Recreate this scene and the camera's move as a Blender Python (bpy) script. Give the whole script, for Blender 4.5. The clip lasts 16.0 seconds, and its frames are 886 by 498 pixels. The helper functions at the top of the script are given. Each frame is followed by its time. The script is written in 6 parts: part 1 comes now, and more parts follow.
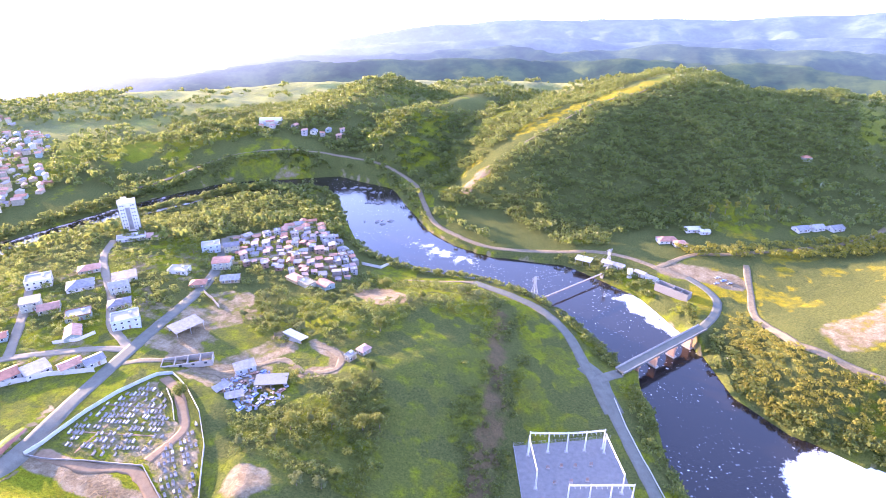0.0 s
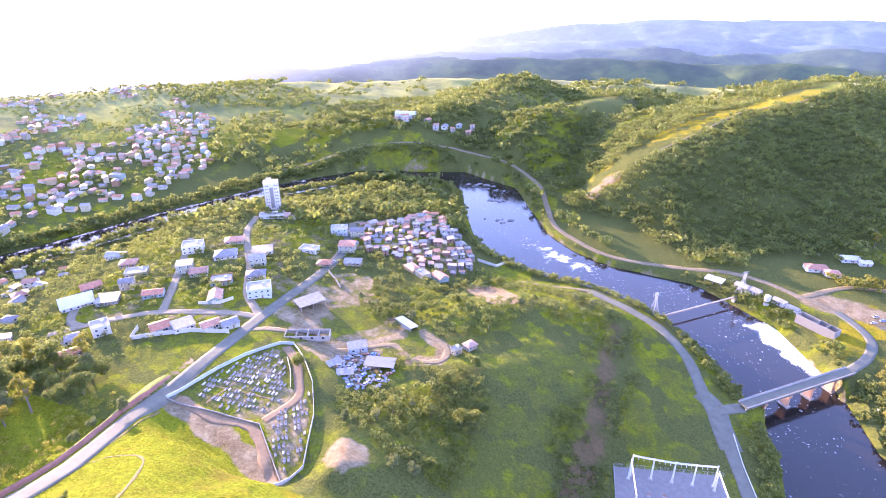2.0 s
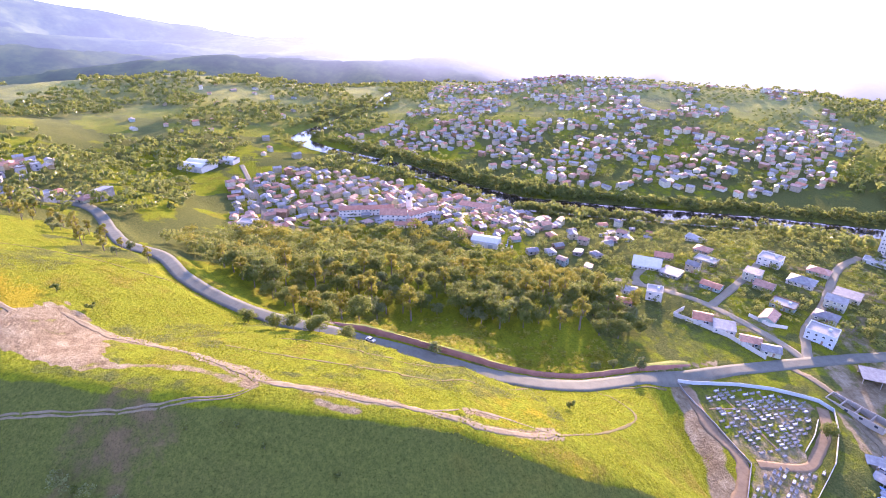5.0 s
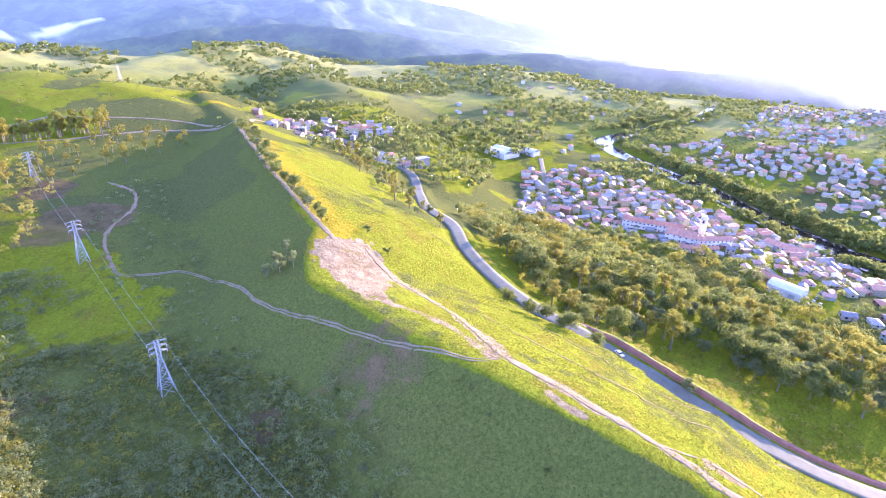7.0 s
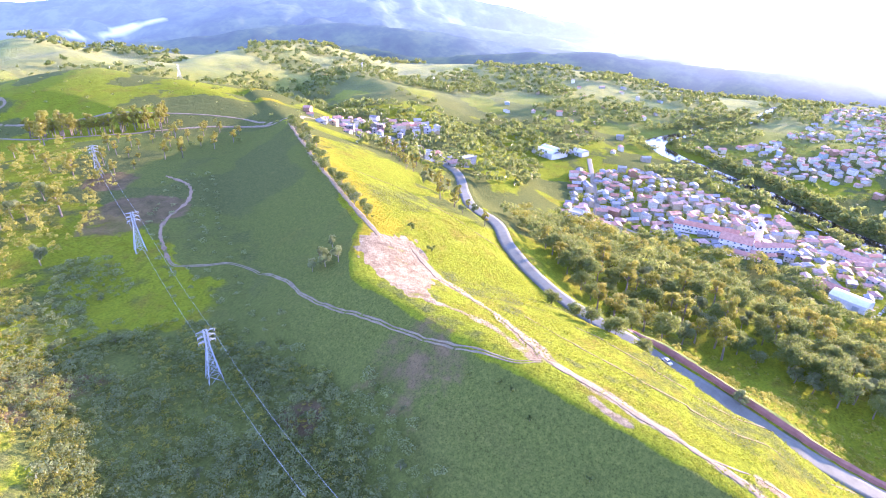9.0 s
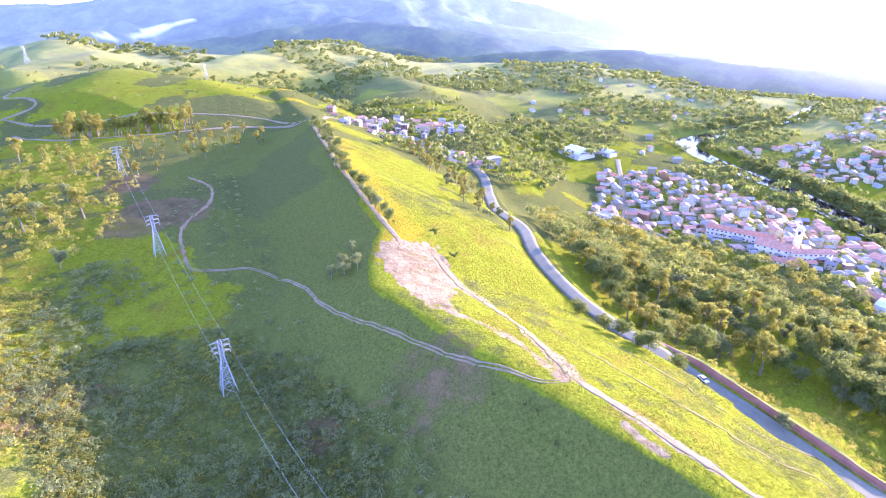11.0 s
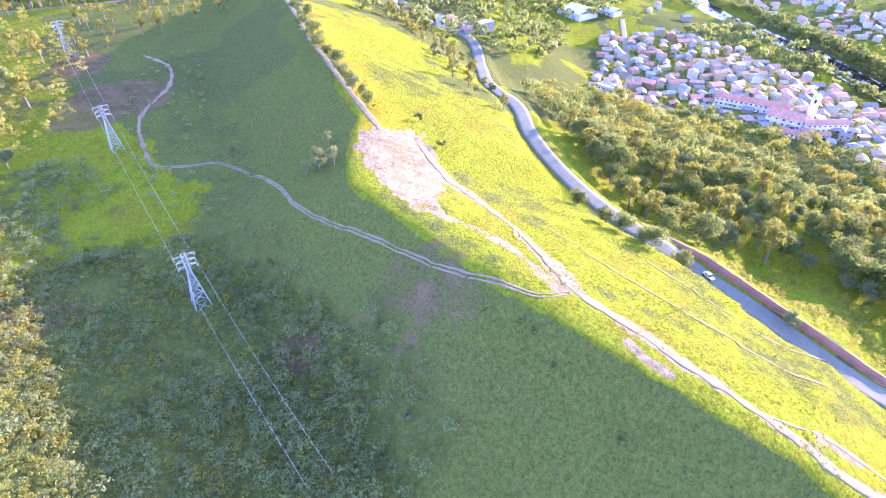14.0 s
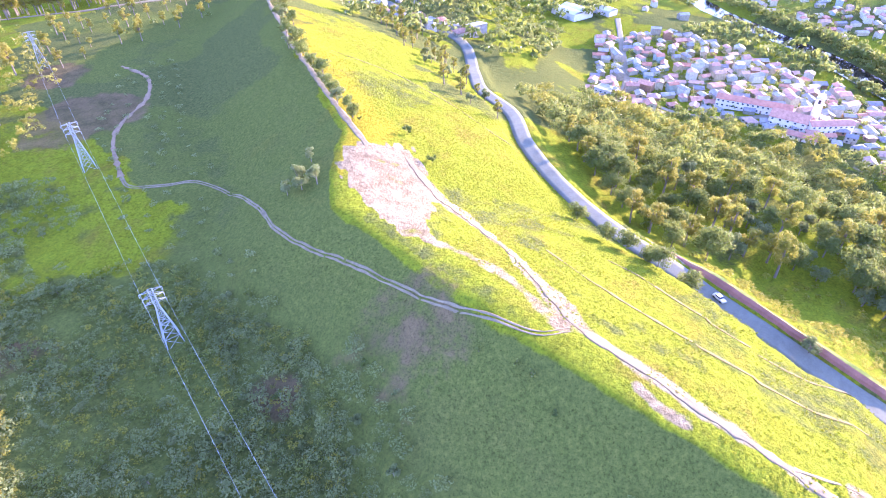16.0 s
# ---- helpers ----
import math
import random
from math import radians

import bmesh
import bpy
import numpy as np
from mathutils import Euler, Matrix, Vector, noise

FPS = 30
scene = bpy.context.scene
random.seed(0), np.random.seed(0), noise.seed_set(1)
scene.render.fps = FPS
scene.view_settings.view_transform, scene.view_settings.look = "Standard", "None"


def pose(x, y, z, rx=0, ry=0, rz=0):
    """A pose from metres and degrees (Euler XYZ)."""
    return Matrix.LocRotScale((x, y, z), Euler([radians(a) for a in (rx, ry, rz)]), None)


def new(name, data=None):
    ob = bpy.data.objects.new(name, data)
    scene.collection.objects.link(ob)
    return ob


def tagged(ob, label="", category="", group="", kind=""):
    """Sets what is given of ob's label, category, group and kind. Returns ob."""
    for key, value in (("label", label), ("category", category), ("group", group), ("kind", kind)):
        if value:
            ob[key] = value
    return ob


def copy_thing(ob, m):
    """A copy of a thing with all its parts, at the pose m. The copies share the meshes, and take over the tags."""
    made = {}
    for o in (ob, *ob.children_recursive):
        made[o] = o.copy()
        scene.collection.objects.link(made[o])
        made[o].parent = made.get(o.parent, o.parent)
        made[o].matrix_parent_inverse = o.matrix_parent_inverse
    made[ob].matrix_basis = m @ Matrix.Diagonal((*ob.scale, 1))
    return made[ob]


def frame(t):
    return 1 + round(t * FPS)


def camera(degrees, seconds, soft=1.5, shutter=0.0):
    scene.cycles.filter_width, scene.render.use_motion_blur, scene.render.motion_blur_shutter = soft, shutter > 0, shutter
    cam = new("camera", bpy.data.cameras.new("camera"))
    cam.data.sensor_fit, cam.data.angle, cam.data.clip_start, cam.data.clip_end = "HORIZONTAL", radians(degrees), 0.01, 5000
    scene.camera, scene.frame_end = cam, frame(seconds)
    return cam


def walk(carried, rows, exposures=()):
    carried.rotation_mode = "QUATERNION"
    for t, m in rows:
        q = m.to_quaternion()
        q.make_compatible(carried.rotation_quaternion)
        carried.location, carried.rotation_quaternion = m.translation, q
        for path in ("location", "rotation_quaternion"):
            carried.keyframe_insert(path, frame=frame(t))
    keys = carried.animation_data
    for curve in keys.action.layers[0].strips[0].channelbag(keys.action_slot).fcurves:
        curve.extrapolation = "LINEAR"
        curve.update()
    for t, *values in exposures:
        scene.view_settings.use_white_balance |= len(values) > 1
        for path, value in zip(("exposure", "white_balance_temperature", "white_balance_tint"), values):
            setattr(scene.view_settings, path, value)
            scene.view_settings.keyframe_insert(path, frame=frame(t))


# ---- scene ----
cam = camera(76.2, 16.0, soft=1.0)
walk(cam, [
    (0.0, pose(0.00, 0.00, 205.00, 64.438, -0.075, 10.017)),
    (0.5, pose(0.60, 0.64, 204.93, 64.390, -0.017, 20.132)),
    (1.0, pose(1.23, 1.01, 205.10, 64.318, 0.004, 23.051)),
    (1.5, pose(1.74, 1.15, 205.33, 64.274, 0.093, 24.051)),
    (2.0, pose(1.89, 1.10, 205.37, 64.260, 0.162, 23.300)),
    (2.5, pose(1.56, 0.71, 205.09, 64.312, 0.177, 21.119)),
    (3.0, pose(0.81, 0.02, 204.46, 64.416, 0.268, 22.869)),
    (3.5, pose(-0.10, -0.55, 203.49, 64.619, -0.052, 36.001)),
    (4.0, pose(-0.75, -1.04, 202.63, 64.620, 0.078, 53.008)),
    (4.5, pose(-1.15, -1.38, 201.88, 64.489, -0.252, 68.685)),
    (5.0, pose(-1.51, -1.35, 201.07, 64.414, -0.403, 82.008)),
    (5.2, pose(-1.62, -1.20, 200.74, 64.319, -0.534, 86.972)),
    (7.3, pose(-2.03, 1.29, 197.35, 64.458, -1.233, 113.374)),
    (7.5, pose(-2.04, 1.36, 197.19, 64.461, -1.146, 113.038)),
    (8.0, pose(-2.09, 1.20, 197.10, 64.466, -0.958, 112.511)),
    (8.5, pose(-2.34, 0.88, 197.06, 64.383, -0.811, 114.664)),
    (9.0, pose(-3.10, 0.48, 196.95, 64.266, -0.690, 117.461)),
    (9.5, pose(-4.58, -0.06, 196.65, 64.184, -0.557, 119.280)),
    (12.0, pose(-17.11, -6.41, 195.81, 64.051, 0.051, 119.928)),
    (12.5, pose(-20.18, -7.66, 195.29, 62.564, 0.303, 119.447)),
    (13.0, pose(-23.51, -8.94, 194.87, 57.115, 0.507, 119.041)),
    (13.5, pose(-27.06, -10.27, 194.61, 51.658, 0.720, 118.834)),
    (14.0, pose(-30.66, -11.61, 194.43, 50.948, 0.860, 118.574)),
    (14.5, pose(-34.17, -12.95, 194.17, 50.917, 0.997, 118.141)),
    (15.0, pose(-37.58, -14.26, 193.71, 50.933, 1.187, 118.097)),
    (15.5, pose(-40.97, -15.51, 193.11, 50.921, 1.368, 117.944)),
    (16.0, pose(-44.30, -16.71, 192.49, 50.877, 1.456, 117.798)),
], exposures=[(0.0, 3.98, 5250, 61), (1.5, 4.03, 5300, 64), (2.5, 3.78, 5300, 62), (3.5, 3.9, 5350, 63), (5.0, 3.36, 5350, 63), (7.5, 3.84, 4920, 59), (9.5, 3.9, 4920, 59), (12.5, 3.98, 4870, 59), (14.0, 4.1, 4820, 60), (16.0, 4.14, 4820, 60)])

# ---- sky and sun ----
SUN_EL, SUN_AZ = 8.0, -63.0   # degrees; azimuth from +y, to the left negative
sun_dir = Vector((math.sin(radians(SUN_AZ)) * math.cos(radians(SUN_EL)), math.cos(radians(SUN_AZ)) * math.cos(radians(SUN_EL)), math.sin(radians(SUN_EL))))
sun = new("sun", bpy.data.lights.new("sun", "SUN"))
sun.data.energy, sun.data.angle, sun.data.color = 2.3, radians(0.6), (1.0, 0.79, 0.34)
sun.matrix_world = Matrix.Translation((0, 0, 900)) @ (-sun_dir).to_track_quat("-Z", "Y").to_matrix().to_4x4()

world = bpy.data.worlds.new("evening_sky")
scene.world = world
world.use_nodes = True
wn, wl = world.node_tree.nodes, world.node_tree.links
wn.clear()
sky = wn.new("ShaderNodeTexSky")
sky.sky_type, sky.sun_disc = "NISHITA", False
sky.sun_elevation, sky.sun_rotation = radians(SUN_EL), radians(SUN_AZ)
sky.altitude, sky.air_density, sky.dust_density, sky.ozone_density = 600, 1.2, 0.7, 1.0
coord, shift = wn.new("ShaderNodeTexCoord"), wn.new("ShaderNodeMapping")
shift.inputs["Location"].default_value = (0, 0, 0.12)   # the land falls away to the horizon below eye level
backg, wout = wn.new("ShaderNodeBackground"), wn.new("ShaderNodeOutputWorld")
backg.inputs["Strength"].default_value = 0.15
wl.new(coord.outputs["Generated"], shift.inputs["Vector"])
wl.new(shift.outputs["Vector"], sky.inputs["Vector"])
wl.new(sky.outputs["Color"], backg.inputs["Color"])
wl.new(backg.outputs["Background"], wout.inputs["Surface"])

# ---- land form ----
def hash2(i, j, k=0):
    h = np.sin(i * 127.1 + j * 311.7 + k * 74.7) * 43758.5453
    return h - np.floor(h)


def vnoise(x, y, k=0):
    """Smooth value noise, 0 to 1."""
    i, j = np.floor(x), np.floor(y)
    u, v = x - i, y - j
    u, v = u * u * (3 - 2 * u), v * v * (3 - 2 * v)
    return (hash2(i, j, k) * (1 - u) + hash2(i + 1, j, k) * u) * (1 - v) + (hash2(i, j + 1, k) * (1 - u) + hash2(i + 1, j + 1, k) * u) * v


def fbm(x, y, k=0, n=4):
    s, a, t = 0, 0.5, 0
    for o in range(n):
        s, t = s + a * vnoise(x * 2 ** o + o * 17.3, y * 2 ** o - o * 9.1, k), t + a
        a *= 0.5
    return s / t


def near(x, y, line):
    """Distance to a polyline, its height there, and the side (+1: left of its direction)."""
    if np.ndim(x) == 0:
        p = np.array(line, float)
        a, d = p[:-1], p[1:] - p[:-1]
        u = np.clip(((x - a[:, 0]) * d[:, 0] + (y - a[:, 1]) * d[:, 1]) / (d[:, 0] ** 2 + d[:, 1] ** 2), 0, 1)
        r = np.hypot(x - a[:, 0] - u * d[:, 0], y - a[:, 1] - u * d[:, 1])
        k = int(np.argmin(r))
        return r[k], a[k, 2] + u[k] * d[k, 2], np.sign(d[k, 0] * (y - a[k, 1]) - d[k, 1] * (x - a[k, 0]))
    best, hz, side = np.full(np.shape(x), 1e9), np.zeros(np.shape(x)), np.ones(np.shape(x))
    for (ax, ay, az), (bx, by, bz) in zip(line, line[1:]):
        dx, dy = bx - ax, by - ay
        u = np.clip(((x - ax) * dx + (y - ay) * dy) / (dx * dx + dy * dy), 0, 1)
        d = np.hypot(x - ax - u * dx, y - ay - u * dy)
        m = d < best
        best = np.where(m, d, best)
        hz = np.where(m, az + u * (bz - az), hz)
        side = np.where(m, np.sign(dx * (y - ay) - dy * (x - ax)), side)
    return best, hz, side


def smooth(a, b, x):
    u = np.clip((x - a) / (b - a), 0, 1)
    return u * u * (3 - 2 * u)


def smax(a, b, k):
    h = np.clip(0.5 + 0.5 * (a - b) / k, 0, 1)
    return b * (1 - h) + a * h + k * h * (1 - h)


# river: x, y, half width
RIVER = [(330, 60, 50), (240, 110, 52), (165, 158, 52), (125, 190, 48), (104, 222, 33), (91, 258, 20), (76, 308, 25), (52, 348, 28), (14, 380, 28), (-38, 395, 19), (-80, 408, 24),
         (-118, 436, 31), (-146, 482, 29), (-176, 540, 27), (-230, 572, 19), (-330, 535, 18), (-390, 450, 16), (-432, 360, 15), (-475, 240, 16),
         (-510, 150, 15), (-565, 100, 10), (-640, 45, 9), (-740, -60, 8), (-797, -92, 11), (-900, -40, 5), (-1022, 32, 5), (-1150, 60, 3)]
# low lands: lines of x, y, height
FLOORS = [
    [(-260, -380, 82), (-190, -290, 82), (-140, -215, 78), (-100, -140, 74), (-70, -80, 62), (-30, 0, 38), (10, 100, 15), (20, 170, 8)],
    [(40, 180, 8), (30, 210, 8), (5, 290, 8), (-20, 340, 9)],
    [(-118, 128, 32), (-150, 150, 32), (-185, 180, 32), (-235, 205, 30), (-290, 270, 28), (-330, 330, 24)],
    [(-127, 211, 24), (-150, 250, 24), (-170, 330, 20), (-200, 420, 14)],
    [(-240, 60, 44), (-290, 0, 42), (-320, -80, 46)],
    [(-330, 90, 24), (-390, 40, 22), (-430, -50, 18), (-500, -90, 16), (-600, -140, 18)],
    [(95, 330, 9), (140, 380, 10), (30, 425, 9), (160, 430, 11), (330, 560, 14), (500, 800, 18)],
    [(170, 300, 24), (250, 300, 42), (330, 330, 52)],
    [(100, 345, 6), (92, 372, 6), (60, 405, 5), (20, 421, 5), (-34, 424, 5), (-62, 442, 5), (-92, 470, 5), (-112, 520, 5)],
    [(-560, 250, 10), (-700, 330, 16), (-900, 420, 24), (-1200, 620, 30)],
    [(-415, -205, 48), (-480, -330, 54), (-560, -430, 40), (-700, -500, 36)],
    [(-700, -250, 24), (-900, -300, 26), (-1300, -500, 40)],
    [(-1400, 900, 24), (-700, 1250, 14), (0, 1350, 12), (800, 1200, 14), (1300, 700, 20)],
    [(300, -100, 60), (200, -500, 70), (-200, -900, 60)],
    [(-160, 62, 50), (-172, 92, 37), (-150, 112, 36)],
]
# ridges: crest (x, y, height), slope to the left of its direction, slope to the right, rounding
RIDGES = [
    ([(-470, -480, 84), (-409, -392, 84), (-365, -335, 88), (-327, -296, 96), (-302, -270, 99), (-273, -237, 101), (-247, -207, 101), (-228, -182, 100.5), (-212, -161, 99.5), (-191, -135, 98.5),
      (-166, -122, 98), (-151, -110, 98), (-138, -76, 100), (-124.5, -38, 101), (-119.5, -12, 98.5), (-118, 4, 95.5), (-118, 20, 91), (-111, 50, 79), (-111, 90, 58), (-121, 112, 41)], 0.42, 0.46, 11),
    ([(20, -330, 112), (-24, -240, 103), (-27, -170, 97.5), (-14, -110, 95), (8, -60, 84), (50, 10, 50)], 0.42, 0.3, 14),
    ([(-72, 530, 14), (-58, 538, 28), (-32, 556, 48), (-8, 580, 58), (14, 607, 68), (53, 672, 78), (95, 715, 82), (130, 745, 86), (230, 900, 82)], 0.22, 0.48, 12),
    ([(130, 745, 84), (300, 800, 72), (520, 900, 64)], 0.4, 0.3, 20),
    ([(-95, 262, 31), (-60, 290, 28), (-35, 310, 20)], 0.35, 0.28, 10),
    ([(-75, 215, 30), (-50, 240, 28)], 0.3, 0.35, 12),
    ([(-106, 141, 37), (-97, 131, 39)], 0.55, 0.6, 4),
    ([(-190, 600, 20), (-178, 640, 40), (-170, 690, 52), (-126, 774, 56), (-60, 900, 60)], 0.4, 0.4, 20),
    ([(-480, 600, 24), (-400, 630, 40), (-315, 660, 46), (-270, 740, 54), (-240, 860, 60)], 0.3, 0.35, 22),
    ([(-300, -800, 84), (-370, -710, 97), (-412, -655, 102), (-425, -560, 96), (-405, -470, 92), (-388, -410, 85), (-376, -360, 80)], 0.34, 0.06, 15),
    ([(-300, -720, 84), (-420, -880, 99), (-540, -1010, 97)], 0.2, 0.2, 22),
    ([(-480, -399, 48), (-600, -400, 56), (-720, -448, 60), (-754, -531, 62)], 0.25, 0.3, 20),
    ([(-560, -760, 60), (-700, -780, 70), (-950, -800, 74)], 0.25, 0.25, 30),
    ([(-125, 55, 74), (-148, 82, 60), (-168, 104, 47), (-182, 122, 37)], 0.3, 0.8, 30),
]
# skyline: azimuth to the left of +y, elevation angle, seen from above the valley
SKYLINE = [(-60, -2.0), (-27, -1.8), (-23, -2.9), (-15.5, -2.65), (-11, -3.3), (-3.4, -3.6), (5, -3.4), (12.7, -4.1), (20, -5.0), (28, -6.4), (35, -7.5), (45, -7.6),
           (60, -7.0), (80, -6.3), (92, -6.0), (96, -5.6), (102, -4.6), (108, -3.3), (112, -3.2), (114, -2.1), (118, -1.2), (125, 0.2), (138, 0.2), (146, -2.0), (153, -2.4),
           (170, -2.0), (300, -2.0)]


def land(x, y):
    """Height of the natural ground."""
    x, y = np.asarray(x, float), np.asarray(y, float)
    r = np.hypot(x, y)
    d, w, _ = near(x, y, RIVER)
    bank = d - w
    num, den = 0, 0
    for line in FLOORS:
        dd, hz, _ = near(x, y, line)
        k = 1 / (dd + 14) ** 3
        num, den = num + k * hz, den + k
    k = 1 / (np.maximum(bank, 0) + 16) ** 3
    z = (num + k * 4) / (den + k)
    for crest, left, right, rnd in RIDGES:
        dd, hz, side = near(x, y, crest)
        slope = np.where(side > 0, left, right) * (0.85 + 0.3 * vnoise(x / 60, y / 60, 5))
        drop = (np.sqrt(dd * dd + rnd * rnd) - rnd) * slope
        if rnd == 11:   # the near ridge breaks off sharply on its shaded side
            u = dd - 2.8 + 2.4 * (vnoise(x / 9, y / 9, 8) - 0.5)
            drop = np.where(side > 0, drop, np.minimum(0.38 * np.logaddexp(0, u / 0.8), 20.7) + 0.45 * np.maximum(dd - 45, 0) * smooth(92, 62, hz))
        if rnd == 15:   # a broad gentle shoulder, then the fall to the valley
            drop = drop + 0.4 * np.maximum(dd - 90, 0)
        z = smax(hz - drop, z, 8)
    # rolling country farther off
    far = smooth(520, 1000, r)
    roll = fbm(x / 330, y / 330, 3, 4)
    z = z + far * smooth(20, 120, bank) * (np.abs(roll - 0.5) * -110 + 8) * (1 - 0.75 * smooth(-900, -500, -np.hypot(x + 800, y - 300)))
    # mountains at the rim, and the fall of the land beyond
    az = np.degrees(np.arctan2(-x, y))
    az = np.where(az < -90, az + 360, az)
    e = sum(np.interp(az + o, [a for a, _ in SKYLINE], [b for _, b in SKYLINE]) for o in (-6, -4, -2, 0, 2, 4, 6)) / 7
    rim = np.full(r.shape, -60.0)
    gully = 1.4 * np.abs(fbm(x / 420, y / 420, 12, 5) - 0.5) + 0.5 * np.abs(fbm(x / 150, y / 150, 13, 4) - 0.5) + 0.35 * np.abs(fbm(az / 4.0, r / 900, 14, 3) - 0.5)
    for k, (r0, share, wob) in enumerate(((1480, 0.10, 1.0), (1760, 0.35, 1.1), (2100, 0.62, 1.0), (2500, 1.0, 0.5))):
        ek = -7.3 + (e + 7.3) * share + wob * (fbm(az / 9.0, np.full(r.shape, k * 3.7), 20 + k, 3) - 0.5) * 1.6
        cz = 205 + r0 * np.tan(np.radians(ek))
        rk = r0 + 160 * (fbm(az / 7.0, np.full(r.shape, k * 5.1), 30 + k, 2) - 0.5)
        away = np.abs(r - rk)
        rim = np.maximum(rim, cz - np.where(r < rk, 0.20, 0.35) * np.sqrt(away * away + 900) + 6 - 150 * gully * smooth(0, 260, away))
    rise = smooth(1150, 1420, r)
    z = z * (1 - rise) + np.maximum(rim, np.where(r < 2400, z - 40, -400)) * rise
    z = z - 420 * smooth(2560, 3700, r)
    # river bed and banks
    z = np.where(bank < 0, -2.5, z)
    z = np.where((bank >= 0) & (bank < 14), -2.5 + (z + 2.5) * smooth(-4, 14, bank), z)
    return z


# roads and tracks as lines of x, y; their heights come from the land
MAIN_ROAD = [(-470, -300), (-430, -232), (-404, -193), (-350, -160), (-318, -140), (-292, -112), (-262, -92), (-233, -62), (-196, -14), (-184, 8), (-174, 40), (-176, 75),
             (-190, 115), (-198, 155), (-202, 195), (-206, 240), (-211, 291), (-222, 330), (-245, 380)]
RIVER_ROAD = [(68, 145), (59, 184), (52, 211), (47, 233), (41, 252), (35, 268), (25, 298), (9, 321), (-12, 336), (-40, 352)]
BRIDGE_ROAD = [(39, 257), (45, 262), (53, 266.5), (80, 292.5), (95, 307), (107, 319), (119, 337), (125, 356), (121, 373), (112, 388), (94, 400), (74, 415), (50, 423), (20, 421), (-10, 421), (-34, 424), (-54, 434), (-88, 464),
               (-107, 505), (-128, 557), (-160, 588), (-198, 602), (-260, 604), (-345, 575), (-420, 500)]
CREST_TRACK = [(-190, -111), (-181.8, -97.1), (-170.9, -78.6), (-157.9, -58.5), (-139, -38.6), (-134.5, -34.3), (-131.6, -25.9), (-128.8, -16), (-125.4, -4.7), (-123.3, 5.5), (-121.5, 17.1), (-119.2, 28.3), (-121, 42), (-124.8, 51.4)]
ROADS = [(MAIN_ROAD, 4.2), (RIVER_ROAD, 3.4), (BRIDGE_ROAD, 3.6)]


def dense(line, step=4.0):
    """Points along a rounded line (Catmull-Rom)."""
    p = [np.array(q, float) for q in line]
    p = [2 * p[0] - p[1]] + p + [2 * p[-1] - p[-2]]
    out = []
    for a, b, c, d in zip(p, p[1:], p[2:], p[3:]):
        n = max(1, int(np.linalg.norm(c - b) / step))
        for i in range(n):
            u = i / n
            out.append(0.5 * (2 * b + (c - a) * u + (2 * a - 5 * b + 4 * c - d) * u * u + (3 * b - a - 3 * c + d) * u ** 3))
    return np.array(out + [p[-2]])


def graded(line):
    q = dense(line, 10)
    z = land(q[:, 0], q[:, 1])
    z = np.where(np.hypot(q[:, 0] - 84, q[:, 1] - 306) < 46, np.maximum(z, 9.4), z)
    for _ in range(12):
        z[1:-1] = (z[:-2] + 2 * z[1:-1] + z[2:]) / 4
    return [(a, b, c) for (a, b), c in zip(q, z)]


GRADED = [(graded(line), w) for line, w in ROADS]
PADS = [((24, 192), 30, 8.0), ((-158, 155), 34, 32.0), ((-128, 133), 16, 32.5)]   # levelled places: centre, radius, height


def ground(x, y):
    """Height of the finished ground: the land with roads cut into it."""
    x, y = np.asarray(x, float), np.asarray(y, float)
    z = land(x, y)
    d, w, _ = near(x, y, RIVER)
    for line, half in GRADED:
        dd, hz, _ = near(x, y, line)
        z = np.where(d > w + 1, z + (hz - 0.15 - z) * smooth(half + 7, half + 1, dd), z)
    for (px, py), rad, h in PADS:
        z = z + (h - z) * smooth(rad + 14, rad, np.hypot(x - px, y - py))
    db = near(x, y, [(54, 267.5, 0), (106, 318, 0)])[0]
    z = np.where(db < 7, np.minimum(z, 8.6), z)
    # rills on the steep shaded face below the crest
    dc, _, sc = near(x, y, RIDGES[0][0])
    z = z - np.where(sc > 0, 0, 1.1 * vnoise((x * 0.45 + y * 0.89) / 2.6, dc / 18, 23) * smooth(2, 6, dc) * smooth(30, 12, dc))
    return z + 0.5 * (fbm(x / 9, y / 9, 21, 3) - 0.5) * smooth(2, 12, d - w)


# ---- materials ----
def mat(name):
    m = bpy.data.materials.new(name)
    m.use_nodes = True
    t = m.node_tree
    t.nodes.clear()
    out = t.nodes.new("ShaderNodeOutputMaterial")
    b = t.nodes.new("ShaderNodeBsdfPrincipled")
    t.links.new(b.outputs[0], out.inputs[0])
    return m, t, b


def node(t, kind, **kw):
    n = t.nodes.new(kind)
    for k, v in kw.items():
        if k in n.inputs:
            n.inputs[k].default_value = v
    return n


def tex(t, scale, detail=4, rough=0.6, kind="ShaderNodeTexNoise"):
    c = t.nodes.new("ShaderNodeTexCoord")
    n = t.nodes.new(kind)
    n.inputs["Scale"].default_value = scale
    if kind == "ShaderNodeTexNoise":
        n.inputs["Detail"].default_value, n.inputs["Roughness"].default_value = detail, rough
    t.links.new(c.outputs["Object"], n.inputs["Vector"])
    return n.outputs["Fac"] if "Fac" in n.outputs else n.outputs[0]


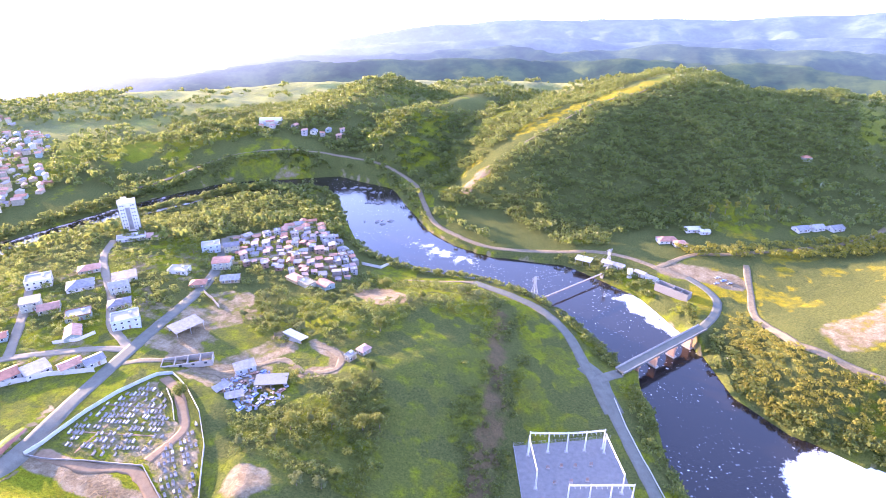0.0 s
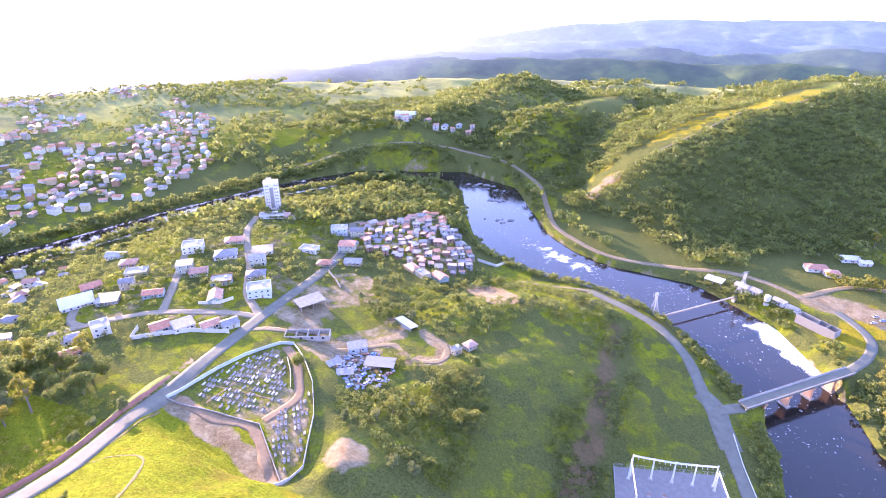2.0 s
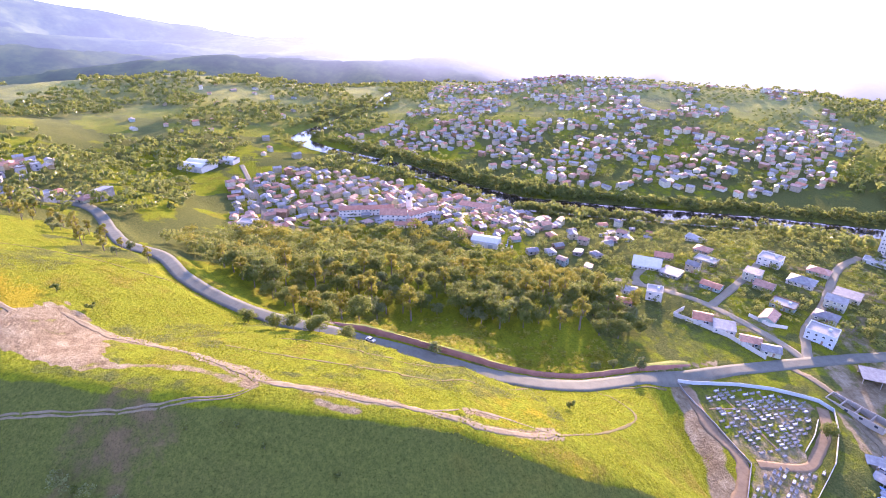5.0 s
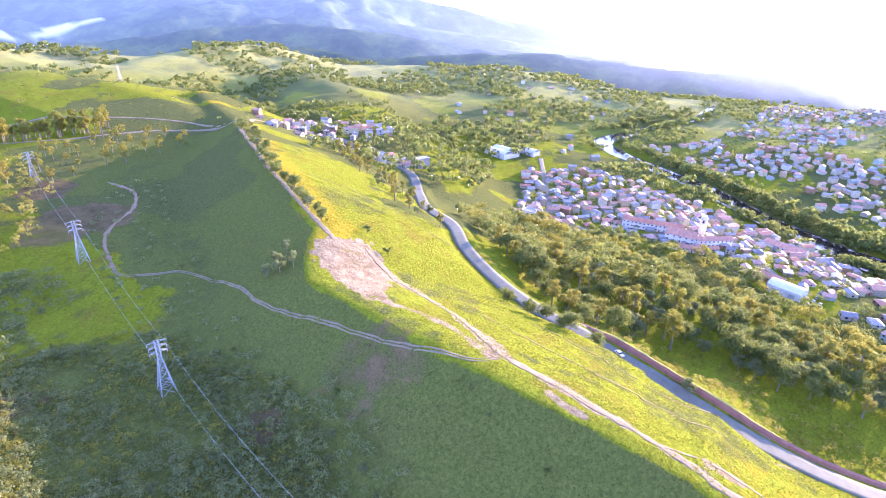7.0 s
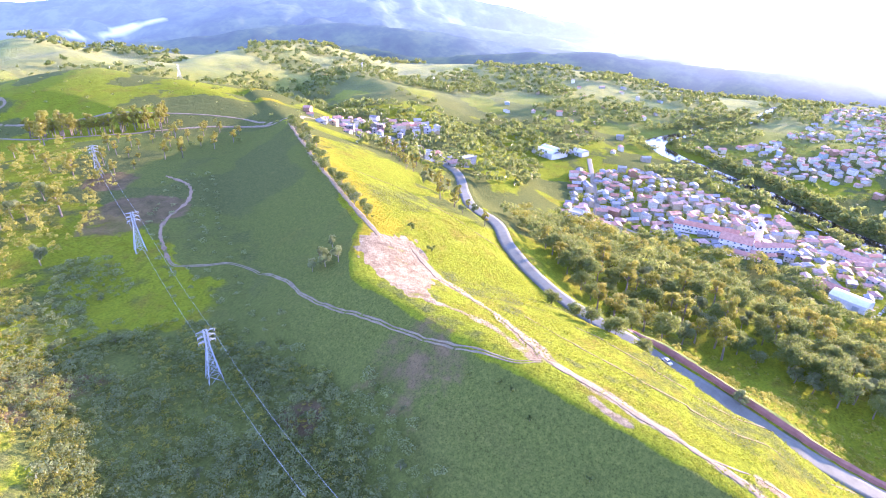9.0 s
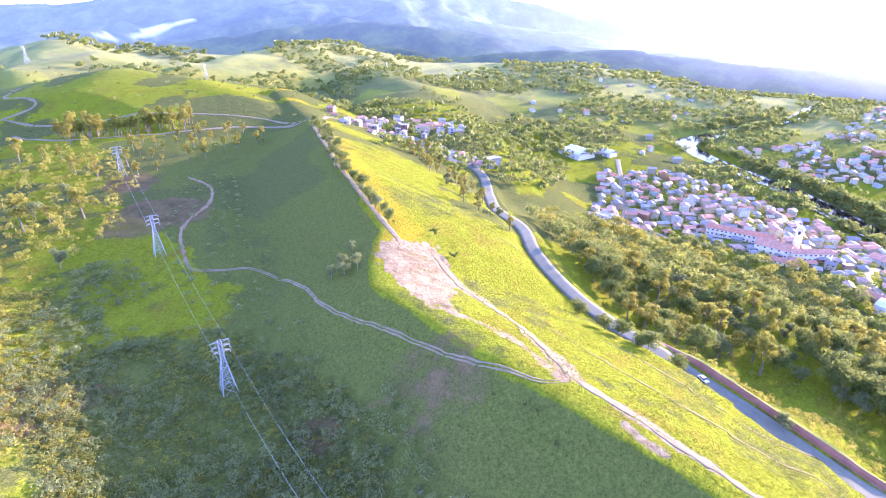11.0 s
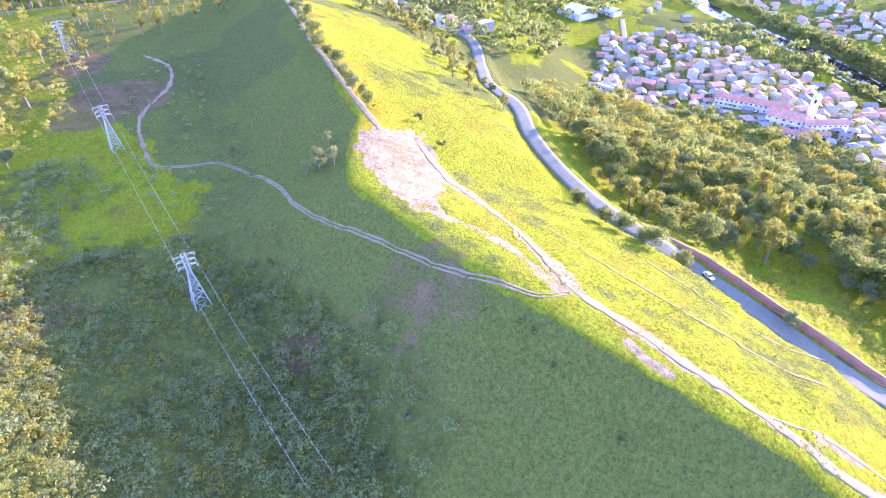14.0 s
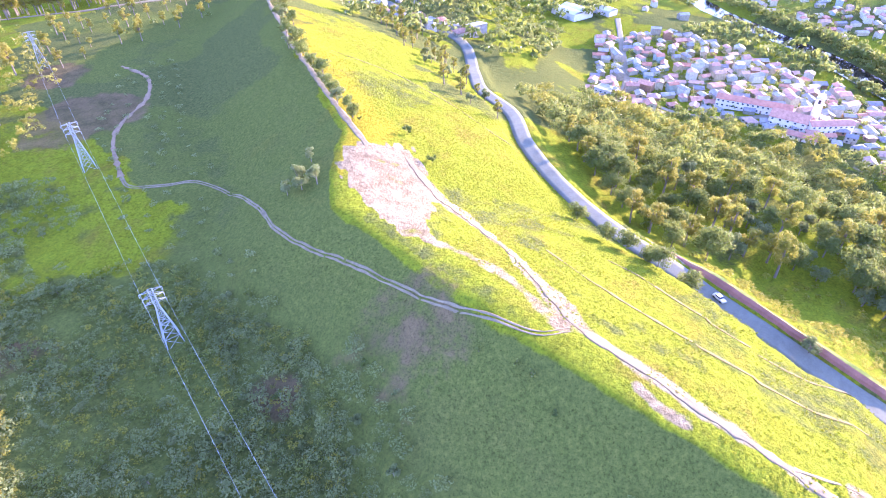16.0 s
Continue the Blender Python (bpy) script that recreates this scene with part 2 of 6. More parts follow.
def ramp(t, fac, stops):
    r = t.nodes.new("ShaderNodeValToRGB")
    e = r.color_ramp.elements
    while len(e) < len(stops):
        e.new(0.5)
    for q, (pos, c) in zip(e, stops):
        q.position, q.color = pos, (*c, 1) if len(c) == 3 else c
    t.links.new(fac, r.inputs[0])
    return r.outputs[0]


def mixc(t, fac, a, b, blend="MIX"):
    m = t.nodes.new("ShaderNodeMix")
    m.data_type, m.blend_type = "RGBA", blend
    for s, v in ((m.inputs["Factor"], fac), (m.inputs[6], a), (m.inputs[7], b)):
        if isinstance(v, bpy.types.NodeSocket):
            t.links.new(v, s)
        elif isinstance(v, (int, float)):
            s.default_value = v
        else:
            s.default_value = (*v, 1)
    return m.outputs[2]


def mathn(t, op, a, b):
    m = t.nodes.new("ShaderNodeMath")
    m.operation = op
    for s, v in zip(m.inputs, (a, b)):
        if isinstance(v, bpy.types.NodeSocket):
            t.links.new(v, s)
        else:
            s.default_value = v
    return m.outputs[0]


def bump(t, b, fac, strength=0.5, dist=0.1):
    n = t.nodes.new("ShaderNodeBump")
    n.inputs["Strength"].default_value, n.inputs["Distance"].default_value = strength, dist
    t.links.new(fac, n.inputs["Height"])
    t.links.new(n.outputs[0], b.inputs["Normal"])


def plain(name, colour, rough=0.8, var=0.25, scale=1.5, metal=0.0, rand=0.0, relief=0.0):
    """A weathered surface: colour with stains at two scales, and a shift from piece to piece."""
    m, t, b = mat(name)
    n1, n2 = tex(t, scale, 5), tex(t, scale * 9, 3)
    lo = tuple(c * (1 - var) for c in colour)
    hi = tuple(min(1, c * (1 + var)) for c in colour)
    c = ramp(t, n1, [(0.3, lo), (0.7, hi)])
    c = mixc(t, 0.35, c, ramp(t, n2, [(0.35, lo), (0.65, hi)]))
    if rand:
        info = t.nodes.new("ShaderNodeObjectInfo")
        c = mixc(t, mathn(t, "MULTIPLY", info.outputs["Random"], rand), c, tuple(x * 0.35 for x in colour))
    t.links.new(c, b.inputs["Base Color"])
    b.inputs["Roughness"].default_value, b.inputs["Metallic"].default_value = rough, metal
    if rough > 0.7:
        b.inputs["Specular IOR Level"].default_value = 0.12
    if relief:
        bump(t, b, n2, relief, 0.1)
    return m


def attr(t, name):
    a = t.nodes.new("ShaderNodeAttribute")
    a.attribute_name = name
    return a.outputs["Fac"]


def ground_material():
    m, t, b = mat("pasture_and_soil")
    fine, mid, big = tex(t, 0.9, 5, 0.7), tex(t, 0.13, 5, 0.65), tex(t, 0.02, 4)
    lush = ramp(t, fine, [(0.25, (0.06, 0.085, 0.010)), (0.5, (0.125, 0.160, 0.008)), (0.8, (0.195, 0.225, 0.008))])
    lush = mixc(t, ramp(t, mid, [(0.35, (0, 0, 0)), (0.7, (0.55, 0.55, 0.55))]), lush, ramp(t, fine, [(0.3, (0.06, 0.068, 0.006)), (0.7, (0.135, 0.14, 0.006))]))
    dry = ramp(t, fine, [(0.25, (0.11, 0.105, 0.007)), (0.55, (0.20, 0.175, 0.008)), (0.8, (0.27, 0.225, 0.012))])
    soil = ramp(t, mathn(t, "ADD", mathn(t, "MULTIPLY", mid, 0.45), mathn(t, "MULTIPLY", tex(t, 0.6, 8, 0.8), 0.55)), [(0.3, (0.072, 0.048, 0.024)), (0.42, (0.135, 0.098, 0.052)), (0.52, (0.19, 0.146, 0.083)), (0.68, (0.30, 0.25, 0.158))])
    scrub = ramp(t, fine, [(0.3, (0.035, 0.05, 0.014)), (0.55, (0.075, 0.09, 0.025)), (0.8, (0.13, 0.125, 0.04))])
    far = ramp(t, big, [(0.3, (0.06, 0.08, 0.025)), (0.45, (0.11, 0.13, 0.025)), (0.6, (0.18, 0.19, 0.03)), (0.8, (0.12, 0.12, 0.04))])
    edge = mathn(t, "SUBTRACT", mathn(t, "MULTIPLY", mid, 1.2), 0.6)

    def mask(name):
        v = mathn(t, "ADD", attr(t, name), mathn(t, "MULTIPLY", edge, 0.9))
        return ramp(t, v, [(0.38, (0, 0, 0)), (0.62, (1, 1, 1))])
    wave = t.nodes.new("ShaderNodeTexWave")
    wave.bands_direction = "Z"
    for key, val in (("Scale", 0.2), ("Distortion", 9.0), ("Detail", 4.0), ("Detail Scale", 1.1)):
        wave.inputs[key].default_value = val
    t.links.new(t.nodes.new("ShaderNodeTexCoord").outputs["Object"], wave.inputs["Vector"])
    tread = ramp(t, wave.outputs["Fac"], [(0.0, (0.72, 0.70, 0.62)), (0.35, (1, 1, 1))])
    patch = tex(t, 0.05, 6, 0.7)
    lush = mixc(t, 0.35, lush, mixc(t, 1.0, lush, tread, "MULTIPLY"))
    # Duller grass, also painting shade on slopes facing away from the sun.
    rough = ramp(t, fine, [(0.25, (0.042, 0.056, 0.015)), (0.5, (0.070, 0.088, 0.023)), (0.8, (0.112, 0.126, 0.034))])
    burnt = ramp(t, mid, [(0.3, (0.05, 0.035, 0.025)), (0.7, (0.15, 0.10, 0.06))])
    lush = mixc(t, ramp(t, patch, [(0.52, (0, 0, 0)), (0.68, (0.7, 0.7, 0.7))]), lush, ramp(t, fine, [(0.3, (0.075, 0.065, 0.015)), (0.7, (0.16, 0.13, 0.02))]))
    tuft = tex(t, 1.9, 4, 0.75)
    c = mixc(t, mask("dry"), lush, dry)
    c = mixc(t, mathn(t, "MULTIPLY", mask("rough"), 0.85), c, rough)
    c = mixc(t, mask("scrub"), c, scrub)
    c = mixc(t, mathn(t, "MULTIPLY", mask("burnt"), 0.65), c, burnt)
    c = mixc(t, 1.0, c, ramp(t, tuft, [(0.33, (0.55, 0.57, 0.5)), (0.48, (1.0, 1.0, 1.0)), (0.7, (1.18, 1.15, 1.0))]), "MULTIPLY")
    c = mixc(t, attr(t, "distant"), c, far)
    c = mixc(t, 1.0, c, (1.10, 0.98, 0.92), "MULTIPLY")
    c = mixc(t, mask("soil"), c, soil)
    t.links.new(c, b.inputs["Base Color"])
    b.inputs["Roughness"].default_value = 0.95
    b.inputs["Specular IOR Level"].default_value = 0.0
    t.links.new(mathn(t, "ADD", mathn(t, "MULTIPLY", attr(t, "distant"), 0.11), 0.008), b.inputs["Sheen Weight"])   # faint grass-tip sheen, raised with distance to stand in for haze
    b.inputs["Sheen Roughness"].default_value = 0.6
    b.inputs["Sheen Tint"].default_value = (1.0, 0.98, 0.75, 1)
    bump(t, b, mathn(t, "ADD", mathn(t, "ADD", mathn(t, "ADD", fine, mathn(t, "MULTIPLY", tuft, 0.8)), mathn(t, "MULTIPLY", mid, 3.0)), mathn(t, "MULTIPLY", wave.outputs["Fac"], 0.12)), 0.7, 0.7)
    return m


def water_material():
    m, t, b = mat("dark_river_water_with_foam")
    n, f, rip = tex(t, 0.09, 6, 0.7), tex(t, 1.1, 5, 0.75), tex(t, 0.35, 4)
    v = mathn(t, "ADD", mathn(t, "MULTIPLY", attr(t, "foam"), 0.9), mathn(t, "ADD", mathn(t, "MULTIPLY", n, 0.55), mathn(t, "MULTIPLY", f, 0.30)))
    k = ramp(t, v, [(0.74, (0, 0, 0)), (0.80, (1, 1, 1))])
    fleck = mathn(t, "MULTIPLY", ramp(t, tex(t, 0.55, 3, 0.6), [(0.65, (0, 0, 0)), (0.68, (1, 1, 1))]), ramp(t, tex(t, 0.035, 4), [(0.46, (0, 0, 0)), (0.56, (0.8, 0.8, 0.8))]))
    k = mathn(t, "MAXIMUM", k, fleck)
    c = mixc(t, k, (0.018, 0.014, 0.011), (0.80, 0.78, 0.74))
    b.inputs["Specular IOR Level"].default_value = 0.36
    t.links.new(c, b.inputs["Base Color"])
    t.links.new(ramp(t, k, [(0, (0.07,) * 3), (1, (0.85,) * 3)]), b.inputs["Roughness"])
    bump(t, b, mathn(t, "ADD", rip, mathn(t, "MULTIPLY", k, 1.5)), 0.25, 0.25)
    return m


MAT = {}
MAT["ground"] = ground_material()
MAT["water"] = water_material()


def backdrop_material():
    """Mountains at the rim, far off; evening haze is painted in as emission."""
    m, t, b = mat("far_mountains_haze_glow")
    b.inputs["Specular IOR Level"].default_value = 0.0
    n, big = tex(t, 0.010, 6, 0.65), tex(t, 0.0016, 4)
    c = ramp(t, n, [(0.35, (0.03, 0.045, 0.028)), (0.5, (0.045, 0.065, 0.032)), (0.62, (0.075, 0.095, 0.035)), (0.8, (0.05, 0.065, 0.032))])
    c = mixc(t, attr(t, "quarry"), c, (0.46, 0.40, 0.36))
    t.links.new(c, b.inputs["Base Color"])
    b.inputs["Roughness"].default_value = 1.0
    haze_tint = ramp(t, big, [(0.3, (0.085, 0.112, 0.145)), (0.7, (0.095, 0.122, 0.15))])
    # Emission turns near white towards the sun, painting its glare.
    t.links.new(mixc(t, attr(t, "sunward"), haze_tint, (0.75, 0.74, 0.66)), b.inputs["Emission Color"])
    t.links.new(mathn(t, "MULTIPLY", attr(t, "haze_glow"), 0.24), b.inputs["Emission Strength"])
    return m


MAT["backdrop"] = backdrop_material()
MAT["asphalt"] = plain("worn_asphalt", (0.117, 0.113, 0.083), 0.9, 0.22, 0.25)
MAT["street"] = plain("dusty_paving", (0.185, 0.155, 0.10), 0.9, 0.2, 0.3)
MAT["pink"] = plain("pink_earth", (0.19, 0.128, 0.07), 0.95, 0.25, 0.5)
MAT["trail"] = plain("trodden_grass", (0.11, 0.09, 0.03), 0.95, 0.35, 0.8)
MAT["dirt_road"] = plain("pale_dirt", (0.16, 0.124, 0.07), 0.95, 0.35, 0.45)


# ---- mesh helpers ----
def mesh_from(name, verts, faces, material=None, smooth_faces=False):
    me = bpy.data.meshes.new(name)
    me.from_pydata([tuple(map(float, v)) for v in verts], [], [tuple(map(int, f)) for f in faces])
    if material:
        me.materials.append(material)
    if smooth_faces:
        me.polygons.foreach_set("use_smooth", [True] * len(me.polygons))
    return me


def lay(name, line, half, material, lift=0.22, step=3.0, ragged=0.0, k=0):
    """A road or track as a slab that lies on the ground along a line."""
    q = dense(line, step)
    tan = np.gradient(q, axis=0)
    tan /= np.linalg.norm(tan, axis=1)[:, None]
    nor = np.stack([-tan[:, 1], tan[:, 0]], 1)
    wid = half * (1 + ragged * (vnoise(np.arange(len(q)) * 0.7, np.zeros(len(q)), k) - 0.5) * 2)
    cols = []
    for u in (-1.0, -0.97, -0.5, 0, 0.5, 0.97, 1.0):
        p = q + nor * (wid * u)[:, None]
        z = ground(p[:, 0], p[:, 1]) + (lift if abs(u) < 1 else -0.5)
        cols.append(np.column_stack([p, z]))
    n, m = len(q), len(cols)
    v = np.stack(cols, 1).reshape(-1, 3)
    f = [(i * m + j + 1, i * m + j, (i + 1) * m + j, (i + 1) * m + j + 1) for i in range(n - 1) for j in range(m - 1)]
    return new(name, mesh_from(name, v, f, material, True))


# ---- ground sheet ----
fine_a = np.arange(-52, 182, 0.4)
ANG = np.radians(np.concatenate([fine_a, np.arange(182, 308, 3.0)]))
RAD = 12 * np.exp(np.arange(0, 404) * 0.0142)
aa, rr = np.meshgrid(ANG, RAD, indexing="ij")
gx, gy = -np.sin(aa) * rr, np.cos(aa) * rr
gz = ground(gx, gy)
na, nr = gx.shape
verts = np.column_stack([gx.ravel(), gy.ravel(), gz.ravel()])
ii, jj = np.meshgrid(np.arange(na), np.arange(nr - 1), indexing="ij")
i2 = (ii + 1) % na
faces = np.stack([ii * nr + jj, ii * nr + jj + 1, i2 * nr + jj + 1, i2 * nr + jj], -1).reshape(-1, 4)
me = bpy.data.meshes.new("ground")
me.vertices.add(len(verts) + 1)
me.vertices.foreach_set("co", np.vstack([verts, [[0, 0, float(ground(0.0, 0.0))]]]).ravel().astype(np.float32))
tri = np.stack([np.full(na, len(verts)), np.arange(na) * nr, ((np.arange(na) + 1) % na) * nr], -1)
loops = np.concatenate([faces.ravel(), tri.ravel()])
me.loops.add(len(loops))
me.loops.foreach_set("vertex_index", loops.astype(np.int32))
me.polygons.add(len(faces) + len(tri))
me.polygons.foreach_set("loop_start", np.concatenate([np.arange(len(faces)) * 4, len(faces) * 4 + np.arange(na) * 3]).astype(np.int32))
me.polygons.foreach_set("use_smooth", np.ones(len(faces) + len(tri), bool))
me.update(calc_edges=True)
me.validate()
me.materials.append(MAT["ground"])
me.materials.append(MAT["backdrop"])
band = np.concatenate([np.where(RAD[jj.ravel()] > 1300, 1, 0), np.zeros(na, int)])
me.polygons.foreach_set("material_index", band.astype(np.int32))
ground_ob = tagged(new("ground", me), "green pasture hills, bare soil and scrub of a river valley", "ground", kind="structure")


def ground_mask(name, values):
    a = me.attributes.new(name, "FLOAT", "POINT")
    a.data.foreach_set("value", np.append(values.ravel(), 0).astype(np.float32))


gr = np.hypot(gx, gy)
riv = near(gx, gy, RIVER)
bank = riv[0] - riv[1]
n1, n2 = fbm(gx / 45, gy / 45, 31, 4), fbm(gx / 16, gy / 16, 33, 3)


nf = fbm(gx / 5, gy / 5, 101, 4)


def inside_(x, y, poly):
    c = np.zeros(x.shape, bool)
    for (ax, ay), (bx, by) in zip(poly, poly[1:] + poly[:1]):
        c ^= ((ay > y) != (by > y)) & (x < (bx - ax) * (y - ay) / (by - ay + 1e-9) + ax)
    return c


def spot(px, py, rad, soft=6):
    return smooth(rad + soft, rad - soft, np.hypot(gx - px, gy - py) + (6 + rad * 0.9) * (n2 - 0.5))


def strip(line, half, soft=3):
    return smooth(half + soft, half - soft, near(gx, gy, [(a, b, 0) for a, b in line])[0] + 5 * (n2 - 0.5))


soil = np.maximum.reduce([
    (0.45 + 0.75 * nf) * inside_(gx + 8 * (nf - 0.5), gy + 8 * (n2 - 0.5), [(-179.6, -129.2), (-194.4, -119), (-196, -110.3), (-183, -95), (-166, -87), (-149, -77.5), (-144.6, -77.6), (-146.5, -86), (-154, -101), (-161.5, -115), (-171, -125)]),
    strip([(-147, -74), (-146, -63), (-142.7, -53), (-135, -41)], 1.9, 2) * (0.42 + 0.6 * n1), 1.0 * spot(-131.5, -36, 4.6, 2.5),
    strip(CREST_TRACK, 2.4, 1.8) * (0.5 + 0.6 * nf), strip([(-123, -17), (-120.6, -12), (-119.4, -7)], 1.8, 2) * (0.5 + n2), strip([(-126, 24), (-126, 32)], 1.6, 1.5) * (0.5 + n2),
    strip([(-188, 136), (-158, 130), (-118, 117)], 5.0), spot(-100, 136, 11), strip([(-100, 310), (-92, 300), (-84, 292)], 12, 5),
    strip([(-108, 214), (-93, 217), (-95, 229), (-113, 238)], 3.5), strip([(-185, 245), (-180, 225), (-175, 215)], 7), spot(-178, 262, 8),
    strip([(105, 398), (128, 392), (140, 384)], 13, 6), strip([(178, 300), (215, 318), (240, 350)], 15, 5) * 0.62, strip([(-70, 532), (-52, 542)], 7),
])
cutbank = 0
for line, half in GRADED[:1]:
    d0, _, s0 = near(gx, gy, line)
    cutbank = smooth(half + 6, half + 3, d0) * smooth(half + 0.5, half + 2, d0) * (s0 > 0) * (gy > -30) * (gy < 165)
soil = np.maximum(soil, cutbank * 0.85)
soil = np.maximum(soil, smooth(4, 0, np.abs(bank - 1.5)) * (0.35 + 0.5 * n2))
dr = near(gx, gy, RIDGES[0][0])
dry = smooth(0.50, 0.75, n1) * 0.45
dry = np.maximum(dry, 0.8 * smooth(35, 5, dr[0]) * (dr[2] > 0) * (gy < -120))
dry = np.maximum(dry, 1.0 * spot(200, 370, 95, 20))
dry = np.maximum(dry, 0.75 * strip([(-60, 535), (12, 605), (53, 672), (130, 745)], 40, 12))
scrub = smooth(0.5, 0.62, fbm(gx / 30, gy / 30, 41, 4)) * smooth(0, 20, np.where(dr[2] > 0, 200, dr[0] - 25)) * (gy < 60) * (gr < 420) * 0.5
scrub = np.maximum(scrub, 0.5 * strip([(-100, -95), (-70, -60), (-40, -10), (0, 60)], 15, 8))
scrub = np.maximum(scrub, smooth(0.42, 0.55, n1) * smooth(250, 330, gr) * 0.8)
scrub = np.maximum(scrub, 0.8 * strip([(-12, 165), (-10, 215), (-8, 260), (-12, 310)], 7, 5))
d2 = near(gx, gy, RIDGES[2][0])
wooded = inside_(gx, gy, [(-120, 560), (-34, 440), (70, 448), (150, 520), (330, 640), (420, 880), (300, 1000), (60, 840), (-60, 680)]) & ~((d2[2] > 0) & (d2[0] < 44)) & (d2[0] > 6)
wooded |= inside_(gx, gy, [(-500, 600), (-300, 625), (-140, 600), (-60, 720), (0, 900), (-200, 1010), (-560, 760)]) & (n1 > 0.42)
scrub = np.maximum(scrub, 0.9 * wooded)
low = (gy > 112) & (gr < 700) & ~((dr[2] > 0) & (dr[0] < 75) & (gy < 140) & (gx > -196))
n3 = fbm(gx / 13, gy / 13, 43, 4)
scrub = np.maximum(scrub, low * 0.8 * smooth(0.46, 0.6, n3))
yards = np.maximum(0.62 * smooth(0.44, 0.56, n2) * inside_(gx, gy, [(-214, 305), (-240, 352), (-325, 330), (-345, 230), (-300, 148), (-262, 150), (-205, 195)]),
                   0.75 * smooth(0.42, 0.55, n2) * inside_(gx, gy, [(-165, 196), (-122, 182), (-108, 200), (-120, 235), (-150, 262), (-180, 295), (-206, 285), (-204, 212)]))
yards = np.maximum(yards, 0.65 * smooth(0.44, 0.56, n2) * inside_(gx, gy, [(-250, 372), (-190, 434), (-122, 352), (-126, 318), (-222, 333)]))
yards = np.maximum(yards, 0.6 * smooth(0.44, 0.56, n2) * inside_(gx, gy, [(-408, -70), (-415, -104), (-560, -135), (-600, -70), (-560, 40), (-500, 115), (-440, 170), (-362, 95), (-430, -10)]))
graves_ground = inside_(gx, gy, [(-189, 145), (-187, 160), (-182, 175), (-172, 190), (-163, 181), (-149, 165), (-137, 165), (-127, 152), (-116, 130), (-118, 121), (-143, 140), (-166, 141)])
soil = np.maximum(soil, np.maximum(0.75 * yards, graves_ground * (0.28 + 0.45 * n2)))
gaz = np.degrees(np.arctan2(-gx, gy))
gaz = np.where(gaz < -90, gaz + 360, gaz)
qn = 2.6 * (fbm(gx / 45, gy / 45, 95, 4) - 0.5)
quarry = np.maximum.reduce([smooth(1.3, 0.7, np.hypot((gaz - a) / wa, (gr - r0) / wr) + qn) for a, wa, r0, wr in ((145.5, 1.4, 2050, 32), (148.9, 0.9, 2030, 30), (142.5, 0.7, 2060, 22))])
# Shaded flank below the crest gets darker, greyer grass: shade put in the colour.
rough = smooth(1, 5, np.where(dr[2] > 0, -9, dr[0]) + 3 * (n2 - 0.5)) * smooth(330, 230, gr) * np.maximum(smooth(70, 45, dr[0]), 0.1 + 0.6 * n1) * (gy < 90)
# The knoll's field is darkened in colour where it lies in shade.
rough = np.maximum(rough, 0.6 * smooth(0.36, 0.5, n1) * inside_(gx, gy, [(-95, 250), (-55, 285), (-20, 290), (-12, 220), (-20, 150), (-60, 150), (-80, 190)]))
burnt = np.maximum.reduce([spot(-178, -272, 22, 10), spot(-198, -330, 18, 10), 0.8 * spot(-158, -262, 14, 8), 0.75 * spot(-98, -92, 7, 4), 0.55 * spot(-118, -70, 18, 14), 0.6 * spot(-60, -170, 22, 14), 0.62 * strip([(-16, 300), (-15, 254), (-13, 210), (-16, 165)], 7, 6)])
rough = np.maximum(rough, low * (0.3 + 0.5 * n1))
# Under the brush and in the bowl, grass colour is dulled for shade.
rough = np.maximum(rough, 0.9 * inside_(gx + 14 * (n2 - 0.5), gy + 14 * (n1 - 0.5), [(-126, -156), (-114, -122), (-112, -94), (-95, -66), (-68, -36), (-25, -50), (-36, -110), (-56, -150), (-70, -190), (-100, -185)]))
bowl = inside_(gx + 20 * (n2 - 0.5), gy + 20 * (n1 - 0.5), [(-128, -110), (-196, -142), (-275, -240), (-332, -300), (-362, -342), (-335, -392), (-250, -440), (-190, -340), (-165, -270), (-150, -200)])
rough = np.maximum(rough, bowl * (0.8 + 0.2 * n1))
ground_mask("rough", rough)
ground_mask("burnt", burnt)
# Where the painted haze glows: whiter towards the sun, stronger with distance.
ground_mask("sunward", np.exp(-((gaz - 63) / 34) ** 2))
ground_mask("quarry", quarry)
ground_mask("haze_glow", np.minimum(1, 0.12 + 0.88 * smooth(1280, 2350, gr) + 0.6 * np.exp(-((gaz - 63) / 34) ** 2) * smooth(1290, 1500, gr)))
ground_mask("soil", soil)
ground_mask("dry", dry)
ground_mask("scrub", scrub * (1 - soil))
ground_mask("distant", smooth(650, 1150, gr))

# ---- river ----
q = dense([(a, b) for a, b, _ in RIVER], 5)
w = near(q[:, 0], q[:, 1], RIVER)[1] + 7
tan = np.gradient(q, axis=0)
tan /= np.linalg.norm(tan, axis=1)[:, None]
cols = [np.column_stack([q[:, 0] - tan[:, 1] * w * u, q[:, 1] + tan[:, 0] * w * u, np.zeros(len(q))]) for u in np.linspace(-1, 1, 25)]
v = np.stack(cols, 1).reshape(-1, 3)
f = [(i * 25 + j + 1, i * 25 + j, (i + 1) * 25 + j, (i + 1) * 25 + j + 1) for i in range(len(q) - 1) for j in range(24)]
wm = mesh_from("river", v, f, MAT["water"], True)
foam = np.zeros(len(v))
wn1 = fbm(v[:, 0] / 14, v[:, 1] / 14, 51, 4)
across = np.tile(np.linspace(-1, 1, 25), len(q))
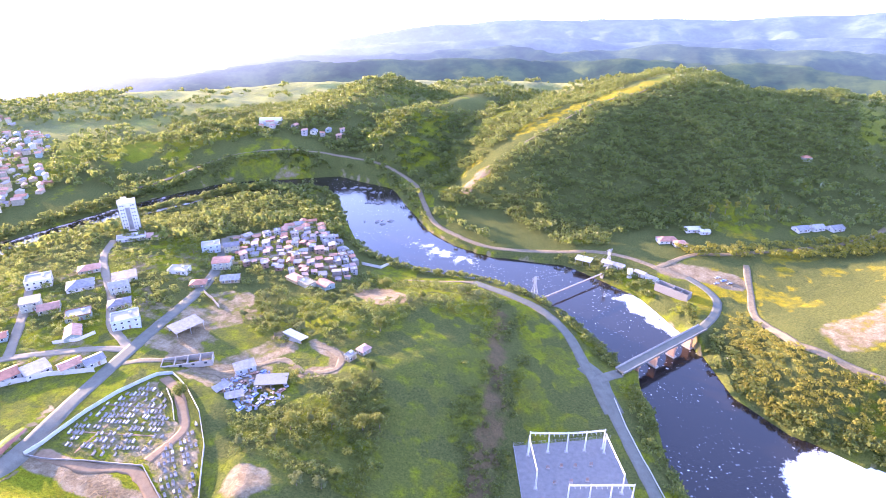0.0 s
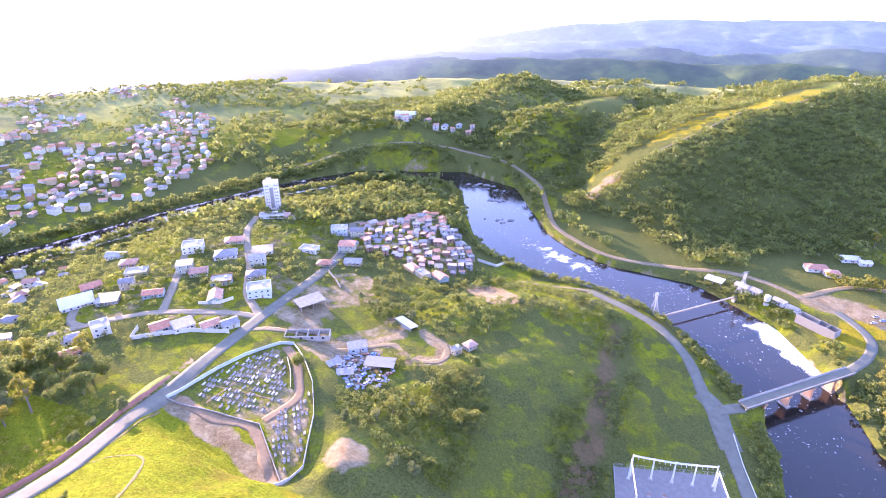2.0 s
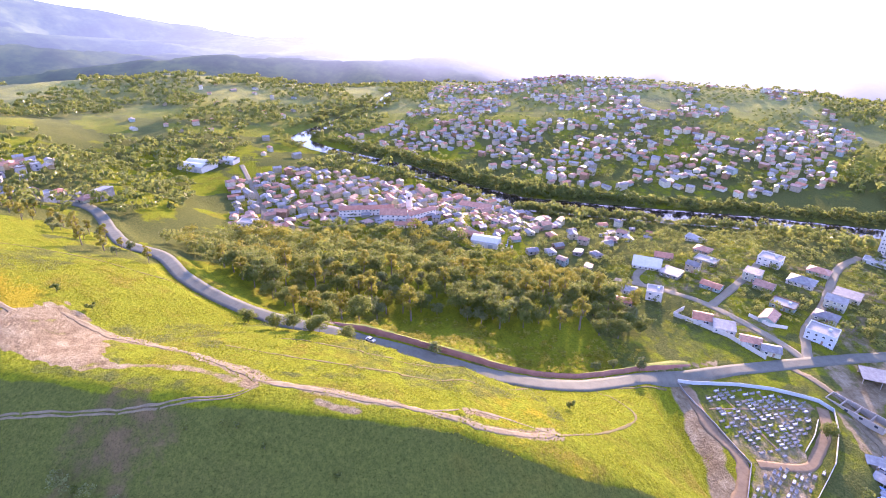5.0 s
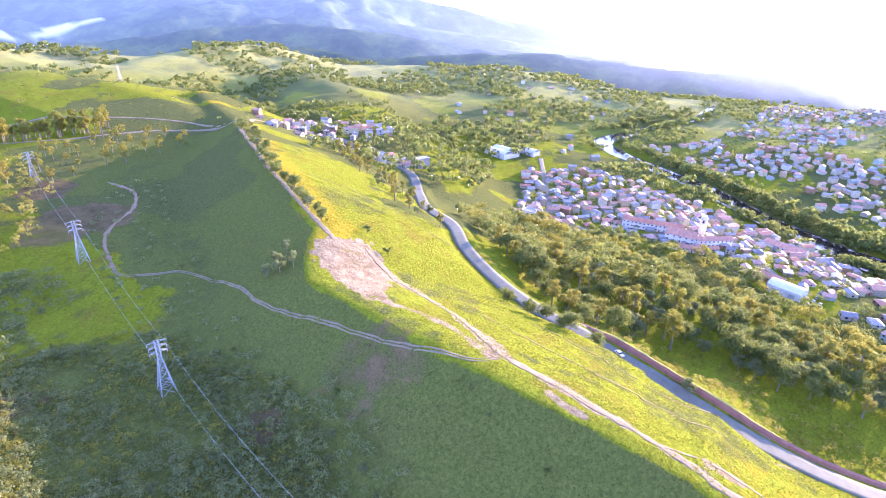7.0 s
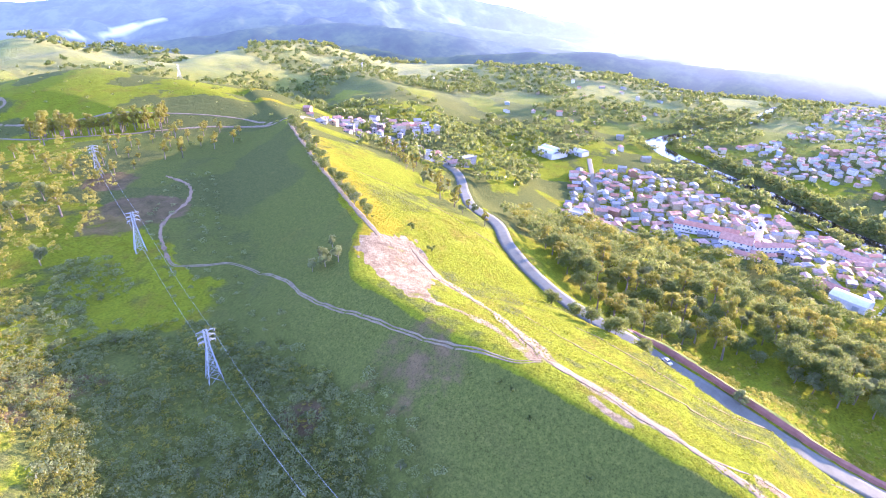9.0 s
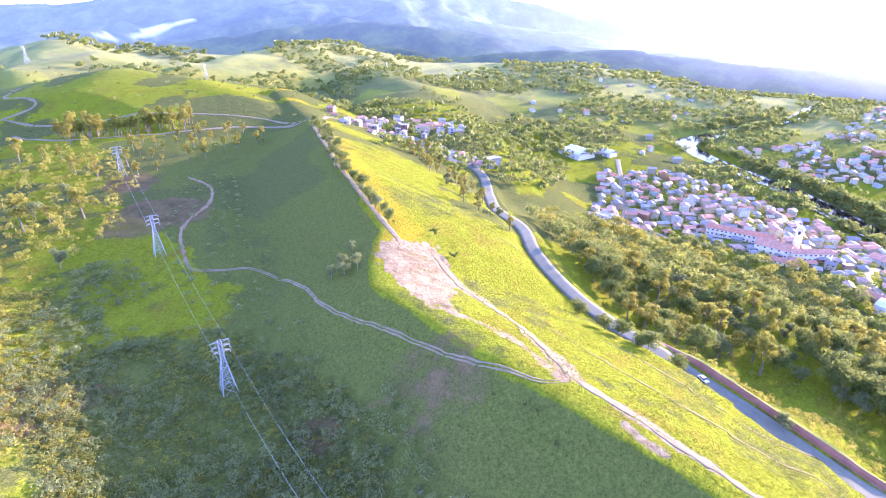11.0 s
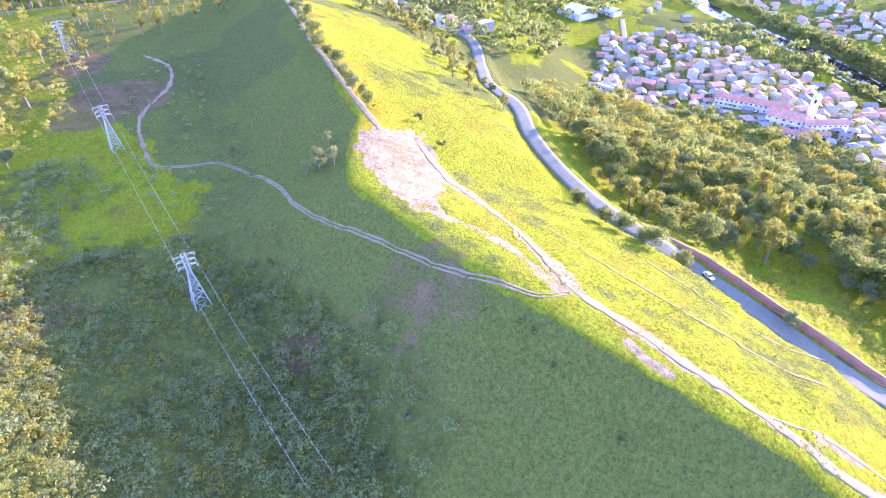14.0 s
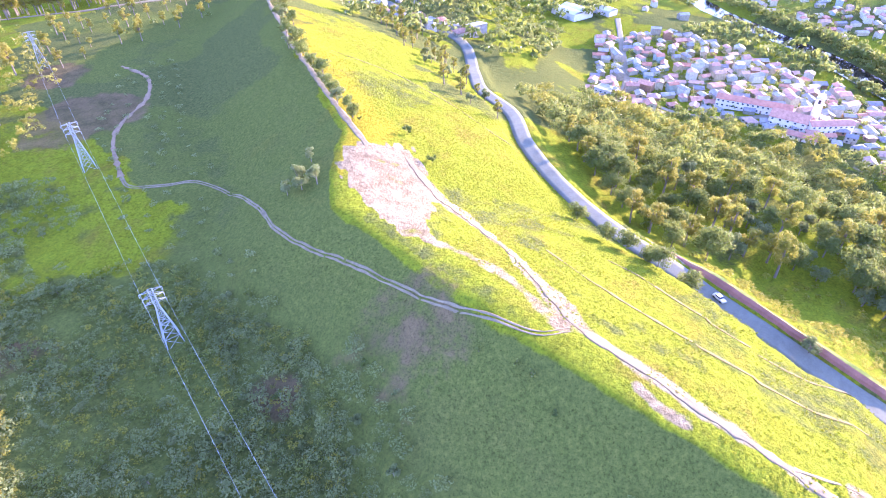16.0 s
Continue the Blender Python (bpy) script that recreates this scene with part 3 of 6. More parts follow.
foam = foam + 0.35 * smooth(28, 12, np.hypot(v[:, 0] - 88, v[:, 1] - 348) * 0.55) * smooth(-0.05, -0.7, across + 0.9 * (wn1 - 0.5))
foam = foam + 0.50 * smooth(46, 20, np.hypot(v[:, 0] - 150, v[:, 1] - 200)) * smooth(0.35, -0.25, across)
foam = foam + 0.10 * smooth(60, 25, np.hypot(v[:, 0] + 75, v[:, 1] - 412)) * smooth(0.35, -0.3, across)
foam = foam + 0.12 * smooth(0.80, 0.35, np.abs(across)) * (v[:, 1] > 360) + 0.12 * (wn1 - 0.3) + 0.09
wm.attributes.new("foam", "FLOAT", "POINT").data.foreach_set("value", foam.astype(np.float32))
tagged(new("river", wm), "dark slow river with drifting white foam", "river", kind="structure")

tagged(lay("road", MAIN_ROAD, 4.0, MAT["asphalt"]), "grey worn asphalt road along the hillside", "road", kind="structure")
tagged(lay("road", RIVER_ROAD, 3.2, MAT["asphalt"], ragged=0.1), "grey road along the river past the fenced yard", "road", kind="structure")
tagged(lay("road", [(33, 270), (40, 262), (43, 248), (47, 233)], 5.2, MAT["asphalt"], 0.20), "wide grey paved junction at the bridge head", "road", kind="structure")
tagged(lay("road", BRIDGE_ROAD[:3], 3.4, MAT["asphalt"]), "grey asphalt approach to the bridge", "road", kind="structure")
tagged(lay("road", BRIDGE_ROAD[5:10], 2.9, MAT["asphalt"]), "grey asphalt road curving off the bridge", "road", kind="structure")
tagged(lay("road", BRIDGE_ROAD[9:], 2.6, MAT["dirt_road"], ragged=0.12), "pale dirt road along the far river bank", "road", kind="structure")
tagged(lay("road", [(159, 412), (150, 370), (143, 335), (149, 299), (157, 288), (182, 266), (215, 250)], 2.4, MAT["dirt_road"], ragged=0.15), "dirt road climbing past a cut slope", "road", kind="structure")
tagged(lay("road", [(90, 398), (125, 425), (160, 432), (260, 470), (330, 540)], 2.4, MAT["dirt_road"], ragged=0.15), "dirt road through the farm fields", "road", kind="structure")
tagged(lay("track", CREST_TRACK, 1.2, MAT["dirt_road"], 0.03, 1.5, 0.55, 3), "pale dirt track along the grassy crest", "dirt track", kind="structure")
tagged(lay("track", [(-123, 13), (-127, 27), (-127, 37), (-124.8, 51.4)], 0.6, MAT["dirt_road"], 0.05, 1.5, 0.6, 16), "second strand of the crest track", "dirt track", kind="structure")
tagged(lay("track", [(-186, -124), (-194, -136), (-213, -162), (-229, -183), (-248, -208), (-274, -238), (-303, -271), (-340, -310)], 1.1, MAT["dirt_road"], 0.06, 2, 0.5, 4), "worn dirt track up the crest", "dirt track", kind="structure")
RUT = [(-131.5, -33.8), (-126.4, -39.6), (-126.8, -51), (-127.1, -65.2), (-130.4, -80.9), (-132.7, -93.7), (-136.3, -113.2), (-141.6, -129.3), (-149.7, -143.1), (-159.8, -166.4), (-160.6, -186.5), (-153.1, -195.4), (-146.5, -206.1),
       (-149.2, -214.6)]
for off in (-0.55, 0.55):
    tagged(lay("track", [(a + off, b + 0.4 * off) for a, b in RUT], 0.26, MAT["dirt_road"], 0.10, 1.5, 0.6, 5), "worn wheel rut across the shaded slope", "dirt track", kind="structure")
tagged(lay("track", [(-149.2, -214.6), (-164.7, -238.6), (-179.2, -251), (-201, -261.4), (-218.3, -281.3), (-223.8, -307.9)], 1.0, MAT["pink"], 0.12, 1.5, 0.6, 17), "reddish dirt track up the shaded bowl", "dirt track", kind="structure")
tagged(lay("track", [(-124.8, 51.4), (-132.8, 69.3), (-142.8, 84.7), (-152.3, 93.2), (-162.8, 92.7), (-180.7, 86.3)], 0.5, MAT["trail"], 0.08, 1.5, 0.5, 6), "narrow looping footpath in the grass", "dirt track", kind="structure")
for k, ledge in enumerate(([(-258, -193), (-268, -166), (-261, -135), (-250, -108), (-246, -88), (-238, -72)], [(-180, -36), (-173, -22), (-165, -8), (-161, 8), (-163, 23), (-172, 44)],
                           [(-170, -52), (-158, -34), (-150, -12), (-147, 10), (-150, 32)], [(-154.8, 44.4), (-177.0, 74.7), (-180.8, 102.0), (-188.2, 128.2)])):
    tagged(lay("path", ledge, 0.45, MAT["trail"], 0.07, 1.5, 0.7, 30 + k), "dark worn cattle ledge across the grass", "path", kind="structure")
SADDLE_ROAD = [(-259, -600), (-256, -560), (-250, -502), (-270, -454), (-296, -418), (-332, -393), (-352, -366), (-357, -342), (-374, -330), (-415, -352), (-470, -330)]
tagged(lay("road", SADDLE_ROAD, 2.0, MAT["dirt_road"], 0.25, 3, 0.2, 7), "pale dirt road over the saddle", "road", kind="structure")
tagged(lay("track", [(-270, -640), (-285, -576), (-305.5, -509), (-330, -462), (-352, -423), (-365, -381), (-360, -346)], 1.3, MAT["dirt_road"], 0.2, 3, 0.3, 8), "dirt track round the hill foot", "dirt track", kind="structure")
tagged(lay("track", [(-330, -720), (-299, -687), (-302, -635), (-282, -632), (-240, -660)], 1.6, MAT["dirt_road"], 0.2, 3, 0.3, 18), "dirt track bending on the far pasture", "dirt track", kind="structure")
tagged(lay("track", [(-40, 352), (-60, 352), (-90, 350)], 1.6, MAT["dirt_road"], 0.15, 3, 0.2, 8), "dirt track by the river", "dirt track", kind="structure")
tagged(lay("track", [(-200, 200), (-175, 207), (-151, 206), (-126, 223), (-108, 214), (-93, 217), (-95, 229), (-113, 238)], 1.8, MAT["dirt_road"], 0.15, 2, 0.3, 9), "rutted dirt lane to the sheds", "dirt track", kind="structure")
tagged(lay("track", [(-123, 183), (-131, 196), (-151, 206)], 1.4, MAT["dirt_road"], 0.15, 2, 0.3, 9), "dirt lane between scrap heaps", "dirt track", kind="structure")
tagged(lay("track", [(230, 900), (130, 745), (95, 715), (53, 672), (14, 607), (-20, 570)], 0.8, MAT["dirt_road"], 0.3, 4, 0.3, 10), "dirt track along the hill crest", "dirt track", kind="structure")
STREETS = [[(-206, 214), (-230, 232), (-254, 262), (-299, 311), (-318, 345)], [(-206, 212), (-229, 206), (-260, 194), (-277, 181), (-301, 153)], [(-260, 194), (-292, 237), (-333, 287)],
           [(-290, 165), (-307, 171), (-338, 208)], [(-222, 330), (-190, 350), (-160, 380)], [(-245, 380), (-215, 400), (-185, 420)]]
for s in STREETS:
    tagged(lay("street", s, 2.6, MAT["street"], 0.2, 3, 0.1, 11), "dusty grey residential street", "street", kind="structure")
WEST_STREETS = [[(-440, -86), (-480, -92), (-540, -110), (-617, -134)], [(-440, -86), (-430, -40), (-440, 0), (-480, 40), (-500, 80)], [(-370, 95), (-400, 80), (-430, 75), (-470, 90)],
                [(-480, -92), (-490, -40), (-510, 10)]]
for s in WEST_STREETS:
    tagged(lay("street", s, 2.6, MAT["street"], 0.2, 4, 0.1, 12), "grey town street between houses", "street", kind="structure")


# ---- builders ----
def part(name, geo, material, parent, label="", smooth_faces=False):
    """geo: a bmesh, or (verts, faces), or a ready mesh; one mesh object under a thing or a part."""
    if isinstance(geo, bmesh.types.BMesh):
        m = bpy.data.meshes.new(name)
        geo.to_mesh(m)
        geo.free()
        if material:
            m.materials.append(material)
    elif isinstance(geo, tuple):
        m = mesh_from(name, geo[0], geo[1], material)
    else:
        m = geo
    if smooth_faces:
        m.polygons.foreach_set("use_smooth", [True] * len(m.polygons))
    ob = new(name, m)
    ob.parent = parent
    return tagged(ob, label)


def box(bm, x, y, z, sx, sy, sz, rot=0.0, bevel=0.0):
    """A box standing on z, centred on x, y."""
    m = Matrix.Translation((x, y, z + sz / 2)) @ Matrix.Rotation(rot, 4, "Z") @ Matrix.Diagonal((sx, sy, sz, 1))
    vs = bmesh.ops.create_cube(bm, size=1, matrix=m)["verts"]
    if bevel:
        es = list({e for v in vs for e in v.link_edges})
        bmesh.ops.bevel(bm, geom=es, offset=bevel, segments=1, affect="EDGES")
    return bm


def boxm(*a, **k):
    return box(bmesh.new(), *a, **k)


def bar(bm, a, b, r, n=4, r2=None):
    """A straight tapered bar from a to b."""
    a, b = Vector(a), Vector(b)
    d = b - a
    m = Matrix.Translation((a + b) / 2) @ d.to_track_quat("Z", "Y").to_matrix().to_4x4()
    bmesh.ops.create_cone(bm, cap_ends=True, segments=n, radius1=r, radius2=r if r2 is None else r2, depth=d.length, matrix=m)
    return bm


def thing(name, x, y, z=None, rot=0.0, **tags):
    e = new(name)
    e.empty_display_size = 0.5
    e.location = (x, y, float(ground(x, y)) if z is None else z)
    e.rotation_euler = (0, 0, radians(rot))
    return tagged(e, **tags)


def at(x, y, rot=0.0, s=1.0, z=None, sz=None):
    """A pose on the ground."""
    zz = float(ground(x, y)) if z is None else z
    return pose(x, y, zz, 0, 0, rot) @ Matrix.Diagonal((s, s, sz or s, 1))


def inside(x, y, poly):
    x, y = np.asarray(x, float), np.asarray(y, float)
    c = np.zeros(x.shape, bool)
    for (ax, ay), (bx, by) in zip(poly, poly[1:] + poly[:1]):
        c ^= ((ay > y) != (by > y)) & (x < (bx - ax) * (y - ay) / (by - ay + 1e-9) + ax)
    return c


def scatter(poly, spacing, rng, limit=100000, keep=None):
    """Random points in a polygon, no two nearer than the spacing."""
    xs, ys = [p[0] for p in poly], [p[1] for p in poly]
    n = int((max(xs) - min(xs)) * (max(ys) - min(ys)) / spacing ** 2 * 4) + 10
    px, py = rng.uniform(min(xs), max(xs), n), rng.uniform(min(ys), max(ys), n)
    ok = inside(px, py, poly)
    d, w, _ = near(px, py, RIVER)
    ok &= d > w + 5
    if keep is not None:
        ok &= keep(px, py)
    out, grid = [], {}
    for x, y in zip(px[ok], py[ok]):
        c = (int(x // spacing), int(y // spacing))
        if any(math.hypot(x - a, y - b) < spacing for i in (-1, 0, 1) for j in (-1, 0, 1) for a, b in grid.get((c[0] + i, c[1] + j), ())):
            continue
        grid.setdefault(c, []).append((x, y))
        out.append((x, y))
        if len(out) >= limit:
            break
    return out


ALL_ROADS = [[(a, b, 0) for a, b in s] for s in [MAIN_ROAD, RIVER_ROAD, BRIDGE_ROAD, [(159, 412), (150, 370), (143, 335), (149, 299), (157, 288), (182, 266), (215, 250)]] + STREETS + WEST_STREETS]


def off_road(x, y, gap=6.0):
    x, y = np.asarray(x, float), np.asarray(y, float)
    ok = np.ones(x.shape, bool)
    for s in ALL_ROADS:
        ok &= near(x, y, s)[0] > gap
    return ok


def choice_material(name, colours, rough=0.85, var=0.18, scale=0.8, island=False):
    """Paint whose colour is picked piece by piece."""
    m, t, b = mat(name)
    src = t.nodes.new("ShaderNodeNewGeometry").outputs["Random Per Island"] if island else t.nodes.new("ShaderNodeObjectInfo").outputs["Random"]
    r = t.nodes.new("ShaderNodeValToRGB")
    r.color_ramp.interpolation = "CONSTANT"
    e = r.color_ramp.elements
    while len(e) < len(colours):
        e.new(0.5)
    for i, (q, c) in enumerate(zip(e, colours)):
        q.position, q.color = i / len(colours), (*c, 1)
    t.links.new(src, r.inputs[0])
    n = ramp(t, tex(t, scale, 5), [(0.3, (1 - 2 * var,) * 3), (0.65, (1, 1, 1))])
    n2 = ramp(t, tex(t, scale * 7, 3), [(0.3, (1 - var,) * 3), (0.6, (1, 1, 1))])
    c = mixc(t, 1.0, mixc(t, 1.0, r.outputs[0], n, "MULTIPLY"), n2, "MULTIPLY")
    t.links.new(c, b.inputs["Base Color"])
    b.inputs["Roughness"].default_value = rough
    b.inputs["Specular IOR Level"].default_value = 0.12
    return m


def roof_material(name, colours, island=False, pitch=0.35):
    m = choice_material(name, colours, 0.8, 0.2, 0.5, island)
    t = m.node_tree
    b = [n for n in t.nodes if n.type == "BSDF_PRINCIPLED"][0]
    c = t.nodes.new("ShaderNodeTexCoord")
    w = t.nodes.new("ShaderNodeTexWave")
    w.inputs["Scale"].default_value, w.inputs["Distortion"].default_value = 0.9, 0.6
    t.links.new(c.outputs["Object"], w.inputs["Vector"])
    bump(t, b, w.outputs["Fac"], 0.5, 0.08)
    b.inputs["Roughness"].default_value, b.inputs["Specular IOR Level"].default_value = 0.65, 0.25
    return m


WALLS = [(0.58, 0.56, 0.52), (0.50, 0.47, 0.43), (0.66, 0.65, 0.63), (0.50, 0.40, 0.29), (0.38, 0.35, 0.32), (0.54, 0.46, 0.41), (0.38, 0.46, 0.51), (0.58, 0.53, 0.43), (0.36, 0.22, 0.16), (0.64, 0.62, 0.59)]
POOR = [(0.34, 0.22, 0.16), (0.42, 0.38, 0.34), (0.30, 0.27, 0.25), (0.48, 0.45, 0.42), (0.38, 0.25, 0.18), (0.54, 0.52, 0.50)]
WALLS = [(0.74 * r_, 0.72 * g_, 0.56 * b_) for r_, g_, b_ in WALLS]
POOR = [(0.8 * r_, 0.76 * g_, 0.72 * b_) for r_, g_, b_ in POOR]
ROOFS = [(0.44, 0.19, 0.10), (0.38, 0.20, 0.13), (0.48, 0.24, 0.14), (0.25, 0.23, 0.21), (0.44, 0.26, 0.18), (0.20, 0.18, 0.17), (0.32, 0.29, 0.26)]
MAT["wall"] = choice_material("painted_render", WALLS)
MAT["poor"] = choice_material("bare_block_and_brick", POOR)
MAT["roof"] = roof_material("clay_and_fibre_roofing", ROOFS)
# Far walls and roofs are lightened in base colour to stand in for haze.
MAT["wall_far"] = choice_material("haze_lightened_render", [(1.2 * r_, 1.15 * g_, 1.1 * b_) for r_, g_, b_ in WALLS], island=True)
MAT["roof_far"] = roof_material("haze_lightened_roofing", [(1.1 * r_, 1.05 * g_, 1.0 * b_) for r_, g_, b_ in ROOFS], island=True)
MAT["white"] = plain("white_render", (0.50, 0.455, 0.39), 0.8, 0.15, 0.6)
MAT["blue_white"] = plain("pale_blue_render", (0.40, 0.42, 0.42), 0.8, 0.15, 0.6)
MAT["tile"] = roof_material("red_clay_tiles", [(0.48, 0.20, 0.11), (0.44, 0.20, 0.12), (0.52, 0.25, 0.15)])
MAT["fibre"] = roof_material("grey_fibre_cement", [(0.30, 0.275, 0.25), (0.25, 0.23, 0.21), (0.35, 0.32, 0.28)])
MAT["concrete"] = plain("stained_concrete", (0.29, 0.26, 0.22), 0.9, 0.22, 0.5)
MAT["pale_stone"] = plain("pale_stone", (0.26, 0.235, 0.20), 0.85, 0.2, 1.2, rand=0.5)
MAT["dark_stone"] = plain("dark_polished_stone", (0.12, 0.12, 0.13), 0.35, 0.3, 1.5)
MAT["steel"] = plain("galvanised_steel", (0.32, 0.32, 0.31), 0.6, 0.12, 2.0, 0.3)
MAT["white_post"] = plain("white_concrete_post", (0.58, 0.55, 0.50), 0.8, 0.1, 1.0)
MAT["frame"] = plain("white_window_frame", (0.72, 0.72, 0.70), 0.6, 0.08, 2)
MAT["pane"] = plain("window_glass", (0.03, 0.035, 0.04), 0.12, 0.2, 1)
MAT["door"] = plain("brown_door", (0.22, 0.13, 0.08), 0.6, 0.2, 2, rand=0.4)
MAT["rust"] = plain("rusty_beam", (0.34, 0.17, 0.10), 0.9, 0.3, 1.0)
MAT["black"] = plain("black_rubber", (0.02, 0.02, 0.02), 0.9, 0.2, 2)
MAT["gravel"] = plain("grey_gravel", (0.165, 0.15, 0.13), 0.95, 0.2, 0.5, relief=0.4)
MAT["rock"] = plain("grey_river_rock", (0.16, 0.15, 0.14), 0.9, 0.3, 0.6, relief=0.5)
MAT["bark"] = plain("grey_brown_bark", (0.18, 0.14, 0.10), 0.95, 0.3, 3)


def leaf_material(name, lo, mid, hi, glow=(0.20, 0.22, 0.04)):
    m = bpy.data.materials.new(name)
    m.use_nodes = True
    t = m.node_tree
    t.nodes.clear()
    out, mix = t.nodes.new("ShaderNodeOutputMaterial"), t.nodes.new("ShaderNodeMixShader")
    dif, tra = t.nodes.new("ShaderNodeBsdfDiffuse"), t.nodes.new("ShaderNodeBsdfTranslucent")
    info, geo = t.nodes.new("ShaderNodeObjectInfo"), t.nodes.new("ShaderNodeNewGeometry")
    f = mathn(t, "ADD", mathn(t, "MULTIPLY", info.outputs["Random"], 0.45), mathn(t, "MULTIPLY", geo.outputs["Random Per Island"], 0.55))
    f = mathn(t, "ADD", mathn(t, "MULTIPLY", f, 0.6), mathn(t, "MULTIPLY", tex(t, 0.045, 3), 0.4))
    c = ramp(t, f, [(0.15, lo), (0.5, mid), (0.85, hi)])
    c = mixc(t, 1.0, c, (1.08, 0.98, 0.92), "MULTIPLY")
    t.links.new(c, dif.inputs["Color"])
    t.links.new(mixc(t, 0.5, c, glow), tra.inputs["Color"])
    mix.inputs[0].default_value = 0.5
    t.links.new(dif.outputs[0], mix.inputs[1])
    t.links.new(tra.outputs[0], mix.inputs[2])
    wax, gloss, fr = t.nodes.new("ShaderNodeMixShader"), t.nodes.new("ShaderNodeBsdfGlossy"), t.nodes.new("ShaderNodeFresnel")
    gloss.inputs["Roughness"].default_value, fr.inputs["IOR"].default_value = 0.5, 1.4
    t.links.new(mathn(t, "MULTIPLY", fr.outputs[0], 0.10), wax.inputs[0])
    t.links.new(mix.outputs[0], wax.inputs[1])
    t.links.new(gloss.outputs[0], wax.inputs[2])
    t.links.new(wax.outputs[0], out.inputs[0])
    return m


MAT["leaf"] = leaf_material("broad_leaves", (0.048, 0.076, 0.022), (0.095, 0.128, 0.032), (0.20, 0.21, 0.045), (0.27, 0.29, 0.05))
MAT["grass"] = leaf_material("grass_blades", (0.10, 0.12, 0.004), (0.16, 0.185, 0.005), (0.24, 0.25, 0.006), (0.30, 0.32, 0.008))
MAT["leaf_grey"] = leaf_material("grey_green_leaves", (0.085, 0.11, 0.045), (0.145, 0.175, 0.07), (0.23, 0.25, 0.11))
MAT["leaf_gold"] = leaf_material("yellow_green_leaves", (0.12, 0.135, 0.02), (0.21, 0.21, 0.03), (0.30, 0.25, 0.04), (0.28, 0.26, 0.03))


# ---- houses ----
def gable(w, d, h, rise, over=0.35, thick=0.16):
    """A gable roof along x over a w x d house whose walls are h high."""
    x, y = w / 2 + over, d / 2 + over
    drop = rise * over / (d / 2)
    top = [(-x, -y, h - drop), (x, -y, h - drop), (x, 0, h + rise), (-x, 0, h + rise), (x, y, h - drop), (-x, y, h - drop)]
    bot = [(a, b, c - thick) for a, b, c in top]
    f = [(0, 1, 2, 3), (3, 2, 4, 5), (7, 6, 9, 8), (8, 9, 11, 10), (0, 6, 7, 1), (4, 10, 11, 5), (1, 7, 8, 2), (2, 8, 10, 4), (3, 9, 6, 0), (5, 11, 9, 3)]
    return top + bot, f


def hip(w, d, h, rise, over=0.4, thick=0.16):
    x, y, r = w / 2 + over, d / 2 + over, max(0.3, w / 2 - d / 2)
    lo, drop = h - rise * over / (d / 2), 0
    top = [(-x, -y, lo), (x, -y, lo), (x, y, lo), (-x, y, lo), (-r, 0, h + rise), (r, 0, h + rise)]
    bot = [(a, b, c - thick) for a, b, c in top[:4]]
    f = [(0, 1, 5, 4), (1, 2, 5), (2, 3, 4, 5), (3, 0, 4), (0, 6, 7, 1), (1, 7, 8, 2), (2, 8, 9, 3), (3, 9, 6, 0), (6, 9, 8, 7)]
    return top + bot, f


def shed_roof(w, d, h, rise, over=0.35, thick=0.14):
    x, y = w / 2 + over, d / 2 + over
    top = [(-x, -y, h + 0.05), (x, -y, h + 0.05), (x, y, h + rise), (-x, y, h + rise)]
    return top + [(a, b, c - thick) for a, b, c in top], [(0, 1, 2, 3), (7, 6, 5, 4), (0, 4, 5, 1), (1, 5, 6, 2), (2, 6, 7, 3), (3, 7, 4, 0)]


def walls(w, d, h, rise, kind):
    """A hollow-looking wall block that meets its roof."""
    a, b = w / 2, d / 2
    v = [(-a, -b, -1.5), (a, -b, -1.5), (a, b, -1.5), (-a, b, -1.5), (-a, -b, h), (a, -b, h), (a, b, h), (-a, b, h)]
    f = [(0, 1, 5, 4), (1, 2, 6, 5), (2, 3, 7, 6), (3, 0, 4, 7)]
    if kind == "gable":
        v += [(-a, 0, h + rise - 0.1), (a, 0, h + rise - 0.1)]
        f += [(4, 7, 8), (5, 9, 6)]
    elif kind == "shed":
        v += [(-a, b, h + rise - 0.1), (a, b, h + rise - 0.1)]
        f += [(4, 7, 8), (5, 9, 6), (7, 6, 9, 8)]
    else:
        f += [(4, 5, 6, 7)]
    return v, f


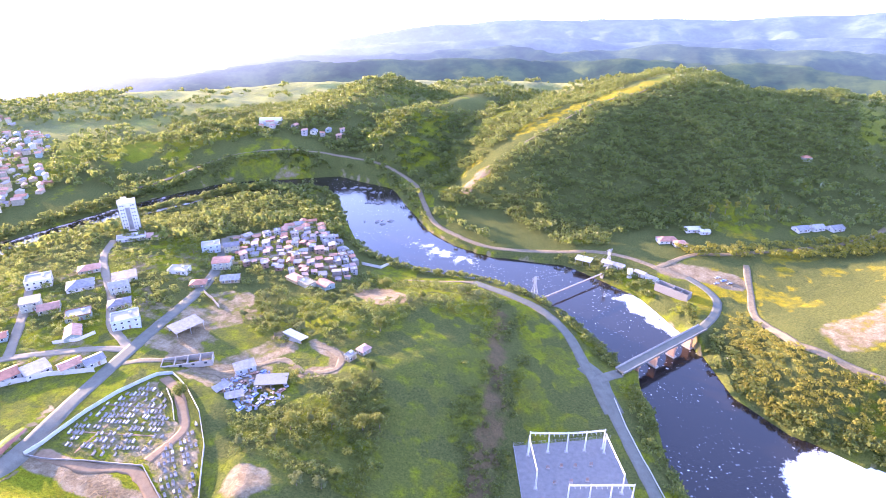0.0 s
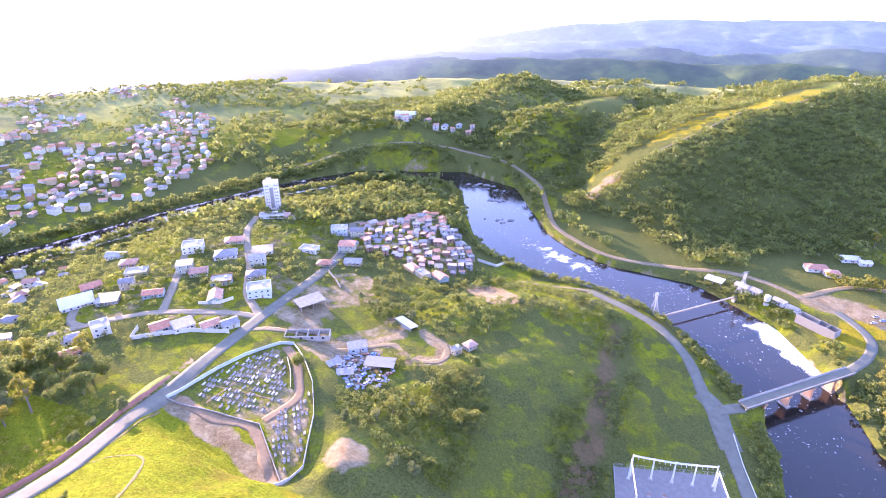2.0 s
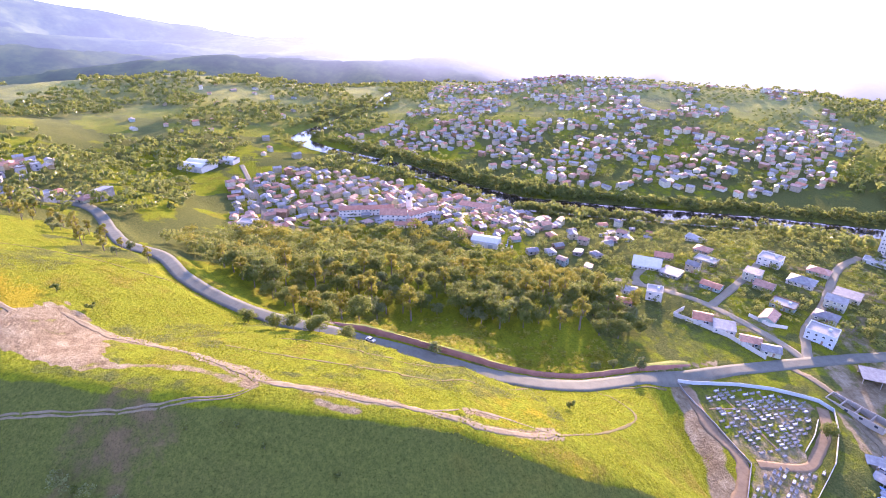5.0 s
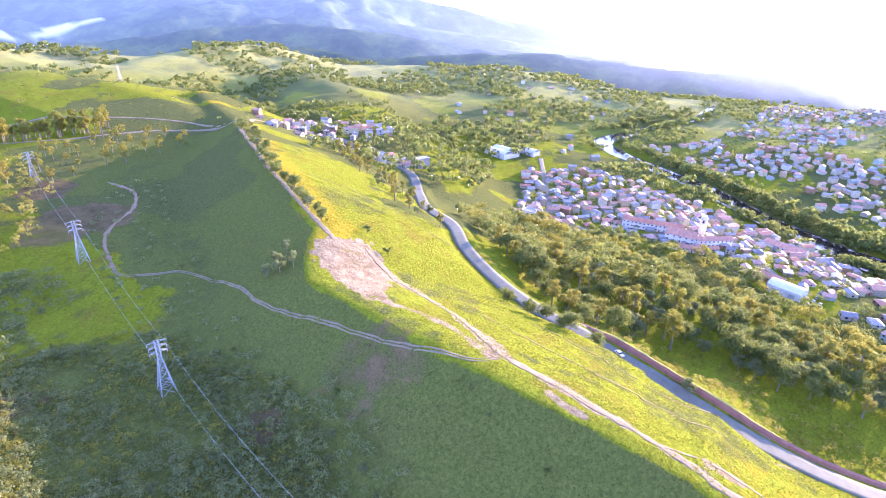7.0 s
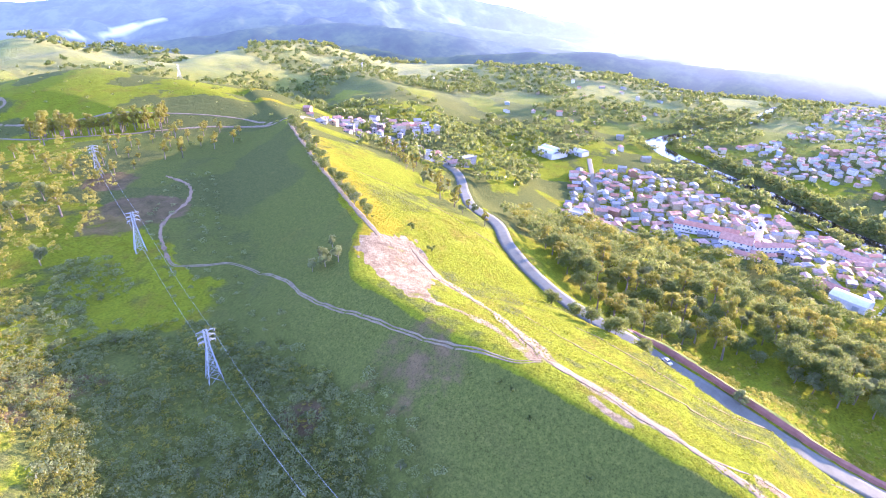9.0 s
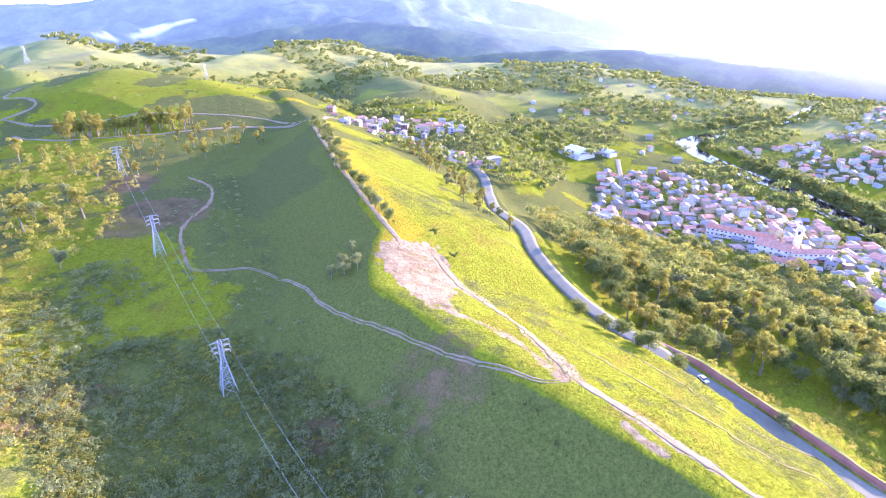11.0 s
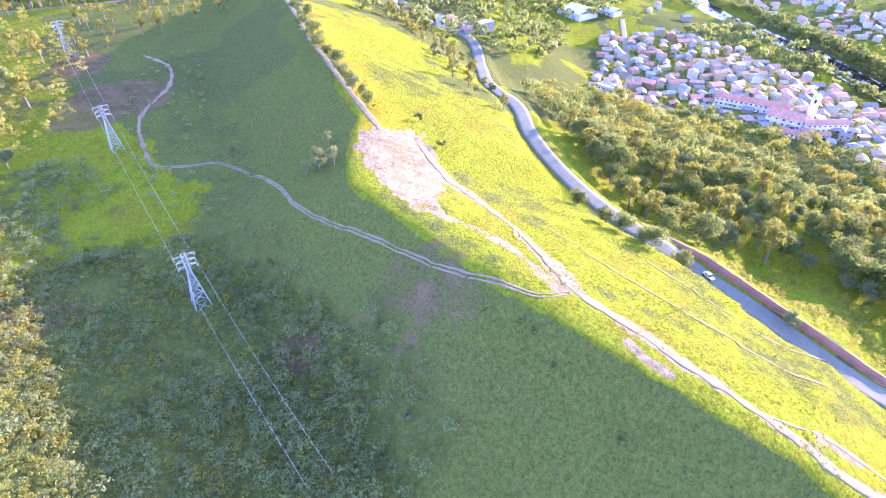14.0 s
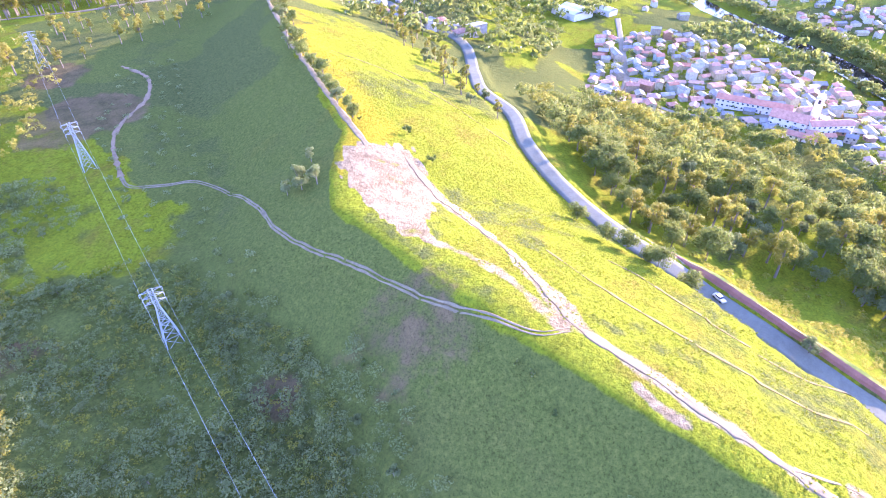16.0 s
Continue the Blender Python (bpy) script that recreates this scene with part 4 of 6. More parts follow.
def house(x, y, rot=0.0, w=10, d=8, floors=1, kind="gable", wall=None, roof=None, label="", group="", name="house", category="house", rise=None, win=None, panes=True):
    h = 2.9 * floors
    rise = (d / 2 * 0.45 if kind in ("gable", "hip") else 0.9) if rise is None else rise
    e = thing(name, x, y, rot=rot, label=label or "small rendered house with a pitched tiled roof", category=category, group=group)
    part("wall", walls(w, d, h, rise, kind), wall or MAT["wall"], e)
    if kind == "flat":
        bm = bmesh.new()
        for sx, sy, px, py in ((w + 0.1, 0.2, 0, d / 2), (w + 0.1, 0.2, 0, -d / 2), (0.2, d - 0.32, w / 2, 0), (0.2, d - 0.32, -w / 2, 0)):
            box(bm, px, py, h + 0.01, sx, sy, 0.75)
        part("parapet", bm, wall or MAT["wall"], e)
        part("roof", boxm(0, 0, h + 0.02, w - 0.3, d - 0.3, 0.12), roof or MAT["concrete"], e)
        bm = boxm(w * 0.2, d * 0.1, h + 0.14, 1.6, 1.6, 1.3, bevel=0.1)
        part("water_tank", bm, MAT["blue_white"], e)
    else:
        geo = {"gable": gable, "hip": hip, "shed": shed_roof}[kind](w, d, h, rise)
        part("roof", geo, roof or MAT["roof"], e)
    part("door", boxm(w * 0.12, -d / 2 - 0.03, 0.02, 1.0, 0.1, 2.1), MAT["door"], e)
    n = max(2, int(w / 3.4)) if win is None else win
    for fl in range(floors):
        for i in range(n):
            px = -w / 2 + w * (i + 0.5) / n
            if fl == 0 and abs(px - w * 0.12) < 1.2:
                continue
            wd = part("window", boxm(px, -d / 2 - 0.02, fl * 2.9 + 1.0, 1.5, 0.10, 1.25), MAT["frame"] if panes else MAT["pane"], e)
            if panes:
                part("pane", boxm(px, -d / 2 - 0.075, fl * 2.9 + 1.1, 1.26, 0.02, 1.05), MAT["pane"], wd)
        for side in (-1, 1):
            wd = part("window", boxm(side * (w / 2 + 0.02), 0, fl * 2.9 + 1.0, 0.10, 1.5, 1.25), MAT["frame"] if panes else MAT["pane"], e)
            if panes:
                part("pane", boxm(side * (w / 2 + 0.075), 0, fl * 2.9 + 1.1, 0.02, 1.26, 1.05), MAT["pane"], wd)
    return e


# residential blocks on the rise: x, y, turn, width, depth, floors
BLOCK_A = [(-372, 252, 20, 14, 9, 1), (-338, 236, 38, 11, 9, 1), (-318, 226, 38, 14, 9, 1), (-331, 202, 60, 12, 9, 1), (-302, 192, 38, 12, 10, 1), (-306, 209, 38, 8, 7, 2),
           (-281, 207, 38, 12, 7, 1), (-309, 267, 38, 14, 11, 2), (-277, 240, 38, 11, 9, 1), (-289, 240, 38, 10, 8, 2), (-280, 268, 38, 15, 12, 1), (-293, 291, 38, 13, 9, 1),
           (-254, 236, 38, 13, 10, 1), (-242, 218, 128, 12, 8, 1)]
BLOCK_B = [(-261, 284, 38, 14, 10, 1), (-252, 268, 38, 11, 9, 2), (-240, 252, 38, 12, 9, 1), (-222, 234, 38, 14, 11, 2), (-237, 306, 8, 13, 8, 1), (-273, 165, 60, 9, 9, 2),
           (-281, 153, 60, 9, 7, 1), (-267, 143, 60, 12, 6, 1), (-246, 180, 60, 10, 9, 1), (-235, 186, 60, 11, 9, 1), (-221, 192, 60, 10, 7, 1), (-212, 197, 60, 9, 7, 1)]
BLOCK_C = [(-215, 293, 20, 10, 7, 1), (-241, 352, 30, 13, 9, 2), (-226, 355, 30, 11, 8, 2), (-216, 324, 20, 12, 9, 2), (-199, 305, 20, 12, 8, 1), (-156, 313, 150, 12, 7, 1),
           (-146, 308, 150, 11, 7, 1), (-134, 310, 150, 10, 8, 1), (-140, 213, 38, 10, 6, 1), (-293, 358, 20, 14, 9, 1), (-83, 233, 60, 6, 5, 1), (-88, 226, 60, 5, 4, 1)]
looks = {(-372, 252): ("gable", MAT["white"], MAT["fibre"], "white house with a steep gabled grey roof"), (-331, 202): ("gable", MAT["wall"], MAT["tile"], "cream house under weathered red tiles"),
         (-309, 267): ("flat", MAT["white"], None, "white two-storey flat-roofed house with parapet"), (-280, 268): ("hip", MAT["white"], MAT["fibre"], "large white house with a pale hipped roof"),
         (-222, 234): ("flat", MAT["blue_white"], None, "pale blue two-storey house with a roof terrace"), (-273, 165): ("flat", MAT["white"], None, "tall white two-storey house with flat roof"),
         (-237, 306): ("flat", MAT["white"], None, "low white flat-roofed building by the road"), (-246, 180): ("gable", MAT["white"], MAT["tile"], "white walled house with red tiled roof"),
         (-235, 186): ("shed", MAT["white"], MAT["fibre"], "white building with a grey sloping roof"), (-140, 213): ("shed", MAT["blue_white"], MAT["fibre"], "pale blue shack beside the scrap yard"),
         (-293, 291): ("hip", MAT["wall"], MAT["tile"], "house with a broad red hipped roof"), (-281, 207): ("gable", MAT["wall"], MAT["tile"], "low house with a bright red tiled roof"),
         (-221, 192): ("gable", MAT["wall"], MAT["tile"], "small house with an orange tiled roof"), (-241, 352): ("flat", MAT["blue_white"], None, "turquoise-white two-storey corner building")}
for i, (x, y, a, w, d, fl) in enumerate(BLOCK_A + BLOCK_B + BLOCK_C):
    kind, wl_, rf, lab = looks.get((x, y), (("gable", "hip", "flat", "gable", "shed")[i % 5], None, None, ""))
    if not lab:
        lab = {"gable": "rendered house with a gabled tile roof", "hip": "rendered house with a hipped tile roof", "flat": "plain rendered house with a flat concrete roof",
               "shed": "small house with a sloping sheet roof"}[kind]
    house(x, y, a, w, d, fl, kind, wl_, rf, lab, "houses on the rise")

# white steep-roofed hall
hall = house(-318, 183, 60, 18, 12, 1, "gable", MAT["white"], MAT["white"], "large white hall with a bright white gabled roof", rise=4.5, name="hall", category="hall")


def garden_wall(points, h=2.0, t=0.2, material=None, label="white rendered garden wall", name="garden_wall"):
    e = thing(name, points[0][0], points[0][1], label=label, category="wall")
    base = e.location.copy()
    for (ax, ay), (bx, by) in zip(points, points[1:]):
        n = max(1, int(math.hypot(bx - ax, by - ay) / 6))
        for i in range(n):
            p, q = [Vector((ax + (bx - ax) * u, ay + (by - ay) * u, 0)) for u in (i / n, (i + 1) / n)]
            p.z, q.z = float(ground(p.x, p.y)), float(ground(q.x, q.y))
            dirn = (q - p).xy.normalized()
            s = Vector((-dirn.y, dirn.x, 0)) * t / 2
            v = []
            for c in (p - s, q - s, q + s, p + s):
                v.append(c - base - Vector((0, 0, 1.0)))
            for c in (p - s, q - s, q + s, p + s):
                v.append(c - base + Vector((0, 0, h)))
            part("wall_section", ([tuple(c) for c in v], [(3, 2, 1, 0), (4, 5, 6, 7), (0, 1, 5, 4), (1, 2, 6, 5), (2, 3, 7, 6), (3, 0, 4, 7)]), material or MAT["white"], e)
    return e


garden_wall([(-252, 166), (-240, 176), (-228, 184), (-207, 191)], 2.6)
garden_wall([(-252, 166), (-258, 176)], 2.6)
garden_wall([(-247, 209), (-236, 214), (-232, 222)], 2.0)
garden_wall([(-262, 240), (-250, 228), (-243, 226)], 1.8, material=MAT["concrete"], label="grey block garden wall")
garden_wall([(-127, 366), (-112, 366), (-108, 378)], 2.2)
garden_wall([(-205, 283), (-195, 276), (-186, 268)], 2.4, material=MAT["concrete"], label="grey block wall beside the road")

# copies of a few house types for the dense quarters
TYPES = [house(9000 + 40 * i, 9000, 0, w, d, fl, kind, MAT["poor"] if "block" in lab else None, None, lab, grp, panes=False) for i, (w, d, fl, kind, lab, grp) in enumerate([
    (8, 6.5, 1, "gable", "small crowded house with a tiled gable roof", "crowded houses"), (9, 7, 2, "shed", "two-storey block house with a sheet roof", "crowded houses"),
    (7, 6, 1, "shed", "low block house with a rusty sheet roof", "crowded houses"), (9, 7.5, 2, "gable", "two-storey rendered town house with tiled roof", "crowded houses"),
    (10, 8, 1, "hip", "town house with a hipped tile roof", "crowded houses"), (8, 7, 2, "flat", "flat-roofed two-storey block house", "crowded houses")])]


REST = []


def quarter(poly, spacing, seed, base_rot, types, scale=(0.85, 1.2), limit=400, jitter=10, gap=5.0, nearest=300):
    """Houses crowded into a quarter; those past the nearest ones are joined later."""
    rng = np.random.default_rng(seed)
    out = sorted(scatter(poly, spacing, rng, limit, lambda x, y: off_road(x, y, gap)), key=lambda p: p[0] * p[0] + p[1] * p[1])
    for x, y in out[:nearest]:
        s = rng.uniform(*scale)
        copy_thing(TYPES[types[rng.integers(len(types))]], at(x, y, base_rot + rng.integers(4) * 90 + rng.normal(0, jitter), s))
    REST.extend(out[nearest:])
    return out


HOUSE_AT = [(b[0], b[1]) for b in BLOCK_A + BLOCK_B + BLOCK_C]
HOUSE_AT += quarter([(-246, 372), (-213, 408), (-190, 432), (-150, 396), (-124, 352), (-126, 320), (-160, 318), (-180, 326), (-221, 335)], 6.4, 5, 25, [0, 1, 2, 2, 5, 2], (0.55, 0.8), 170, 12, 3.4, 100)
CHURCH = [(-468, -20), (-425, -5), (-412, 50), (-430, 75), (-475, 62), (-470, 20)]
WEST = [(-408, -70), (-415, -104), (-560, -135), (-600, -70), (-560, 40), (-500, 115), (-440, 170), (-395, 130), (-362, 95), (-385, 70), (-412, 55), (-430, -10), (-432, -50)]
HOUSE_AT += quarter(WEST, 8.3, 6, 20, [0, 3, 0, 4, 4, 2], (0.62, 1.0), 330, 14, 4.6, 75)
HOUSE_AT += quarter([(-405, -330), (-455, -395), (-520, -372), (-590, -300), (-560, -270), (-480, -268), (-440, -280)], 9.5, 9, 30, [0, 3, 4, 5], (0.65, 1.0), 60, 20, 4.6, 28)
HOUSE_AT += quarter([(-452, -262), (-438, -196), (-420, -190), (-404, -205), (-425, -270)], 13, 10, 60, [1, 4, 5], (1.0, 1.4), 8, 10, 5.5)
HOUSE_AT += quarter([(-345, 105), (-318, 146), (-345, 170), (-410, 250), (-440, 215), (-395, 135)], 12, 13, 50, [0, 3, 4, 2], (0.7, 1.0), 22, 40, 5.5, 20)
HOUSE_AT += quarter([(-345, 622), (-350, 640), (-240, 660), (-235, 640)], 11, 12, 10, [0, 1, 4], (0.8, 1.2), 26, 10, 5, 8)
for e in TYPES:
    for o in (*e.children_recursive, e):
        bpy.data.objects.remove(o)


def far_houses(name, pts, seed, label):
    """Roof-and-wall blocks of the distant town, in one mesh."""
    rng = np.random.default_rng(seed)
    v, f, mi = [], [], []
    for x, y in pts:
        w, d, fl = rng.uniform(5, 10.5), rng.uniform(4.5, 7.5), 1 + (rng.uniform() > 0.75)
        z, a = float(ground(x, y)), rng.integers(2) * math.pi / 2 + rng.normal(0.5, 0.25)
        rise = d * 0.2
        for geo, k in ((walls(w, d, 2.9 * fl, rise, "gable"), 0), (gable(w, d, 2.9 * fl, rise), 1)):
            o = len(v)
            v += [(x + p * math.cos(a) - q * math.sin(a), y + p * math.sin(a) + q * math.cos(a), z + r) for p, q, r in geo[0]]
            f += [tuple(o + i for i in g) for g in geo[1]]
            mi += [k] * len(geo[1])
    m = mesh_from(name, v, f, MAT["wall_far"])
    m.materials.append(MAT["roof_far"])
    m.polygons.foreach_set("material_index", mi)
    return tagged(new(name, m), label, "houses", kind="stuff")


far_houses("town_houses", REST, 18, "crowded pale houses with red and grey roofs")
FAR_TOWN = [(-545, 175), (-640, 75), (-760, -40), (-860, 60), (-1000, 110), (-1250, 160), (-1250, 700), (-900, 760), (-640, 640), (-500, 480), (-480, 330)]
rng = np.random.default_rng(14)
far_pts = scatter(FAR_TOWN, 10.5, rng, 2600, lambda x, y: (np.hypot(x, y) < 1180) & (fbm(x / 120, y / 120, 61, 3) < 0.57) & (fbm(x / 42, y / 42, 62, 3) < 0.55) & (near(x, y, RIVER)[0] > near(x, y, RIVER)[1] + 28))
far_houses("distant_town", far_pts, 15, "houses of the town across the river, paled for haze")
rng = np.random.default_rng(16)
edge_pts = scatter([(-600, -200), (-640, -60), (-800, -140), (-1000, -60), (-1100, -260), (-800, -330)], 34, rng, 80, lambda x, y: fbm(x / 90, y / 90, 63, 3) > 0.52)
far_houses("distant_hamlet", edge_pts, 17, "scattered distant houses among trees on the hills")


# ---- bridge ----
def bridge():
    a, b = Vector((52.5, 266, 9.7)), Vector((108, 320, 9.8))
    d = b - a
    L, ang = d.xy.length, math.degrees(math.atan2(d.y, d.x))
    e = thing("bridge", a.x, a.y, a.z, ang, label="grey concrete road bridge on stout piers", category="bridge")
    part("deck", boxm(L / 2, 0, -0.9, L, 6.0, 0.9), MAT["asphalt"], e)
    for s in (-1, 1):
        part("pavement", boxm(L / 2, s * 2.6, 0.0, L, 0.6, 0.16), MAT["concrete"], e)
        part("parapet", boxm(L / 2, s * 2.98, 0.0, L, 0.16, 0.7), MAT["concrete"], e)
        bm = boxm(L / 2, s * 2.0, -1.9, L, 0.6, 1.0)
        part("girder", bm, MAT["concrete"], e)
    for x in (14, 31, 48, 64):
        p = part("pier", boxm(x, 0, -12.5, 1.4, 4.4, 9.9, bevel=0.15), MAT["orange_lit_concrete"], e, "concrete pier coloured orange as if by low sun")
        part("pier_cap", boxm(x, 0, -2.6, 1.8, 5.6, 0.7), MAT["orange_lit_concrete"], p)
        part("footing", boxm(x, 0, -12.5, 2.8, 6.0, 3.6), MAT["concrete"], p)


# Orange of the low sun is put into the piers' concrete colour.
MAT["orange_lit_concrete"] = plain("orange_sunlight_concrete", (0.50, 0.28, 0.17), 0.9, 0.2, 0.6)
MAT["field"] = plain("red_ploughed_soil", (0.24, 0.11, 0.075), 0.95, 0.25, 0.3)
bridge()


def earth_bank(line, inner, height, label):
    """A raw cut bank along the left edge of a road."""
    q = dense(line, 2.5)
    tan = np.gradient(q, axis=0)
    tan /= np.linalg.norm(tan, axis=1)[:, None]
    nor = np.stack([-tan[:, 1], tan[:, 0]], 1)
    fade = np.minimum(1, np.minimum(np.arange(len(q)), np.arange(len(q))[::-1]) / 8)
    wob = vnoise(q[:, 0] / 5, q[:, 1] / 5, 97) * 0.8
    cols = []
    for o, hh in ((0, -0.4), (0.5, 0.5), (1.3 , 1.0), (2.6, 1.02), (6.5, -0.3)):
        p = q + nor * (inner + o + wob)[:, None]
        cols.append(np.column_stack([p, ground(p[:, 0], p[:, 1]) + hh * (height if hh > 0 else 1) * (fade if hh > 0 else 1)]))
    m = len(cols)
    v = np.stack(cols, 1).reshape(-1, 3)
    f = [(i * m + j, i * m + j + 1, (i + 1) * m + j + 1, (i + 1) * m + j) for i in range(len(q) - 1) for j in range(m - 1)]
    me_ = mesh_from("earth_bank", v, f, MAT["field"])
    me_.materials.append(MAT["verge"])
    me_.polygons.foreach_set("material_index", [1 if k % (m - 1) >= 2 else 0 for k in range(len(f))])
    return tagged(new("earth_bank", me_), label, "earth bank", kind="structure")


MAT["verge"] = plain("verge_grass", (0.15, 0.16, 0.025), 0.95, 0.35, 0.9, relief=0.5)
earth_bank([(-205, -24), (-196, -14), (-184, 8), (-174, 40), (-176, 75), (-190, 115), (-198, 150)], 4.9, 2.0, "raw brown earth bank cut beside the hillside road")

# ---- lattice towers and their lines ----
def tower(x, y, h=24, base=5.0, rot=0.0, arms=3, arm=3.2, label="grey steel lattice power pylon", z=None):
    e = thing("pylon", x, y, z, rot, label=label, category="pylon", group="power pylons")
    waist, top = h * 0.68, 0.55

    def half(zz):
        return base / 2 + (top - base / 2) * min(1, zz / waist)
    levels = [-0.6, h * 0.16, h * 0.31, h * 0.44, h * 0.56, h * 0.68, h * 0.78, h * 0.88, h]
    for sx, sy in ((-1, -1), (1, -1), (1, 1), (-1, 1)):
        v = [(sx * half(zz) + a, sy * half(zz) + b, zz) for zz in (-0.6, waist, h) for a, b in ((-0.1, -0.1), (0.1, -0.1), (0.1, 0.1), (-0.1, 0.1))]
        part("leg", (v, [(3, 2, 1, 0), (8, 9, 10, 11)] + [(o + i, o + (i + 1) % 4, o + 4 + (i + 1) % 4, o + 4 + i) for o in (0, 4) for i in range(4)]), MAT["steel"], e)
    for k in range(4):
        bm = bmesh.new()
        c, s = math.cos(k * math.pi / 2), math.sin(k * math.pi / 2)
        for z0, z1 in zip(levels, levels[1:]):
            h0, h1 = half(z0), half(z1)
            for u in (-1, 1):
                p, q = (u * h0, -h0, z0), (-u * h1, -h1, z1)
                bar(bm, (p[0] * c - p[1] * s, p[0] * s + p[1] * c, z0), (q[0] * c - q[1] * s, q[0] * s + q[1] * c, z1), 0.06)
            bar(bm, (-h1 * c + h1 * s, -h1 * s - h1 * c, z1), (h1 * c + h1 * s, h1 * s - h1 * c, z1), 0.06)
        tagged(part("bracing", bm, MAT["steel"], e), kind="stuff")
    for i in range(arms):
        zz = h - 0.2 - i * h * 0.10
        bm = bmesh.new()
        ln = arm * (1.0 if i else 1.08)
        for u in (-1, 1):
            for v in (-0.5, 0.5):
                bar(bm, (u * 0.4, v, zz), (u * ln, 0, zz), 0.07)
                bar(bm, (u * 0.4, v, zz + 0.9 - (0.9 if i == 0 else 0)), (u * ln, 0, zz), 0.05)
            bar(bm, (u * ln, 0, zz), (u * ln, 0, zz - 1.1), 0.08, 6)
        tagged(part("crossarm", bm, MAT["steel"], e), kind="stuff")
    return e


def wire(name, a, b, sag=3.0, r=0.028, label="thin pale power cable"):
    a, b = Vector(a), Vector(b)
    n, v, f = 20, [], []
    side = Vector((-(b - a).y, (b - a).x, 0)).normalized()
    for i in range(n + 1):
        u = i / n
        p = a.lerp(b, u) - Vector((0, 0, 4 * sag * u * (1 - u)))
        for c in range(3):
            q = p + (side * math.cos(c * 2.094) + Vector((0, 0, math.sin(c * 2.094)))) * r
            v.append(tuple(q))
    for i in range(n):
        for c in range(3):
            f.append((i * 3 + c, i * 3 + (c + 1) % 3, (i + 1) * 3 + (c + 1) % 3, (i + 1) * 3 + c))
    return tagged(new(name, mesh_from(name, v, f, MAT["wire"])), label, "cable", group="power lines")


MAT["wire"] = plain("aluminium_cable", (0.34, 0.34, 0.34), 0.5, 0.05, 1, 0.4)
PA, PB = (-100.5, -132.5), (-148.0, -231.0)
line_rot = math.degrees(math.atan2(PB[1] - PA[1], PB[0] - PA[0])) + 90
tower(*PA, h=19, base=4.6, rot=line_rot, arm=2.6)
tower(*PB, h=19, base=4.6, rot=line_rot, arm=2.6)
c, s = math.cos(radians(line_rot)), math.sin(radians(line_rot))
ends = [(-66, -58), PA, PB, (-205, -345)]
hts = [float(ground(*p)) + 17.5 for p in ends]
for (p, zp), (q, zq) in zip(zip(ends, hts), list(zip(ends, hts))[1:]):
    for u in (-2.5, 2.5):
        wire("power_cable", (p[0] + c * u, p[1] + s * u, zp), (q[0] + c * u, q[1] + s * u, zq), 3.0)
tower(-205, -345, 19, 4.6, line_rot, arm=2.6)
tower(3.4, 340, 17, 5.0, 40, 2, 2.4, "grey lattice tower at the river crossing")
tower(57, 397, 17, 5.0, 40, 2, 2.4, "grey lattice tower on the far bank")
for u in (-2.0, 2.0):
    wire("power_cable", (3.4 + u * 0.7, 340 - u * 0.7, float(ground(3.4, 340)) + 15.5), (57 + u * 0.7, 397 - u * 0.7, float(ground(57, 397)) + 15.5), 2.5)
for x, y, h in ((-574, -721, 20), (-420, -880, 21), (-774, -543, 16)):
    tower(x, y, h, 5, 20, 3, 3.2, "distant lattice power pylon on a hilltop")


def pipe_bridge():
    a, b = Vector((8, 345, 5.0)), Vector((54, 392, 5.0))
    d = b - a
    L = d.length
    e = thing("pipe_bridge", a.x, a.y, a.z, math.degrees(math.atan2(d.y, d.x)), label="slender rusty pipe bridge over the river", category="footbridge")
    for s in (-1, 1):
        bm = bmesh.new()
        bar(bm, (0, s * 0.5, 0), (L, s * 0.5, 0), 0.22, 8)
        part("pipe", bm, MAT["rust"], e)
    for i in range(9):
        part("cross_tie", boxm(L * (i + 0.5) / 9, 0, -0.4, 0.25, 1.5, 0.2), MAT["rust"], e)
    part("walkway", boxm(L / 2, 0, 0.24, L, 1.0, 0.08), MAT["concrete"], e)
    for u in (0.02, 0.98):
        part("abutment", boxm(L * u, 0, -6, 1.6, 2.4, 5.7), MAT["concrete"], e)


pipe_bridge()

# ---- switchyard ----
yard = new("switchyard_slab", mesh_from("switchyard_slab", [(-2, 201, 8.25), (42.0, 214, 8.25), (50, 182, 8.25), (55, 160, 8.25), (7, 155, 8.25)] + [(-2, 201, 7), (42.0, 214, 7), (50, 182, 7), (55, 160, 7), (7, 155, 7)],
           [(4, 3, 2, 1, 0), (0, 1, 6, 5), (1, 2, 7, 6), (2, 3, 8, 7), (3, 4, 9, 8), (4, 0, 5, 9)], MAT["gravel"]))
tagged(yard, "grey gravel switchyard floor with worn patches", "yard", kind="structure")


